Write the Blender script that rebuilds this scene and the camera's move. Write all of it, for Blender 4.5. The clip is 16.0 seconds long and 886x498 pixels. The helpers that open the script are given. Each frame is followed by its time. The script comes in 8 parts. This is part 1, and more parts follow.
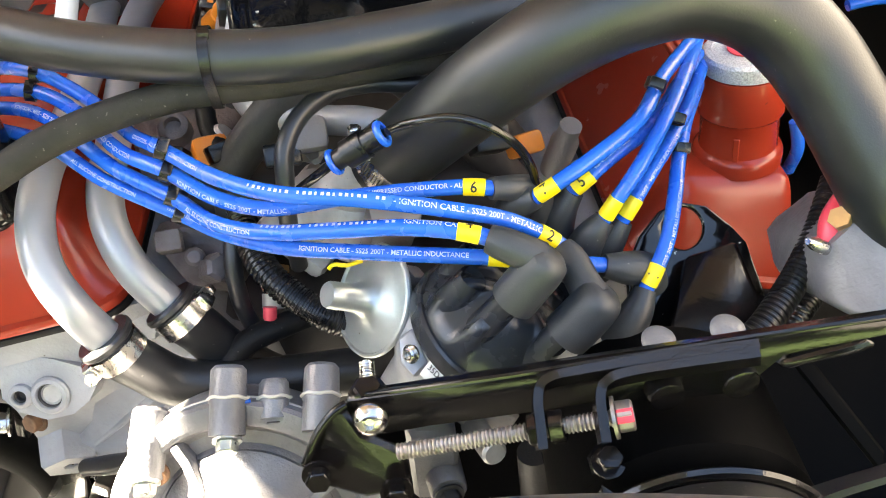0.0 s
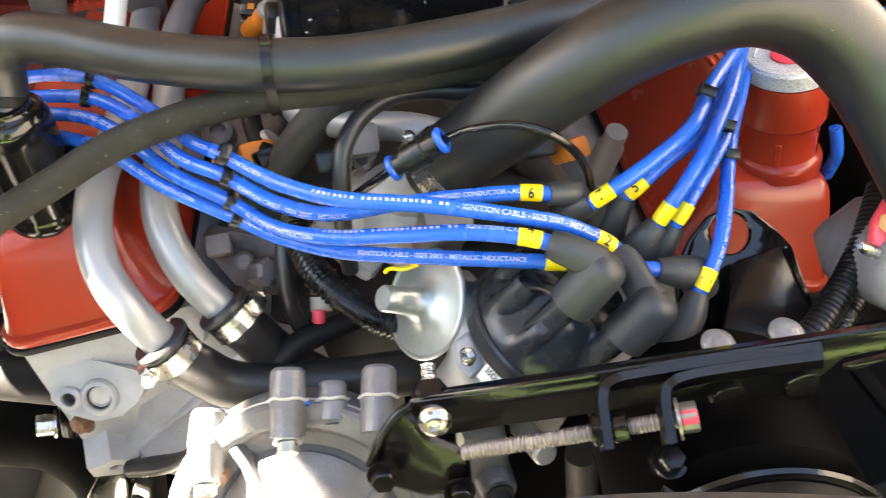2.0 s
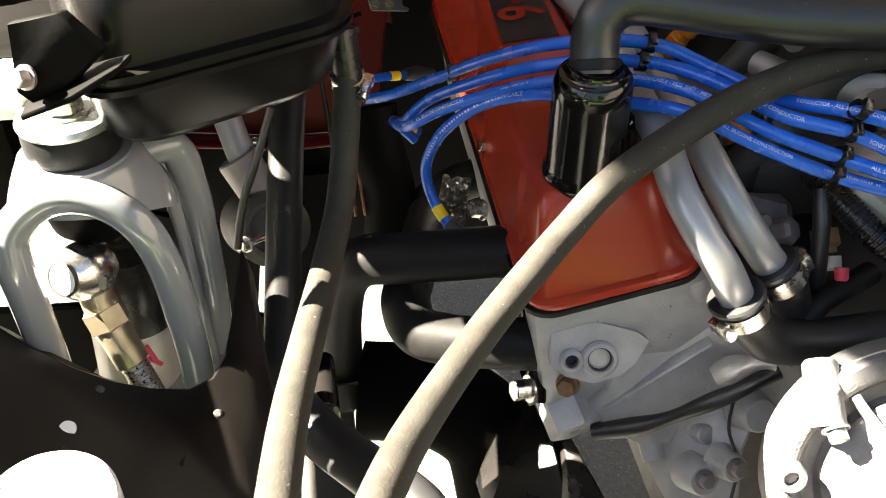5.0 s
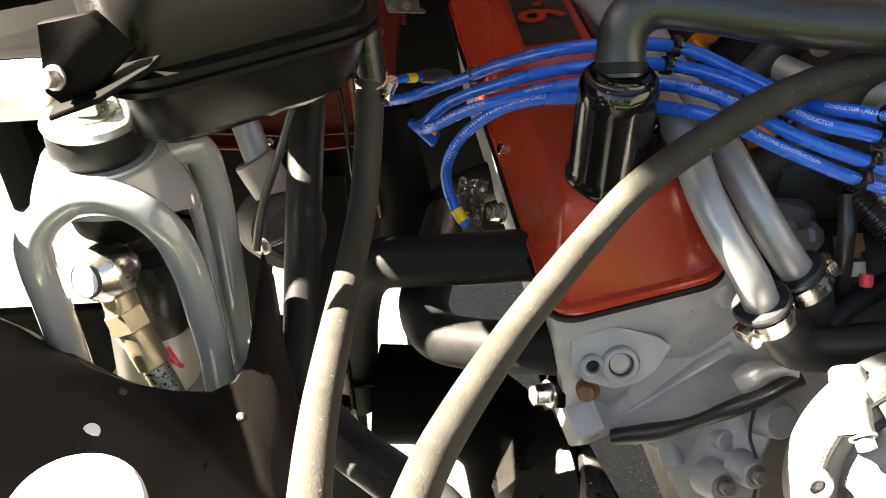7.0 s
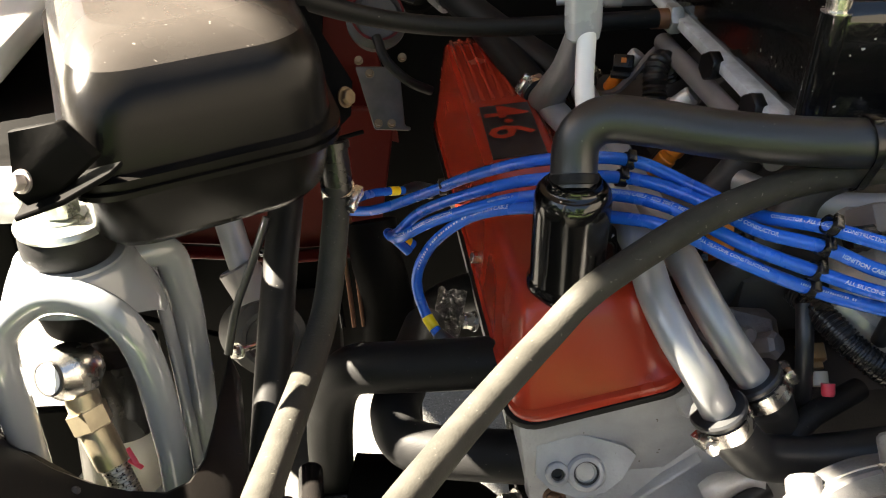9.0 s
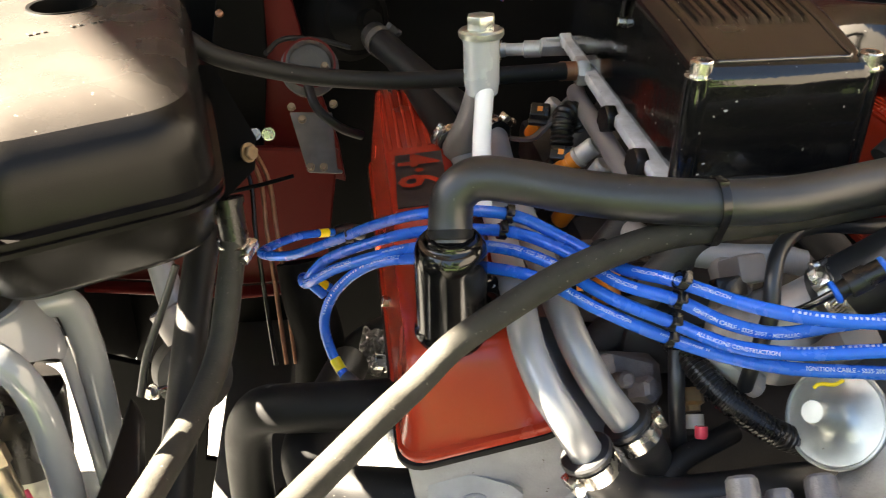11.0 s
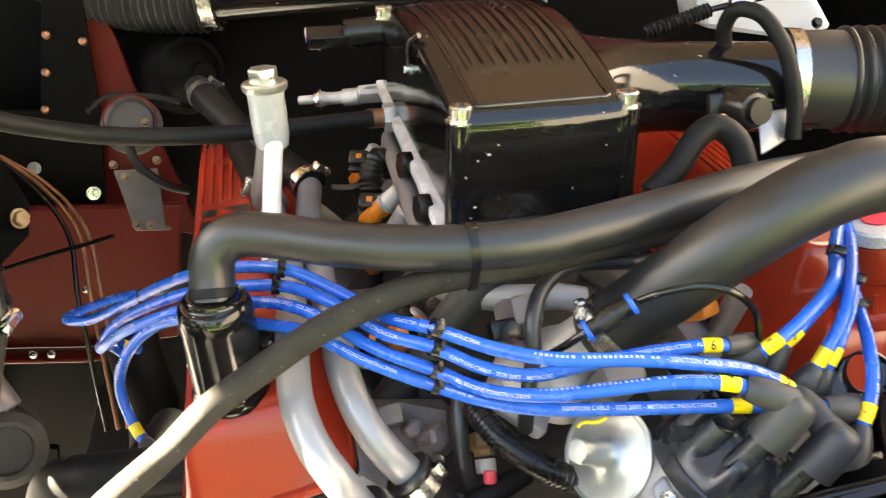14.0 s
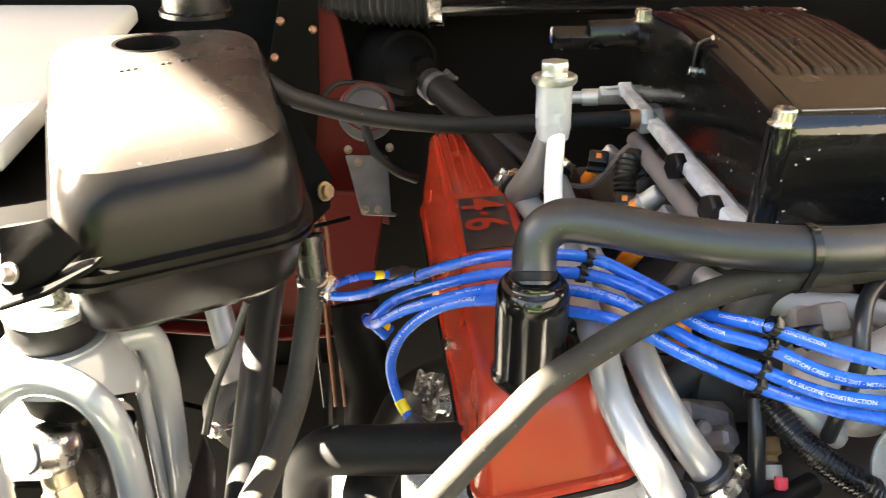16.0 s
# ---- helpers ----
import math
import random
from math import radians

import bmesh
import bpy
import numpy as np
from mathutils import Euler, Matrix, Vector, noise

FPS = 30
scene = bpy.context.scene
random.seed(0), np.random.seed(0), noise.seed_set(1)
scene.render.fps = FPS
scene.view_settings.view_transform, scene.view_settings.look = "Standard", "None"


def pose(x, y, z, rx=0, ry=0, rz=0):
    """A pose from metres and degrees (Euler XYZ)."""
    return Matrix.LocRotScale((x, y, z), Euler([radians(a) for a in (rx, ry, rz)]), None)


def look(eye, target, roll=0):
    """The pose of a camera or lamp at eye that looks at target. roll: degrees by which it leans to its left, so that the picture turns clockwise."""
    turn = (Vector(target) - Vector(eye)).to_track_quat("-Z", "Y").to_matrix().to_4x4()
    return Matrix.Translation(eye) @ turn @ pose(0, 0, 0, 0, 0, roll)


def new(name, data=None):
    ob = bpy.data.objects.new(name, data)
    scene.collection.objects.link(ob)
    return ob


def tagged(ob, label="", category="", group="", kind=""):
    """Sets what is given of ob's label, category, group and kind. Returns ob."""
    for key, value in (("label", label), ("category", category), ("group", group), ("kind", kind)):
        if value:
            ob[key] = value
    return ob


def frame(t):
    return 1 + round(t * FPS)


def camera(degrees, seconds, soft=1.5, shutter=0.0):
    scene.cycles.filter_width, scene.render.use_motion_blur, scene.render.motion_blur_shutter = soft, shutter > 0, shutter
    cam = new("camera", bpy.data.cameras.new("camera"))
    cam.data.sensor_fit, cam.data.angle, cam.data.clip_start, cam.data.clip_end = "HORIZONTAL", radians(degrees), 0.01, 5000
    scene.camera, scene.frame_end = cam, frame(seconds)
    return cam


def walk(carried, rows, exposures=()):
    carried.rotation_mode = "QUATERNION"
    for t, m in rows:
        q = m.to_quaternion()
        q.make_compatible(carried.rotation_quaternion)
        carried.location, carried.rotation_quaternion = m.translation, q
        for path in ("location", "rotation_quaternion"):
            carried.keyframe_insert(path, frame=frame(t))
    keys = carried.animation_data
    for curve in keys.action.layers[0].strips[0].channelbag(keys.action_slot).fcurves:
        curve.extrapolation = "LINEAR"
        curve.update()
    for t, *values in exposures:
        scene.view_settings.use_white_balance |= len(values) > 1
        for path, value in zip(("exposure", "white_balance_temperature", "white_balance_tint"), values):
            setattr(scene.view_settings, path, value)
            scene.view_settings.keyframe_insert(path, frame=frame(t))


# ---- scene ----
cam = camera(53.7, 16.0, soft=1.0, shutter=0.4)
METRES, EYE, TILT, LEAN, TURN = 0.93, 1.35, -40.0, 0.0, -6.5
ROWS = [
    (0.0, 0.0, 0.0, 0.0, 0.0, 0.0, -0.0),
    (0.5, 0.003, 0.0015, 0.0013, 0.03, 0.1, -0.03),
    (1.0, 0.0033, 0.0013, 0.0009, 0.05, 0.12, -0.04),
    (1.5, -0.0037, 0.0004, 0.001, 0.04, 0.19, -0.07),
    (2.0, -0.0327, -0.0087, 0.001, -0.1, 0.17, -0.03),
    (2.5, -0.1075, -0.0437, -0.0019, -0.44, 0.1, 0.26),
    (3.0, -0.2077, -0.0422, -0.0164, -0.86, 0.04, 0.68),
    (3.5, -0.2939, -0.0267, -0.0246, -1.13, 0.06, 0.83),
    (4.0, -0.3561, -0.0226, -0.0229, -1.33, 0.06, 0.86),
    (4.5, -0.3939, -0.0256, -0.0216, -1.57, 0.08, 0.84),
    (5.0, -0.4111, -0.0173, -0.0227, -1.6, 0.11, 0.84),
    (7.5, -0.4235, -0.0133, -0.0218, -1.27, 0.24, 0.39),
    (8.0, -0.4181, -0.0125, -0.0218, -1.18, 0.49, 0.33),
    (8.5, -0.4105, -0.0235, -0.0275, -0.75, 5.15, 0.0),
    (8.7, -0.4013, -0.0251, -0.0300, -0.45, 7.35, -0.2),
    (10.8, -0.3220, -0.0605, -0.0143, -0.50, 8.98, -0.17),
    (11.0, -0.3091, -0.0642, -0.0146, -0.42, 9.28, -0.16),
    (11.5, -0.262, -0.0672, -0.0212, -0.38, 10.01, -0.16),
    (12.0, -0.2185, -0.0737, -0.0268, -0.45, 10.5, 0.13),
    (12.5, -0.1533, -0.0669, -0.037, -0.93, 10.94, 1.14),
    (13.0, -0.1393, -0.0712, -0.0265, -2.03, 11.28, 2.5),
    (13.5, -0.1459, -0.0693, -0.0207, -3.1, 11.52, 3.4),
    (14.0, -0.191, -0.0637, -0.0081, -3.81, 11.73, 3.68),
    (14.5, -0.2482, -0.0607, 0.0034, -4.02, 12.04, 3.35),
    (15.0, -0.3058, -0.0552, -0.0017, -3.46, 12.35, 2.09),
    (15.5, -0.3404, -0.0554, -0.0098, -1.97, 12.5, 0.31),
    (16.0, -0.3614, -0.0621, -0.0214, -0.22, 12.54, -1.44),
]
EXPOSURES = [(0.0, 6.27, 7500, 10), (1.5, 6.29, 7600, 10), (2.5, 5.98, 7800, 10), (3.5, 5.42, 7700, 10), (4.0, 5.34, 7500, 10), (4.5, 5.27, 7400, 10), (5.2, 4.79, 7400, 10), (8.0, 5.07, 7400, 10), (8.5, 4.73, 7400, 10), (11.0, 5.52, 7650, 10), (12.0, 6.12, 8250, 10), (13.0, 6.24, 8200, 10), (14.5, 6.41, 8100, 10), (15.0, 6.66, 7900, 10), (16.0, 6.21, 7700, 10)]
walk(cam, [(t, pose(0, 0, EYE, TILT, LEAN, TURN) @ pose(METRES * x, METRES * y, METRES * z, 90 + pitch, roll, yaw)) for t, x, y, z, yaw, pitch, roll in ROWS], EXPOSURES)

# ---- world and light ----
world = bpy.data.worlds.new("sky")
scene.world = world
world.use_nodes = True
wn = world.node_tree
sky = wn.nodes.new("ShaderNodeTexSky")
sky.sky_type, sky.sun_disc = "NISHITA", False
sky.sun_elevation, sky.sun_rotation = radians(41), radians(-75)
wn.links.new(sky.outputs[0], wn.nodes["Background"].inputs[0])
wn.nodes["Background"].inputs[1].default_value = 0.017
SUN_DIR = Vector((-0.729, 0.195, 0.656)).normalized()
sun = new("sun", bpy.data.lights.new("sun", "SUN"))
sun.data.energy, sun.data.angle, sun.data.color = 5.0, radians(0.6), (1.0, 0.95, 0.86)
sun.matrix_world = look((-3, 0, 5), tuple(Vector((-3, 0, 5)) - SUN_DIR))


# ---- mesh helpers ----
def link_mesh(name, me, mat, parent=None, label="", smooth=True):
    if mat is not None:
        me.materials.append(mat)
    if smooth:
        me.polygons.foreach_set("use_smooth", [True] * len(me.polygons))
    ob = new(name, me)
    if parent is not None:
        ob.parent = parent
        ob.matrix_parent_inverse = Matrix.Translation(-base_of(parent))
    if label:
        ob["label"] = label
    return ob


BASES = {}


def base_of(ob):
    return BASES.get(ob.name, Vector((0, 0, 0)))


def thing(name, at, label, category, group="", kind=""):
    """An empty at the base of a thing; its parts keep place coordinates."""
    ob = new(name)
    ob.empty_display_size = 0.02
    ob.location = at
    BASES[ob.name] = Vector(at)
    return tagged(ob, label, category, group, kind)


def part(name, bm, mat, parent=None, label="", smooth=True, sharp=35):
    me = bpy.data.meshes.new(name)
    bmesh.ops.recalc_face_normals(bm, faces=bm.faces)
    bm.to_mesh(me)
    bm.free()
    if smooth:
        me.set_sharp_from_angle(angle=radians(sharp))
    return link_mesh(name, me, mat, parent, label, smooth)


def raw(name, verts, faces, mat, parent=None, label="", smooth=True, sharp=50):
    me = bpy.data.meshes.new(name)
    me.from_pydata([tuple(v) for v in verts], [], faces)
    me.update()
    if smooth:
        me.set_sharp_from_angle(angle=radians(sharp))
    return link_mesh(name, me, mat, parent, label, smooth)


def along(axis, at=(0, 0, 0), up=(0, 0, 1)):
    """A frame at a point whose z runs along an axis and whose y leans to up."""
    z = Vector(axis).normalized()
    u = Vector(up)
    if abs(z.dot(u.normalized())) > 0.98:
        u = Vector((0, 1, 0))
    x = u.cross(z).normalized()
    y = z.cross(x)
    m = Matrix((x, y, z)).transposed().to_4x4()
    m.translation = Vector(at)
    return m


class Path:
    """A smooth line through a few points, walked by its length."""

    def __init__(self, pts, step=0.003):
        p = [np.array(q, float) for q in pts]
        p = [2 * p[0] - p[1]] + p + [2 * p[-1] - p[-2]]
        out = []
        for i in range(1, len(p) - 2):
            a, b, c, d = p[i - 1:i + 3]
            k = [0.0]
            for u, v in ((a, b), (b, c), (c, d)):
                k.append(k[-1] + max(np.linalg.norm(v - u), 1e-5) ** 0.5)
            n = max(4, int(np.linalg.norm(c - b) / step) + 1)
            for t in np.linspace(k[1], k[2], n, endpoint=False):
                a1 = (k[1] - t) / k[1] * a + t / k[1] * b
                a2 = (k[2] - t) / (k[2] - k[1]) * b + (t - k[1]) / (k[2] - k[1]) * c
                a3 = (k[3] - t) / (k[3] - k[2]) * c + (t - k[2]) / (k[3] - k[2]) * d
                b1 = (k[2] - t) / k[2] * a1 + t / k[2] * a2
                b2 = (k[3] - t) / (k[3] - k[1]) * a2 + (t - k[1]) / (k[3] - k[1]) * a3
                out.append((k[2] - t) / (k[2] - k[1]) * b1 + (t - k[1]) / (k[2] - k[1]) * b2)
        out.append(p[-2])
        out = np.array(out)
        s = np.r_[0, np.cumsum(np.linalg.norm(np.diff(out, axis=0), axis=1))]
        self.length = s[-1]
        self.n = max(3, int(self.length / step) + 1)
        self.s = np.linspace(0, self.length, self.n)
        self.p = np.stack([np.interp(self.s, s, out[:, i]) for i in range(3)], 1)
        t = np.gradient(self.p, axis=0)
        self.t = t / np.linalg.norm(t, axis=1)[:, None]

    def at(self, s):
        return Vector([np.interp(s, self.s, self.p[:, i]) for i in range(3)])

    def near(self, p):
        return float(self.s[np.argmin(np.linalg.norm(self.p - np.array(p), axis=1))])

    def way(self, s):
        return Vector([np.interp(s, self.s, self.t[:, i]) for i in range(3)]).normalized()


def tube_data(path, r, seg=20, radius=None):
    """Rings of vertices along a path; radius(s) may vary it."""
    t = path.t
    ref = np.array([0.0, 0, 1]) if abs(t[0][2]) < 0.9 else np.array([0.0, 1, 0])
    u = ref - t[0] * (ref @ t[0])
    ang = np.linspace(0, 2 * np.pi, seg, endpoint=False)
    verts = []
    for i in range(path.n):
        u = u - t[i] * (u @ t[i])
        u = u / np.linalg.norm(u)
        v = np.cross(t[i], u)
        rad = r if radius is None else radius(path.s[i])
        verts.append(path.p[i] + rad * (np.cos(ang)[:, None] * u + np.sin(ang)[:, None] * v))
    verts = np.concatenate(verts)
    faces = []
    for i in range(path.n - 1):
        for j in range(seg):
            k = (j + 1) % seg
            faces.append((i * seg + j, i * seg + k, (i + 1) * seg + k, (i + 1) * seg + j))
    faces.append(tuple(range(seg - 1, -1, -1)))
    faces.append(tuple(range((path.n - 1) * seg, path.n * seg)))
    return verts, faces


def tube(name, pts, r, mat, parent=None, label="", seg=20, step=0.003, radius=None):
    path = pts if isinstance(pts, Path) else Path(pts, step)
    v, f = tube_data(path, r, seg, radius)
    ob = raw(name, v, f, mat, parent, label)
    return ob


def lathe_bm(profile, m, seg=32, bm=None):
    """A turned body: profile of (radius, height) along the frame's z."""
    bm = bm or bmesh.new()
    rings = []
    for r, z in profile:
        if r < 1e-5:
            rings.append([bm.verts.new(m @ Vector((0, 0, z)))])
        else:
            rings.append([bm.verts.new(m @ Vector((r * math.cos(a), r * math.sin(a), z))) for a in np.linspace(0, 2 * math.pi, seg, endpoint=False)])
    for a, b in zip(rings, rings[1:]):
        for j in range(seg):
            k = (j + 1) % seg
            if len(a) == 1 and len(b) == 1:
                continue
            if len(a) == 1:
                bm.faces.new((a[0], b[j], b[k]))
            elif len(b) == 1:
                bm.faces.new((a[j], a[k], b[0]))
            else:
                bm.faces.new((a[j], a[k], b[k], b[j]))
    hollow = len(profile) > 3 and min(p[0] for p in profile) > 1e-4 and abs(profile[0][0] - profile[-1][0]) < 1e-6
    if hollow:
        a, b = rings[-1], rings[0]
        for j in range(seg):
            k = (j + 1) % seg
            bm.faces.new((a[j], a[k], b[k], b[j]))
    for ring, flip in ((rings[0], True), (rings[-1], False)):
        if len(ring) > 1 and not hollow:
            bm.faces.new(ring[::-1] if flip else ring)
    return bm


def lathe(name, profile, m, mat, parent=None, label="", seg=32):
    return part(name, lathe_bm(profile, m, seg), mat, parent, label)


def bevelled(bm, width, seg=2, limit=25):
    if width > 0:
        bmesh.ops.recalc_face_normals(bm, faces=bm.faces)
        edges = [e for e in bm.edges if len(e.link_faces) == 2 and e.calc_face_angle(0) > radians(limit)]
        bmesh.ops.bevel(bm, geom=edges, offset=width, segments=seg, profile=0.5, affect="EDGES", clamp_overlap=True)
    return bm


def prism_bm(poly, h, m, bevel=0.0, seg=2, holes=()):
    """A plate: the outline poly in the frame's x, y, from z 0 to h; round holes (x, y, r) go through it."""
    bm = bmesh.new()
    low = [bm.verts.new((x, y, 0)) for x, y in poly]
    if not holes:
        bm.faces.new(low)
    else:
        edges = [bm.edges.new((a, b)) for a, b in zip(low, low[1:] + low[:1])]
        for cx, cy, r in holes:
            ring = [bm.verts.new((cx + r * math.cos(a), cy + r * math.sin(a), 0)) for a in np.linspace(0, 2 * math.pi, 20, endpoint=False)]
            edges += [bm.edges.new((a, b)) for a, b in zip(ring, ring[1:] + ring[:1])]
        bmesh.ops.triangle_fill(bm, use_beauty=True, edges=edges)
    out = bmesh.ops.extrude_face_region(bm, geom=bm.faces[:])
    bmesh.ops.translate(bm, verts=[v for v in out["geom"] if isinstance(v, bmesh.types.BMVert)], vec=(0, 0, h))
    bevelled(bm, bevel, seg)
    bmesh.ops.transform(bm, matrix=m, verts=bm.verts)
    return bm


def prism(name, poly, h, m, mat, parent=None, label="", bevel=0.0, seg=2, holes=()):
    return part(name, prism_bm(poly, h, m, bevel, seg, holes), mat, parent, label)


def box_bm(size, m, bevel=0.0, seg=2):
    bm = bmesh.new()
    bmesh.ops.create_cube(bm, size=1)
    bmesh.ops.scale(bm, vec=size, verts=bm.verts)
    bevelled(bm, bevel, seg)
    bmesh.ops.transform(bm, matrix=m, verts=bm.verts)
    return bm


def box(name, size, m, mat, parent=None, label="", bevel=0.0, seg=2):
    return part(name, box_bm(size, m, bevel, seg), mat, parent, label)


def merged(*bms):
    """Several bmeshes joined into the first."""
    first = bms[0]
    for b in bms[1:]:
        me = bpy.data.meshes.new("join")
        b.to_mesh(me)
        b.free()
        first.from_mesh(me)
        bpy.data.meshes.remove(me)
    return first


def bolt_bm(at, axis, flats=0.013, h=0.006, washer=True, stem=0.0):
    m = along(axis, at)
    r = flats / math.sqrt(3)
    hexa = [(r * math.cos(a), r * math.sin(a)) for a in np.linspace(0, 2 * math.pi, 6, endpoint=False)]
    w = 0.0015 if washer else 0.0
    bm = prism_bm(hexa, h, m @ Matrix.Translation((0, 0, w)), bevel=flats * 0.06, seg=1)
    if washer:
        lathe_bm([(r * 1.25, 0), (r * 1.25, w)], m, 24, bm)
    if stem:
        lathe_bm([(r * 0.5, -stem), (r * 0.5, 0)], m, 16, bm)
    return bm


def bolt(name, at, axis, mat, parent=None, label="", flats=0.013, h=0.006, washer=True, stem=0.0):
    return part(name, bolt_bm(at, axis, flats, h, washer, stem), mat, parent, label, sharp=30)


def socket_bolt(name, at, axis, mat, parent=None, r=0.006, h=0.008):
    """A cap screw with a hexagon recess."""
    m = along(axis, at)
    return lathe(name, [(r * 1.35, 0), (r * 1.35, 0.0012), (r, 0.0012), (r, h - 0.001), (r - 0.001, h), (r * 0.55, h), (r * 0.55, h * 0.5), (0, h * 0.5)], m, mat, parent, seg=24)


def text_data(body, size, bold=0.016):
    """Flat outline letters as vertices and faces."""
    cu = bpy.data.curves.new("letters", "FONT")
    cu.body, cu.size, cu.resolution_u, cu.offset = body, size, 2, size * bold
    ob = new("letters", cu)
    ev = ob.evaluated_get(bpy.context.evaluated_depsgraph_get())
    me = ev.to_mesh()
    v = [tuple(p.co) for p in me.vertices]
    f = [tuple(p.vertices) for p in me.polygons]
    ev.to_mesh_clear()
    bpy.data.objects.remove(ob)
    bpy.data.curves.remove(cu)
    return v, f


def clamp_ring(parent, at, axis, r, mat, width=0.010, screw=(0, 0, 1), name="hose_clamp", slotted=False):
    """A worm-drive band with its screw housing."""
    m = along(axis, at, screw)
    bm = lathe_bm([(r, -width / 2), (r + 0.0012, -width / 2), (r + 0.0012, width / 2), (r, width / 2)], m, 40)
    hs = m @ Matrix.Translation((0, r + 0.003, 0))
    band = part(name, bm, mat, parent, "bright steel band clamp")
    if slotted:
        slots = []
        for k in range(26):
            turn = Matrix.Rotation(radians(24 + k * 5.0), 4, "Z")
            slots.append(box_bm((0.0006, 0.0004, width * 0.5), m @ turn @ Matrix.Translation((0, r + 0.0013, 0)) @ Matrix.Rotation(0.25, 4, "Y")))
        part("band_slots", merged(*slots), GRIME_SHADE, band)
    part("clamp_screw", merged(box_bm((0.013, 0.006, width * 0.95), hs, 0.001), bolt_bm(hs @ Vector((0.0065, 0.001, 0)), m.to_3x3() @ Vector((1, 0, 0)), 0.007, 0.005, False)), mat, parent)
    return band


def strap_bar(name, pts, side, w, t, mat, parent, label=""):
    """A flat bar bent along a line: w wide along side, t thick."""
    path = Path(pts, 0.002)
    v, f = [], []
    side = Vector(side).normalized()
    for i in range(path.n):
        c, d = Vector(path.p[i]), Vector(path.t[i])
        s = (side - d * side.dot(d)).normalized()
        n = d.cross(s)
        v += [c + s * (w / 2) * a + n * (t / 2) * b for a, b in ((-1, -1), (1, -1), (1, 1), (-1, 1))]
    for i in range(path.n - 1):
        for k in range(4):
            q = (k + 1) % 4
            f.append((4 * i + k, 4 * i + q, 4 * i + 4 + q, 4 * i + 4 + k))
    f += [(3, 2, 1, 0), tuple(range(4 * path.n - 4, 4 * path.n))]
    return raw(name, v, f, mat, parent, label, sharp=30)


# ---- materials ----
def material(name, base, rough=0.5, metal=0.0, second=None, mix=0.5, scale=30.0, fine=400.0, bump=0.25, depth=0.0004, spec=0.5, coat=0.0, specks=None, rough2=0.12, streak=(1, 1, 1)):
    """A surface with two scales of variation: blotches between two colours, and fine relief. specks: (colour, amount, scale)."""
    m = bpy.data.materials.new(name)
    m.use_nodes = True
    nt = m.node_tree
    n, l = nt.nodes, nt.links
    b = n["Principled BSDF"]
    co = n.new("ShaderNodeTexCoord")
    mp = n.new("ShaderNodeMapping")
    mp.inputs["Scale"].default_value = streak
    l.new(co.outputs["Object"], mp.inputs[0])
    big, small = n.new("ShaderNodeTexNoise"), n.new("ShaderNodeTexNoise")
    for t, s, d in ((big, scale, 6), (small, fine, 3)):
        t.inputs["Scale"].default_value, t.inputs["Detail"].default_value = s, d
        l.new(mp.outputs[0], t.inputs["Vector"])
    ramp = n.new("ShaderNodeValToRGB")
    ramp.color_ramp.elements[0].position, ramp.color_ramp.elements[1].position = 0.35, 0.7
    second = second or tuple(c * 0.7 for c in base)
    ramp.color_ramp.elements[0].color = (*base, 1)
    ramp.color_ramp.elements[1].color = (*[a + (c - a) * mix for a, c in zip(base, second)], 1)
    l.new(big.outputs[0], ramp.inputs[0])
    colour = ramp.outputs[0]
    if specks:
        sc, amount, sscale = specks
        vo = n.new("ShaderNodeTexNoise")
        vo.inputs["Scale"].default_value, vo.inputs["Detail"].default_value = sscale, 2
        l.new(co.outputs["Object"], vo.inputs["Vector"])
        sr = n.new("ShaderNodeValToRGB")
        sr.color_ramp.elements[0].position, sr.color_ramp.elements[1].position = 0.78 - amount, 0.80 - amount
        l.new(vo.outputs[0], sr.inputs[0])
        mx = n.new("ShaderNodeMix")
        mx.data_type = "RGBA"
        l.new(sr.outputs[0], mx.inputs["Factor"])
        l.new(colour, mx.inputs["A"])
        mx.inputs["B"].default_value = (*sc, 1)
        colour = mx.outputs["Result"]
    l.new(colour, b.inputs["Base Color"])
    rr = n.new("ShaderNodeMapRange")
    rr.inputs["To Min"].default_value, rr.inputs["To Max"].default_value = max(0.02, rough - rough2), min(1, rough + rough2)
    l.new(big.outputs[0], rr.inputs["Value"])
    l.new(rr.outputs[0], b.inputs["Roughness"])
    b.inputs["Metallic"].default_value = metal
    b.inputs["Specular IOR Level"].default_value = spec
    b.inputs["Coat Weight"].default_value = coat
    b.inputs["Coat Roughness"].default_value = 0.06
    bp = n.new("ShaderNodeBump")
    bp.inputs["Strength"].default_value, bp.inputs["Distance"].default_value = bump, depth
    l.new(small.outputs[0], bp.inputs["Height"])
    l.new(bp.outputs[0], b.inputs["Normal"])
    return m


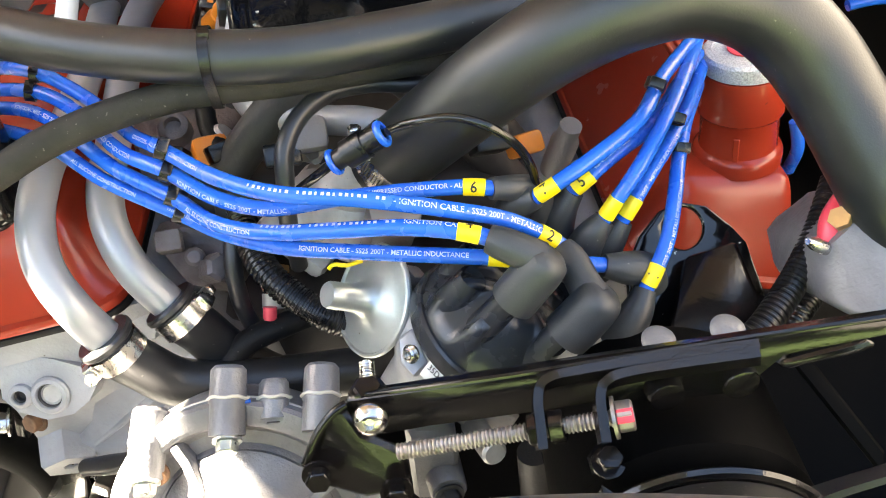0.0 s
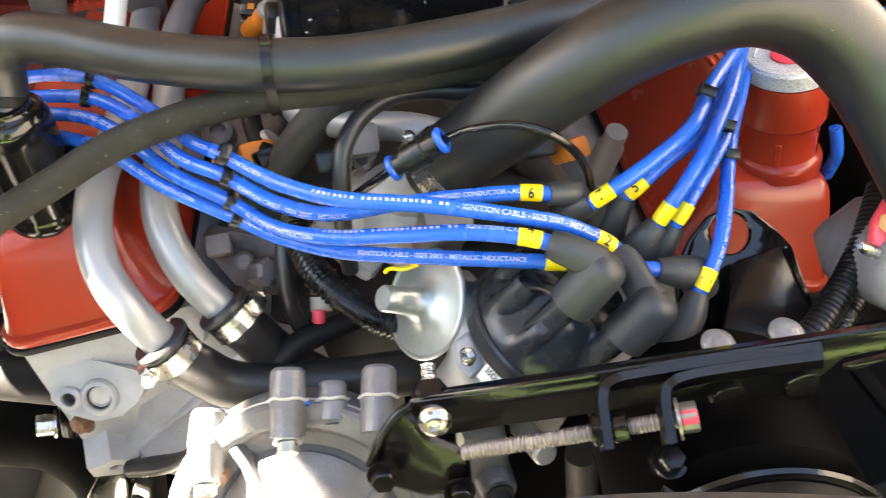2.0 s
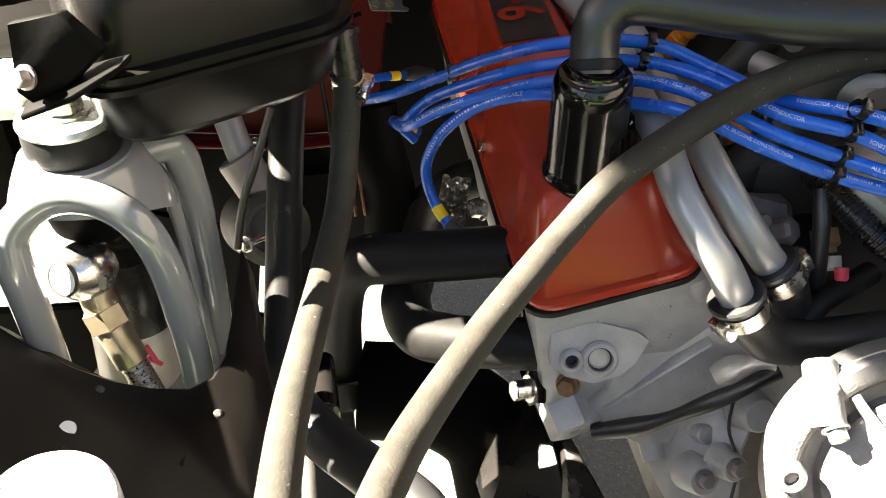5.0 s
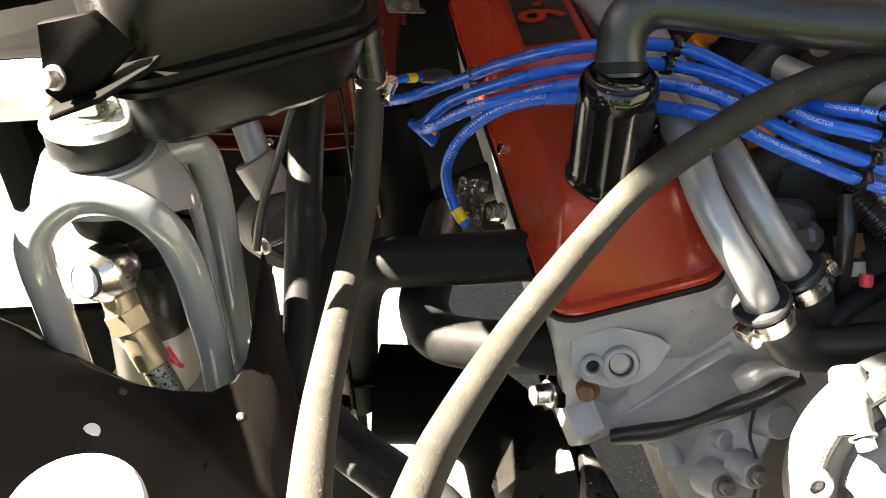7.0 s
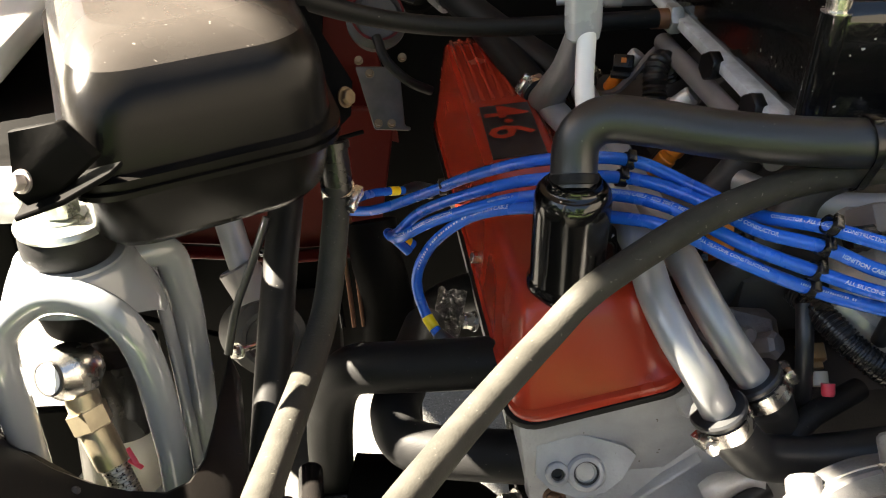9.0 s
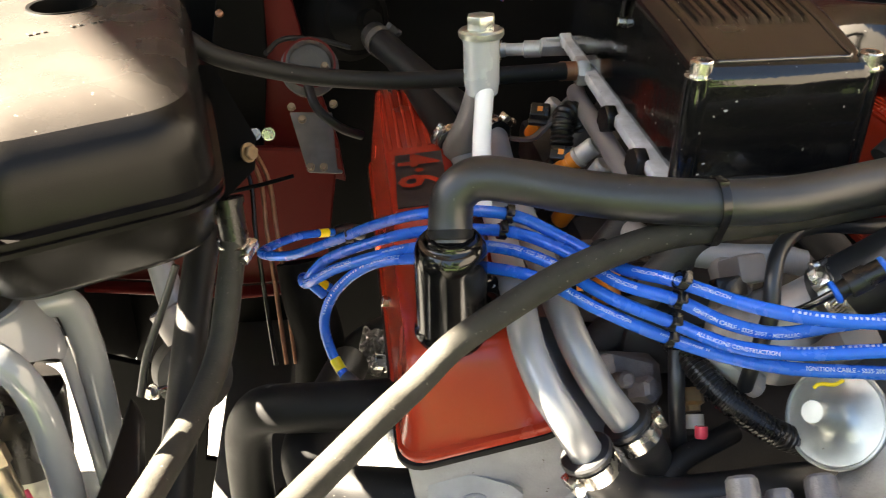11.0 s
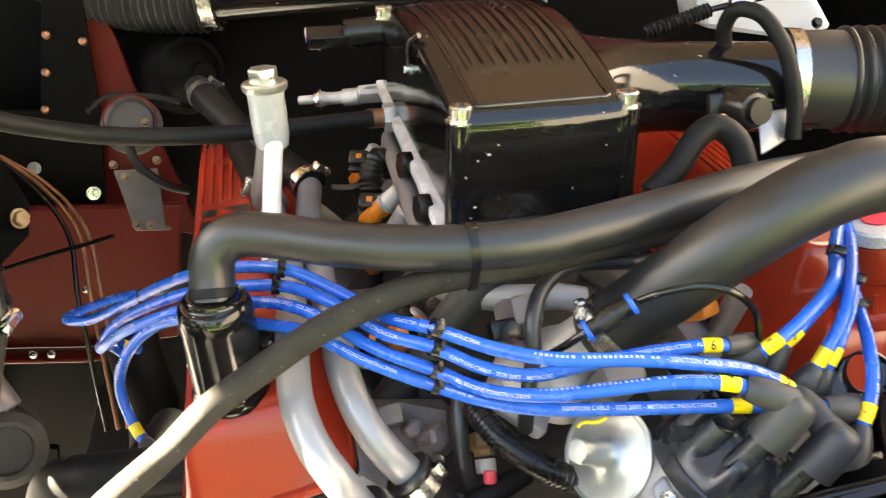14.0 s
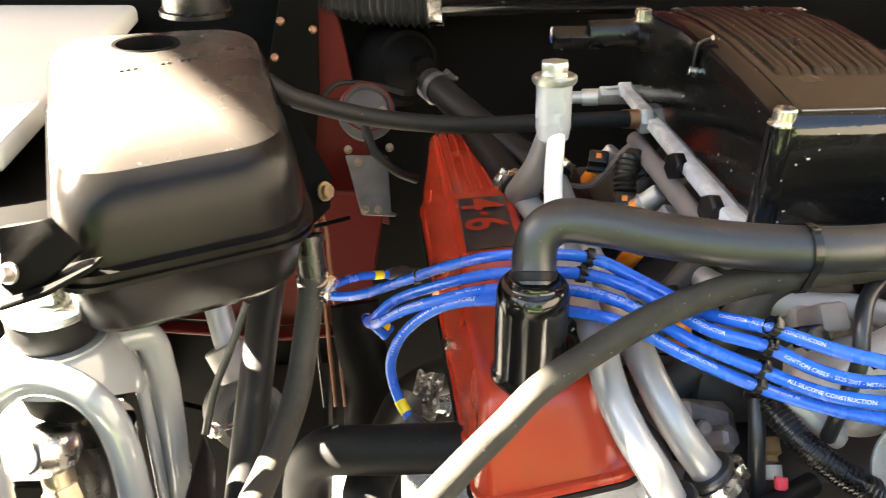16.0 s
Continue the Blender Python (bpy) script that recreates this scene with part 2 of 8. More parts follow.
SHOCKBODY = material("dusty_silver_steel", (0.42, 0.40, 0.37), 0.4, metal=0.4, second=(0.30, 0.28, 0.25), scale=30, fine=400, bump=0.2)
RUBBER = material("black_rubber", (0.0130, 0.0135, 0.0143), 0.36, rough2=0.07, spec=0.55, second=(0.022, 0.0225, 0.0232), scale=40, fine=900, bump=0.25, depth=0.0003, specks=((0.10, 0.095, 0.085), 0.03, 420))
RUBBER_DULL = material("dull_rubber", (0.0075, 0.0075, 0.0077), 0.5, spec=0.15, second=(0.014, 0.0135, 0.013), scale=50, fine=900, specks=((0.12, 0.11, 0.1), 0.04, 500))
BOOT = material("grey_boot_rubber", (0.026, 0.0285, 0.031), 0.46, spec=0.5, second=(0.050, 0.053, 0.055), scale=45, fine=1000, bump=0.3, specks=((0.12, 0.115, 0.1), 0.03, 260))
RUBBER_DUSTY = material("dusty_rubber", (0.025, 0.0238, 0.0208), 0.6, spec=0.10, second=(0.046, 0.0436, 0.0376), scale=70, fine=700, bump=0.5, specks=((0.10, 0.092, 0.08), 0.07, 380))
TURRET = material("turret_paint", (0.17, 0.18, 0.188), 0.14, second=(0.20, 0.208, 0.215), scale=14, fine=300, bump=0.08, coat=0.3, specks=((0.06, 0.06, 0.06), -0.02, 160))
VALLEY = material("stained_casting", (0.20, 0.172, 0.165), 0.55, metal=0.25, second=(0.09, 0.075, 0.07), mix=0.9, scale=38, fine=420, bump=0.7, depth=0.001, specks=((0.04, 0.035, 0.03), 0.04, 190))
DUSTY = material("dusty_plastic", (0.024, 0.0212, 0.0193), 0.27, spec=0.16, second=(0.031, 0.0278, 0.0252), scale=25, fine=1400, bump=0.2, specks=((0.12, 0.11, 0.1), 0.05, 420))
RUST = material("rusty_steel", (0.23, 0.12, 0.06), 0.65, metal=0.3, second=(0.10, 0.055, 0.035), mix=0.9, scale=150, fine=700, bump=0.5)
# matt black, taken below real paint to stand in for missing shade
SHADE_BLACK = material("shade_black_paint", (0.0018, 0.0017, 0.0016), 0.6, spec=0.04, second=(0.004, 0.0036, 0.0034), scale=14, fine=300, specks=((0.06, 0.055, 0.05), -0.01, 200))
GLOSS = material("gloss_black_paint", (0.005, 0.005, 0.005), 0.10, second=(0.010, 0.009, 0.008), scale=25, fine=220, bump=0.2, depth=0.0007, rough2=0.06, specks=((0.5, 0.5, 0.46), 0.05, 170))
SATIN = material("satin_black_paint", (0.0055, 0.005, 0.0048), 0.20, spec=0.35, second=(0.010, 0.009, 0.008), scale=35, fine=260, bump=0.22, depth=0.0006, specks=((0.2, 0.18, 0.15), -0.01, 330))
APRON = material("black_apron_paint", (0.0045, 0.0038, 0.0034), 0.42, spec=0.2, second=(0.0085, 0.0072, 0.0064), scale=14, fine=300, specks=((0.06, 0.054, 0.048), 0.025, 260))
TANKP = material("tank_plastic", (0.0050, 0.0047, 0.0045), 0.19, spec=0.13, rough2=0.05, second=(0.008, 0.007, 0.0065), scale=22, fine=1500, bump=0.35, depth=0.0003, specks=((0.14, 0.13, 0.12), -0.02, 330))
ENAMEL = material("black_enamel", (0.0050, 0.0043, 0.0043), 0.20, spec=0.38, rough2=0.06, second=(0.009, 0.0075, 0.007), scale=60, fine=420, bump=0.25, depth=0.0005, specks=((0.25, 0.22, 0.2), -0.015, 420))
PLASTIC = material("black_plastic", (0.006, 0.0056, 0.0054), 0.27, spec=0.4, second=(0.014, 0.012, 0.011), scale=18, fine=1300, bump=0.18, depth=0.0003, specks=((0.22, 0.2, 0.18), -0.01, 300))
CAPPLASTIC = material("cap_plastic", (0.019, 0.0215, 0.025), 0.26, second=(0.038, 0.0415, 0.046), scale=40, fine=900, bump=0.2, specks=((0.2, 0.2, 0.2), -0.02, 500))
RED = material("red_paint", (0.345, 0.033, 0.015), 0.24, second=(0.275, 0.026, 0.012), scale=18, fine=200, bump=0.07, depth=0.0005, spec=0.38, coat=0.08, specks=((0.14, 0.025, 0.018), 0.01, 300))
# body red darkened in the base colour, for the low light deep in the bay
RED_SHADED = material("shaded_red_body_paint", (0.064, 0.0052, 0.0043), 0.45, spec=0.12, second=(0.044, 0.0038, 0.0032), scale=9, fine=200, bump=0.08, specks=((0.05, 0.02, 0.015), 0.02, 120))
BLUE = material("blue_silicone", (0.005, 0.108, 0.57), 0.27, second=(0.004, 0.085, 0.47), scale=50, fine=900, bump=0.15, rough2=0.06)
YELLOW = material("yellow_tape", (0.86, 0.66, 0.015), 0.4, second=(0.75, 0.55, 0.01), scale=90, bump=0.1)
INK = material("black_ink", (0.01, 0.01, 0.01), 0.6)
PRINT = material("white_print", (0.42, 0.49, 0.64), 0.5, second=(0.26, 0.36, 0.62), scale=420)
ALLOY = material("cast_aluminium", (0.50, 0.49, 0.47), 0.45, metal=0.5, second=(0.30, 0.285, 0.27), mix=0.8, scale=55, fine=620, bump=0.4, depth=0.0005, specks=((0.2, 0.18, 0.16), 0.03, 420))
PUMP = material("grey_cast_aluminium", (0.20, 0.196, 0.197), 0.42, metal=0.3, second=(0.125, 0.118, 0.122), mix=0.8, scale=42, fine=520, bump=0.7, depth=0.0006, specks=((0.16, 0.15, 0.14), 0.03, 380))
CAPSULE = material("clear_zinc_plate", (0.50, 0.53, 0.51), 0.36, metal=0.8, second=(0.36, 0.40, 0.39), mix=0.9, scale=45, fine=300, bump=0.2, depth=0.0005, specks=((0.2, 0.19, 0.16), -0.01, 200))
ALLOY_DULL = material("dull_cast_aluminium", (0.20, 0.185, 0.185), 0.5, metal=0.4, second=(0.22, 0.2, 0.2), scale=40, fine=600, bump=0.4, depth=0.0006)
HEADGREY = material("grey_engine_paint", (0.38, 0.388, 0.398), 0.45, metal=0.2, second=(0.27, 0.268, 0.268), mix=0.8, scale=34, fine=420, bump=0.55, depth=0.0008, specks=((0.12, 0.10, 0.08), 0.03, 240))
SILVER = material("silver_paint", (0.31, 0.315, 0.325), 0.38, metal=0.4, second=(0.26, 0.265, 0.275), scale=40, fine=500, bump=0.15)
ZINC = material("zinc_plate", (0.60, 0.60, 0.53), 0.30, metal=0.85, second=(0.34, 0.37, 0.35), mix=0.9, scale=60, fine=260, bump=0.5, depth=0.0008, specks=((0.2, 0.19, 0.16), 0.01, 200))
STEEL = material("bright_steel", (0.62, 0.60, 0.57), 0.26, metal=1.0, second=(0.5, 0.46, 0.4), scale=120, fine=800)
ROD = material("dull_plated_steel", (0.40, 0.36, 0.345), 0.42, metal=0.85, second=(0.28, 0.24, 0.23), scale=160, fine=700)
GREYPAINT = material("grey_gloss_paint", (0.32, 0.335, 0.345), 0.25, second=(0.40, 0.41, 0.42), scale=14, fine=300, bump=0.08, coat=0.3)
BRASS = material("brass", (0.62, 0.42, 0.2), 0.35, metal=0.9, second=(0.4, 0.26, 0.14), scale=90)
COPPER = material("copper_pipe", (0.26, 0.13, 0.075), 0.5, metal=0.85, second=(0.15, 0.08, 0.05), scale=80)
GOLD = material("pale_gold_plate", (0.42, 0.36, 0.25), 0.36, metal=0.85, second=(0.27, 0.23, 0.16), scale=110)
FLANGE = material("worn_bare_aluminium", (0.62, 0.64, 0.66), 0.5, metal=0.15, second=(0.36, 0.36, 0.36), mix=0.9, scale=60, fine=500, bump=0.5, depth=0.0006, specks=((0.03, 0.03, 0.03), 0.02, 160))
STAINED = material("stained_steel_plate", (0.085, 0.076, 0.068), 0.55, metal=0.2, second=(0.05, 0.045, 0.04), mix=0.9, scale=60, fine=400)
BRAID = material("steel_braid", (0.46, 0.42, 0.34), 0.34, metal=0.9, second=(0.30, 0.27, 0.22), scale=300, fine=900, bump=0.8, depth=0.0006, specks=((0.012, 0.011, 0.010), 0.20, 700))
OLDBRASS = material("tarnished_brass", (0.20, 0.14, 0.085), 0.5, metal=0.8, second=(0.11, 0.08, 0.055), scale=140)
ORANGE = material("orange_plastic", (0.72, 0.22, 0.02), 0.4, second=(0.6, 0.16, 0.015), scale=80)
FOIL = material("heat_shield_foil", (0.15, 0.14, 0.135), 0.36, metal=0.9, second=(0.05, 0.045, 0.042), mix=0.9, scale=110, fine=260, bump=0.8, depth=0.002)
WHITEPAINT = material("white_paint", (0.74, 0.74, 0.72), 0.35, second=(0.66, 0.65, 0.63), scale=25)
PINKRED = material("red_plastic", (0.72, 0.06, 0.09), 0.35)
PALE = material("pale_plastic", (0.55, 0.52, 0.44), 0.45)
WHEEL = material("dark_underside", (0.02, 0.02, 0.02), 0.7, second=(0.05, 0.045, 0.04), scale=20)
ASPHALT = material("asphalt", (0.055, 0.055, 0.053), 0.9, second=(0.085, 0.084, 0.08), mix=0.8, scale=90, fine=160, bump=1.0, depth=0.004, specks=((0.22, 0.21, 0.20), 0.12, 210))
GRASS = material("grass", (0.06, 0.10, 0.022), 0.9, second=(0.075, 0.115, 0.03), scale=3, fine=60, bump=1.0, depth=0.02)
HEDGE = material("hedge_leaves", (0.045, 0.09, 0.016), 0.8, second=(0.07, 0.12, 0.025), scale=4, fine=30, bump=1.0, depth=0.05)
BONNET = material("bonnet_underside", (0.20, 0.115, 0.088), 0.6, second=(0.165, 0.093, 0.07), scale=5)
BADGE = material("worn_badge_metal", (0.055, 0.045, 0.042), 0.38, metal=0.5, second=(0.03, 0.025, 0.023), scale=60, fine=500)
CANISTER = material("black_canister_enamel", (0.004, 0.004, 0.004), 0.13, second=(0.007, 0.006, 0.006), scale=40, fine=150, bump=0.10, depth=0.0005, rough2=0.04, specks=((0.35, 0.35, 0.33), -0.015, 260))
# dark grime on castings; also stands in for shade at steering box and holes
GRIME_SHADE = material("grime_and_shade_casting", (0.042, 0.039, 0.037), 0.6, metal=0.2, second=(0.025, 0.024, 0.023), scale=40, fine=400, bump=0.4, depth=0.0006)

# ---- ground and car body around the bay ----
def sheet(name, pts, mat, label, category, kind="structure"):
    bm = bmesh.new()
    bm.faces.new([bm.verts.new(p) for p in pts])
    return tagged(part(name, bm, mat, smooth=False), label, category, kind=kind)


sheet("ground", [(-400, -400, 0), (400, -400, 0), (400, 400, 0), (-400, 400, 0)], ASPHALT, "grey asphalt ground under the car", "ground")
sheet("lawn", [(-30, -30, 0.004), (30, -30, 0.004), (30, -2.4, 0.004), (-30, -2.4, 0.004)], GRASS, "green mown grass in front of the car", "grass")


def plate(name, pts, back, mat, parent=None, label="", bevel=0.0015, seg=1):
    """A sheet panel: an outline of corners, thickened along the vector back."""
    bm = bmesh.new()
    f = bm.faces.new([bm.verts.new(p) for p in pts])
    out = bmesh.ops.extrude_face_region(bm, geom=[f])
    bmesh.ops.translate(bm, verts=[v for v in out["geom"] if isinstance(v, bmesh.types.BMVert)], vec=back)
    bevelled(bm, bevel, seg, 50)
    return part(name, bm, mat, parent, label, sharp=40)


def structure(ob, label, category):
    return tagged(ob, label, category, kind="structure")


# hedge far in front, seen only as a reflection
hb = bmesh.new()
for i in range(60):
    bmesh.ops.create_icosphere(hb, subdivisions=2, radius=random.uniform(0.8, 1.5), matrix=Matrix.Translation((-30 + i + random.uniform(-0.4, 0.4), -31 + random.uniform(-0.8, 0.8), random.uniform(0.7, 1.8))))
tagged(part("hedge", hb, HEDGE), "dense green hedge along the grass", "hedge", kind="stuff")

# house wall and trees round the car, out of view
structure(box("house_wall", (0.3, 26, 4.8), pose(4.2, -2, 2.4), material("rough_cast_wall", (0.09, 0.082, 0.075), 0.8, second=(0.07, 0.064, 0.058), scale=2)), "plain rendered house wall beside the drive", "wall")
for wx, wy, sx, sy, top in ((-9.5, 0, 2, 26, 4.6), (0, -15, 26, 2, 7.0)):
    tb_ = bmesh.new()
    for i in range(int(10 * top)):
        q = Vector((wx + random.uniform(-sx, sx) / 2, wy + random.uniform(-sy, sy) / 2, random.uniform(0.6, top)))
        bmesh.ops.create_icosphere(tb_, subdivisions=2, radius=random.uniform(0.8, 1.4), matrix=Matrix.Translation(q))
    tagged(part("trees", tb_, HEDGE), "dense green trees round the drive", "trees", kind="stuff")

# bonnet propped open over the bay
bon = thing("bonnet", (0, 1.45, 1.36), "red car bonnet propped open above the engine bay", "bonnet")
prism("bonnet_panel", [(-0.86, 0), (0.86, 0), (0.86, 1.16), (0.60, 1.28), (0, 1.32), (-0.60, 1.28), (-0.86, 1.16)], 0.03, pose(0, 1.45, 1.36, 137.4, 0, 0), BONNET, bon, bevel=0.01)

# unseen roof slab and posts, added to block the sun along the shadow edges
sun_block = structure(thing("carport", (-1.9, 0.9, 0), "unseen timber roof on two posts, added to block the sun", "carport"), "", "")
TIMBER = material("sun_block_timber", (0.12, 0.11, 0.10), 0.8, second=(0.14, 0.10, 0.07), scale=6, fine=60)
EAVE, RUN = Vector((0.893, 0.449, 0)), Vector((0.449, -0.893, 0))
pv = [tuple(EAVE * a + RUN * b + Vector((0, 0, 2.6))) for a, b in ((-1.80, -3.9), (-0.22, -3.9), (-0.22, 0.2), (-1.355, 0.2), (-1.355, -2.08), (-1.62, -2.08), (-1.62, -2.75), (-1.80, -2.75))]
plate("roof", pv, (0, 0, 0.06), TIMBER, sun_block, bevel=0.004)
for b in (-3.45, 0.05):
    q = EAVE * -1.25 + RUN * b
    box("post", (0.09, 0.09, 2.6), pose(q.x, q.y, 1.30), TIMBER, sun_block, bevel=0.006)

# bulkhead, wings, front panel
structure(prism("bulkhead", [(-0.80, 0.60), (-0.635, 0.60), (-0.635, 0.445), (0.90, 0.445), (0.90, 1.255), (-0.80, 1.255)], 0.03, Matrix(((1, 0, 0, 0), (0, 0, -1, 1.145), (0, 1, 0, 0), (0, 0, 0, 1))), SHADE_BLACK, bevel=0.004), "black painted bulkhead behind the engine", "bulkhead")
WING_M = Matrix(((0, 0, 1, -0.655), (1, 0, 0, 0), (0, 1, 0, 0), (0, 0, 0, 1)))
structure(prism("inner_wing", [(-0.40, 0.55), (0.42, 0.55), (0.42, 1.122), (0.312, 1.122), (0.304, 1.090), (0.19, 1.090), (0.18, 1.122), (-0.40, 1.122)], 0.03, WING_M, SHADE_BLACK, bevel=0.004), "black painted inner wing in front of the turret", "inner wing")
structure(prism("inner_wing", [(0.62, 0.915), (0.80, 0.765), (1.03, 0.60), (1.08, 0.55), (3.1, 0.55), (3.1, 1.13), (0.62, 1.13)], 0.03, WING_M, SHADE_BLACK, bevel=0.004), "black painted inner wing open to the wheel arch beside the turret", "inner wing")
structure(box("inner_wing", (0.03, 3.2, 0.85), pose(0.66, 1.35, 0.78), SHADE_BLACK, bevel=0.005), "black painted inner wing", "inner wing")
structure(box("chassis_rail", (0.09, 1.6, 0.13), pose(-0.43, 0.45, 0.52), WHEEL, bevel=0.006), "dirty black chassis rail", "chassis rail")
structure(box("chassis_rail", (0.09, 1.6, 0.13), pose(0.43, 0.45, 0.52), WHEEL, bevel=0.006), "dirty black chassis rail", "chassis rail")
structure(box("scuttle", (1.9, 0.46, 0.10), pose(0.05, 1.30, 1.303), RED_SHADED, bevel=0.008), "red painted scuttle panel", "scuttle")

structure(prism("wing_top", [(-1.02, -0.25), (-0.76, -0.25), (-0.76, 0.58), (-0.655, 0.61), (-0.605, 0.63), (-0.60, 2.2), (-1.02, 2.2)], 0.025, pose(0, 0, 1.1065), material("pale_wing_paint", (0.66, 0.65, 0.61), 0.4, second=(0.55, 0.54, 0.51), scale=6), bevel=0.008, seg=3), "pale painted flat wing top in full sun", "wing")

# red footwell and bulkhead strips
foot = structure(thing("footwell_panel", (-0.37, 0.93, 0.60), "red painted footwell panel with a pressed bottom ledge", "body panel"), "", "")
plate("panel", [(-0.6669, 0.9900, 0.9520), (-0.3010, 0.9900, 0.9243), (-0.3275, 0.9650, 0.7490), (-0.4410, 0.9620, 0.7506), (-0.7083, 0.9620, 0.7831)], (0, 0.012, 0), RED_SHADED, foot, bevel=0.003)
plate("ledge", [(-0.7083, 0.9620, 0.7831), (-0.4410, 0.9620, 0.7506), (-0.3623, 0.9650, 0.7497), (-0.3588, 0.9400, 0.7523), (-0.4359, 0.9350, 0.7521), (-0.6974, 0.9350, 0.7847)], (0, 0.0, -0.006), RED_SHADED, foot, bevel=0.002)
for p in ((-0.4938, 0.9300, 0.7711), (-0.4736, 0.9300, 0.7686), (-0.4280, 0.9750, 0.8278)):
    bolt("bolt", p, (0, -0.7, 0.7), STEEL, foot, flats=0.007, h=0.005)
structure(plate("red_strip", [(-0.3950, 1.0500, 1.1784), (-0.3620, 1.0500, 1.1784), (-0.3550, 1.0500, 1.1350), (-0.3290, 1.0500, 1.0110), (-0.3010, 1.0500, 0.9090), (-0.2940, 1.0500, 0.8510), (-0.4092, 1.0500, 0.8903)], (0, 0.012, 0), RED_SHADED), "red painted upright bulkhead strip", "body panel")

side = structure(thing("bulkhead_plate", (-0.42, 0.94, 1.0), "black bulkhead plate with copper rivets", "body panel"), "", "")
plate("panel", [(-0.4132, 1.0300, 1.1969), (-0.3760, 1.0300, 1.1960), (-0.3800, 1.0300, 1.0400), (-0.3969, 1.0300, 0.9008), (-0.4652, 1.0300, 0.8990), (-0.6923, 1.0300, 0.9194), (-0.6504, 1.0300, 1.0549), (-0.4470, 1.0300, 1.0435)], (0, 0.006, 0), SHADE_BLACK, side)
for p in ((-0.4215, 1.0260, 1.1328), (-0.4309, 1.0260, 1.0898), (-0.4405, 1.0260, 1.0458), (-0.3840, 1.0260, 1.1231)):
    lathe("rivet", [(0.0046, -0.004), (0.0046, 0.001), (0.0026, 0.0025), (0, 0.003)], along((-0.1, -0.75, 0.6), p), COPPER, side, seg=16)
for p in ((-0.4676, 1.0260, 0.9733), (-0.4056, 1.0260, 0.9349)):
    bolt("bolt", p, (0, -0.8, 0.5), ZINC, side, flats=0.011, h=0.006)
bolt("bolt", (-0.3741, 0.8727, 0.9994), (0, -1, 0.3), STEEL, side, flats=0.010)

structure(plate("arch_panel", [(-0.628, 0.88, 0.72), (-0.4789, 0.8800, 0.6628), (-0.5010, 0.8800, 0.5278), (-0.4442, 0.8800, 0.5096), (-0.3727, 0.8800, 0.4082), (-0.3891, 0.8800, 0.2758), (-0.4320, 0.8800, 0.2762), (-0.4461, 0.8800, 0.1782), (-0.3816, 0.8800, 0.1510), (-0.4371, 0.8800, -0.1130), (-0.665, 0.88, 0.30)], (0, 0.01, 0), SHADE_BLACK), "dark inner wheel arch panel low behind the turret", "arch panel")

structure(plate("arch_liner", [(-0.655, 0.520, 0.897), (-0.548, 0.520, 0.893), (-0.535, 0.520, 0.70), (-0.655, 0.520, 0.70)], (0, 0.008, 0), SHADE_BLACK), "black wheel arch liner behind the turret", "arch liner")

# copper brake pipes down the plate
for k, dx in enumerate((0, 14, 26)):
    pipe = tube("brake_pipe", [(-0.4796, 0.9006, 1.0515), (Vector((-0.4272, 0.8604, 1.0153)) + Vector((dx * 0.0006, 0, 0))), (Vector((-0.3936, 0.8133, 0.9820)) + Vector((dx * 0.0007, 0, 0))), (Vector((-0.3879, 0.7724, 0.9308)) + Vector((dx * 0.0008, 0.004 * k, 0))), (Vector((-0.3764, 0.7174, 0.8559)) + Vector((dx * 0.0008, 0, -0.05)))], 0.0024, COPPER if k else SATIN, seg=10)
    tagged(pipe, "thin copper brake pipe running down the bulkhead" if k else "thin black painted brake pipe on the bulkhead", "brake pipe", group="brake pipes")
cable = tube("control_cable", [(-0.4535, 0.7708, 0.9709), (-0.4085, 0.7699, 0.9826), (-0.3700, 0.7820, 0.9855), (-0.3460, 0.7900, 0.9878)], 0.0022, SHADE_BLACK, seg=10)
tagged(cable, "thin black cable with a knobbed end", "cable")

# expansion tank
tank = thing("expansion_tank", (-0.46, 0.53, 1.09), "glossy black coolant expansion tank with a moulded seam", "tank")
TANK = [(-0.4935, 0.388), (-0.366, 0.449), (-0.414, 0.735), (-0.583, 0.690)]


def loft(rows, mat, name, parent, label="", n=12, top=True, bottom=True):
    """Stacked rounded outlines: rows of (height, inset, corner radius)."""
    verts, faces = [], []
    c = Vector((sum(p[0] for p in TANK) / 4, sum(p[1] for p in TANK) / 4))
    for z, inset, rad in rows:
        ring = []
        pts = [Vector(p) for p in TANK]
        pts = [p + (c - p).normalized() * inset * 1.3 for p in pts]
        for i, p in enumerate(pts):
            a, b = pts[i - 1], pts[(i + 1) % 4]
            u, v = (a - p).normalized(), (b - p).normalized()
            for k in range(n + 1):
                t = k / n
                q = p + u * rad * (1 - t) ** 2 + v * rad * t ** 2
                ring.append((q.x, q.y, z))
        verts += ring
    m = len(verts) // len(rows)
    for i in range(len(rows) - 1):
        for j in range(m):
            k = (j + 1) % m
            faces.append((i * m + j, i * m + k, (i + 1) * m + k, (i + 1) * m + j))
    if bottom:
        faces.append(tuple(range(m - 1, -1, -1)))
    if top:
        faces.append(tuple(range((len(rows) - 1) * m, len(rows) * m)))
    raw(name, verts, faces, mat, parent, label, sharp=60)
    return verts[-m:]


loft([(1.094, 0.026, 0.03), (1.0965, 0.014, 0.035), (1.104, 0.008, 0.035), (1.137, 0.001, 0.03)], TANKP, "lower_shell", tank)
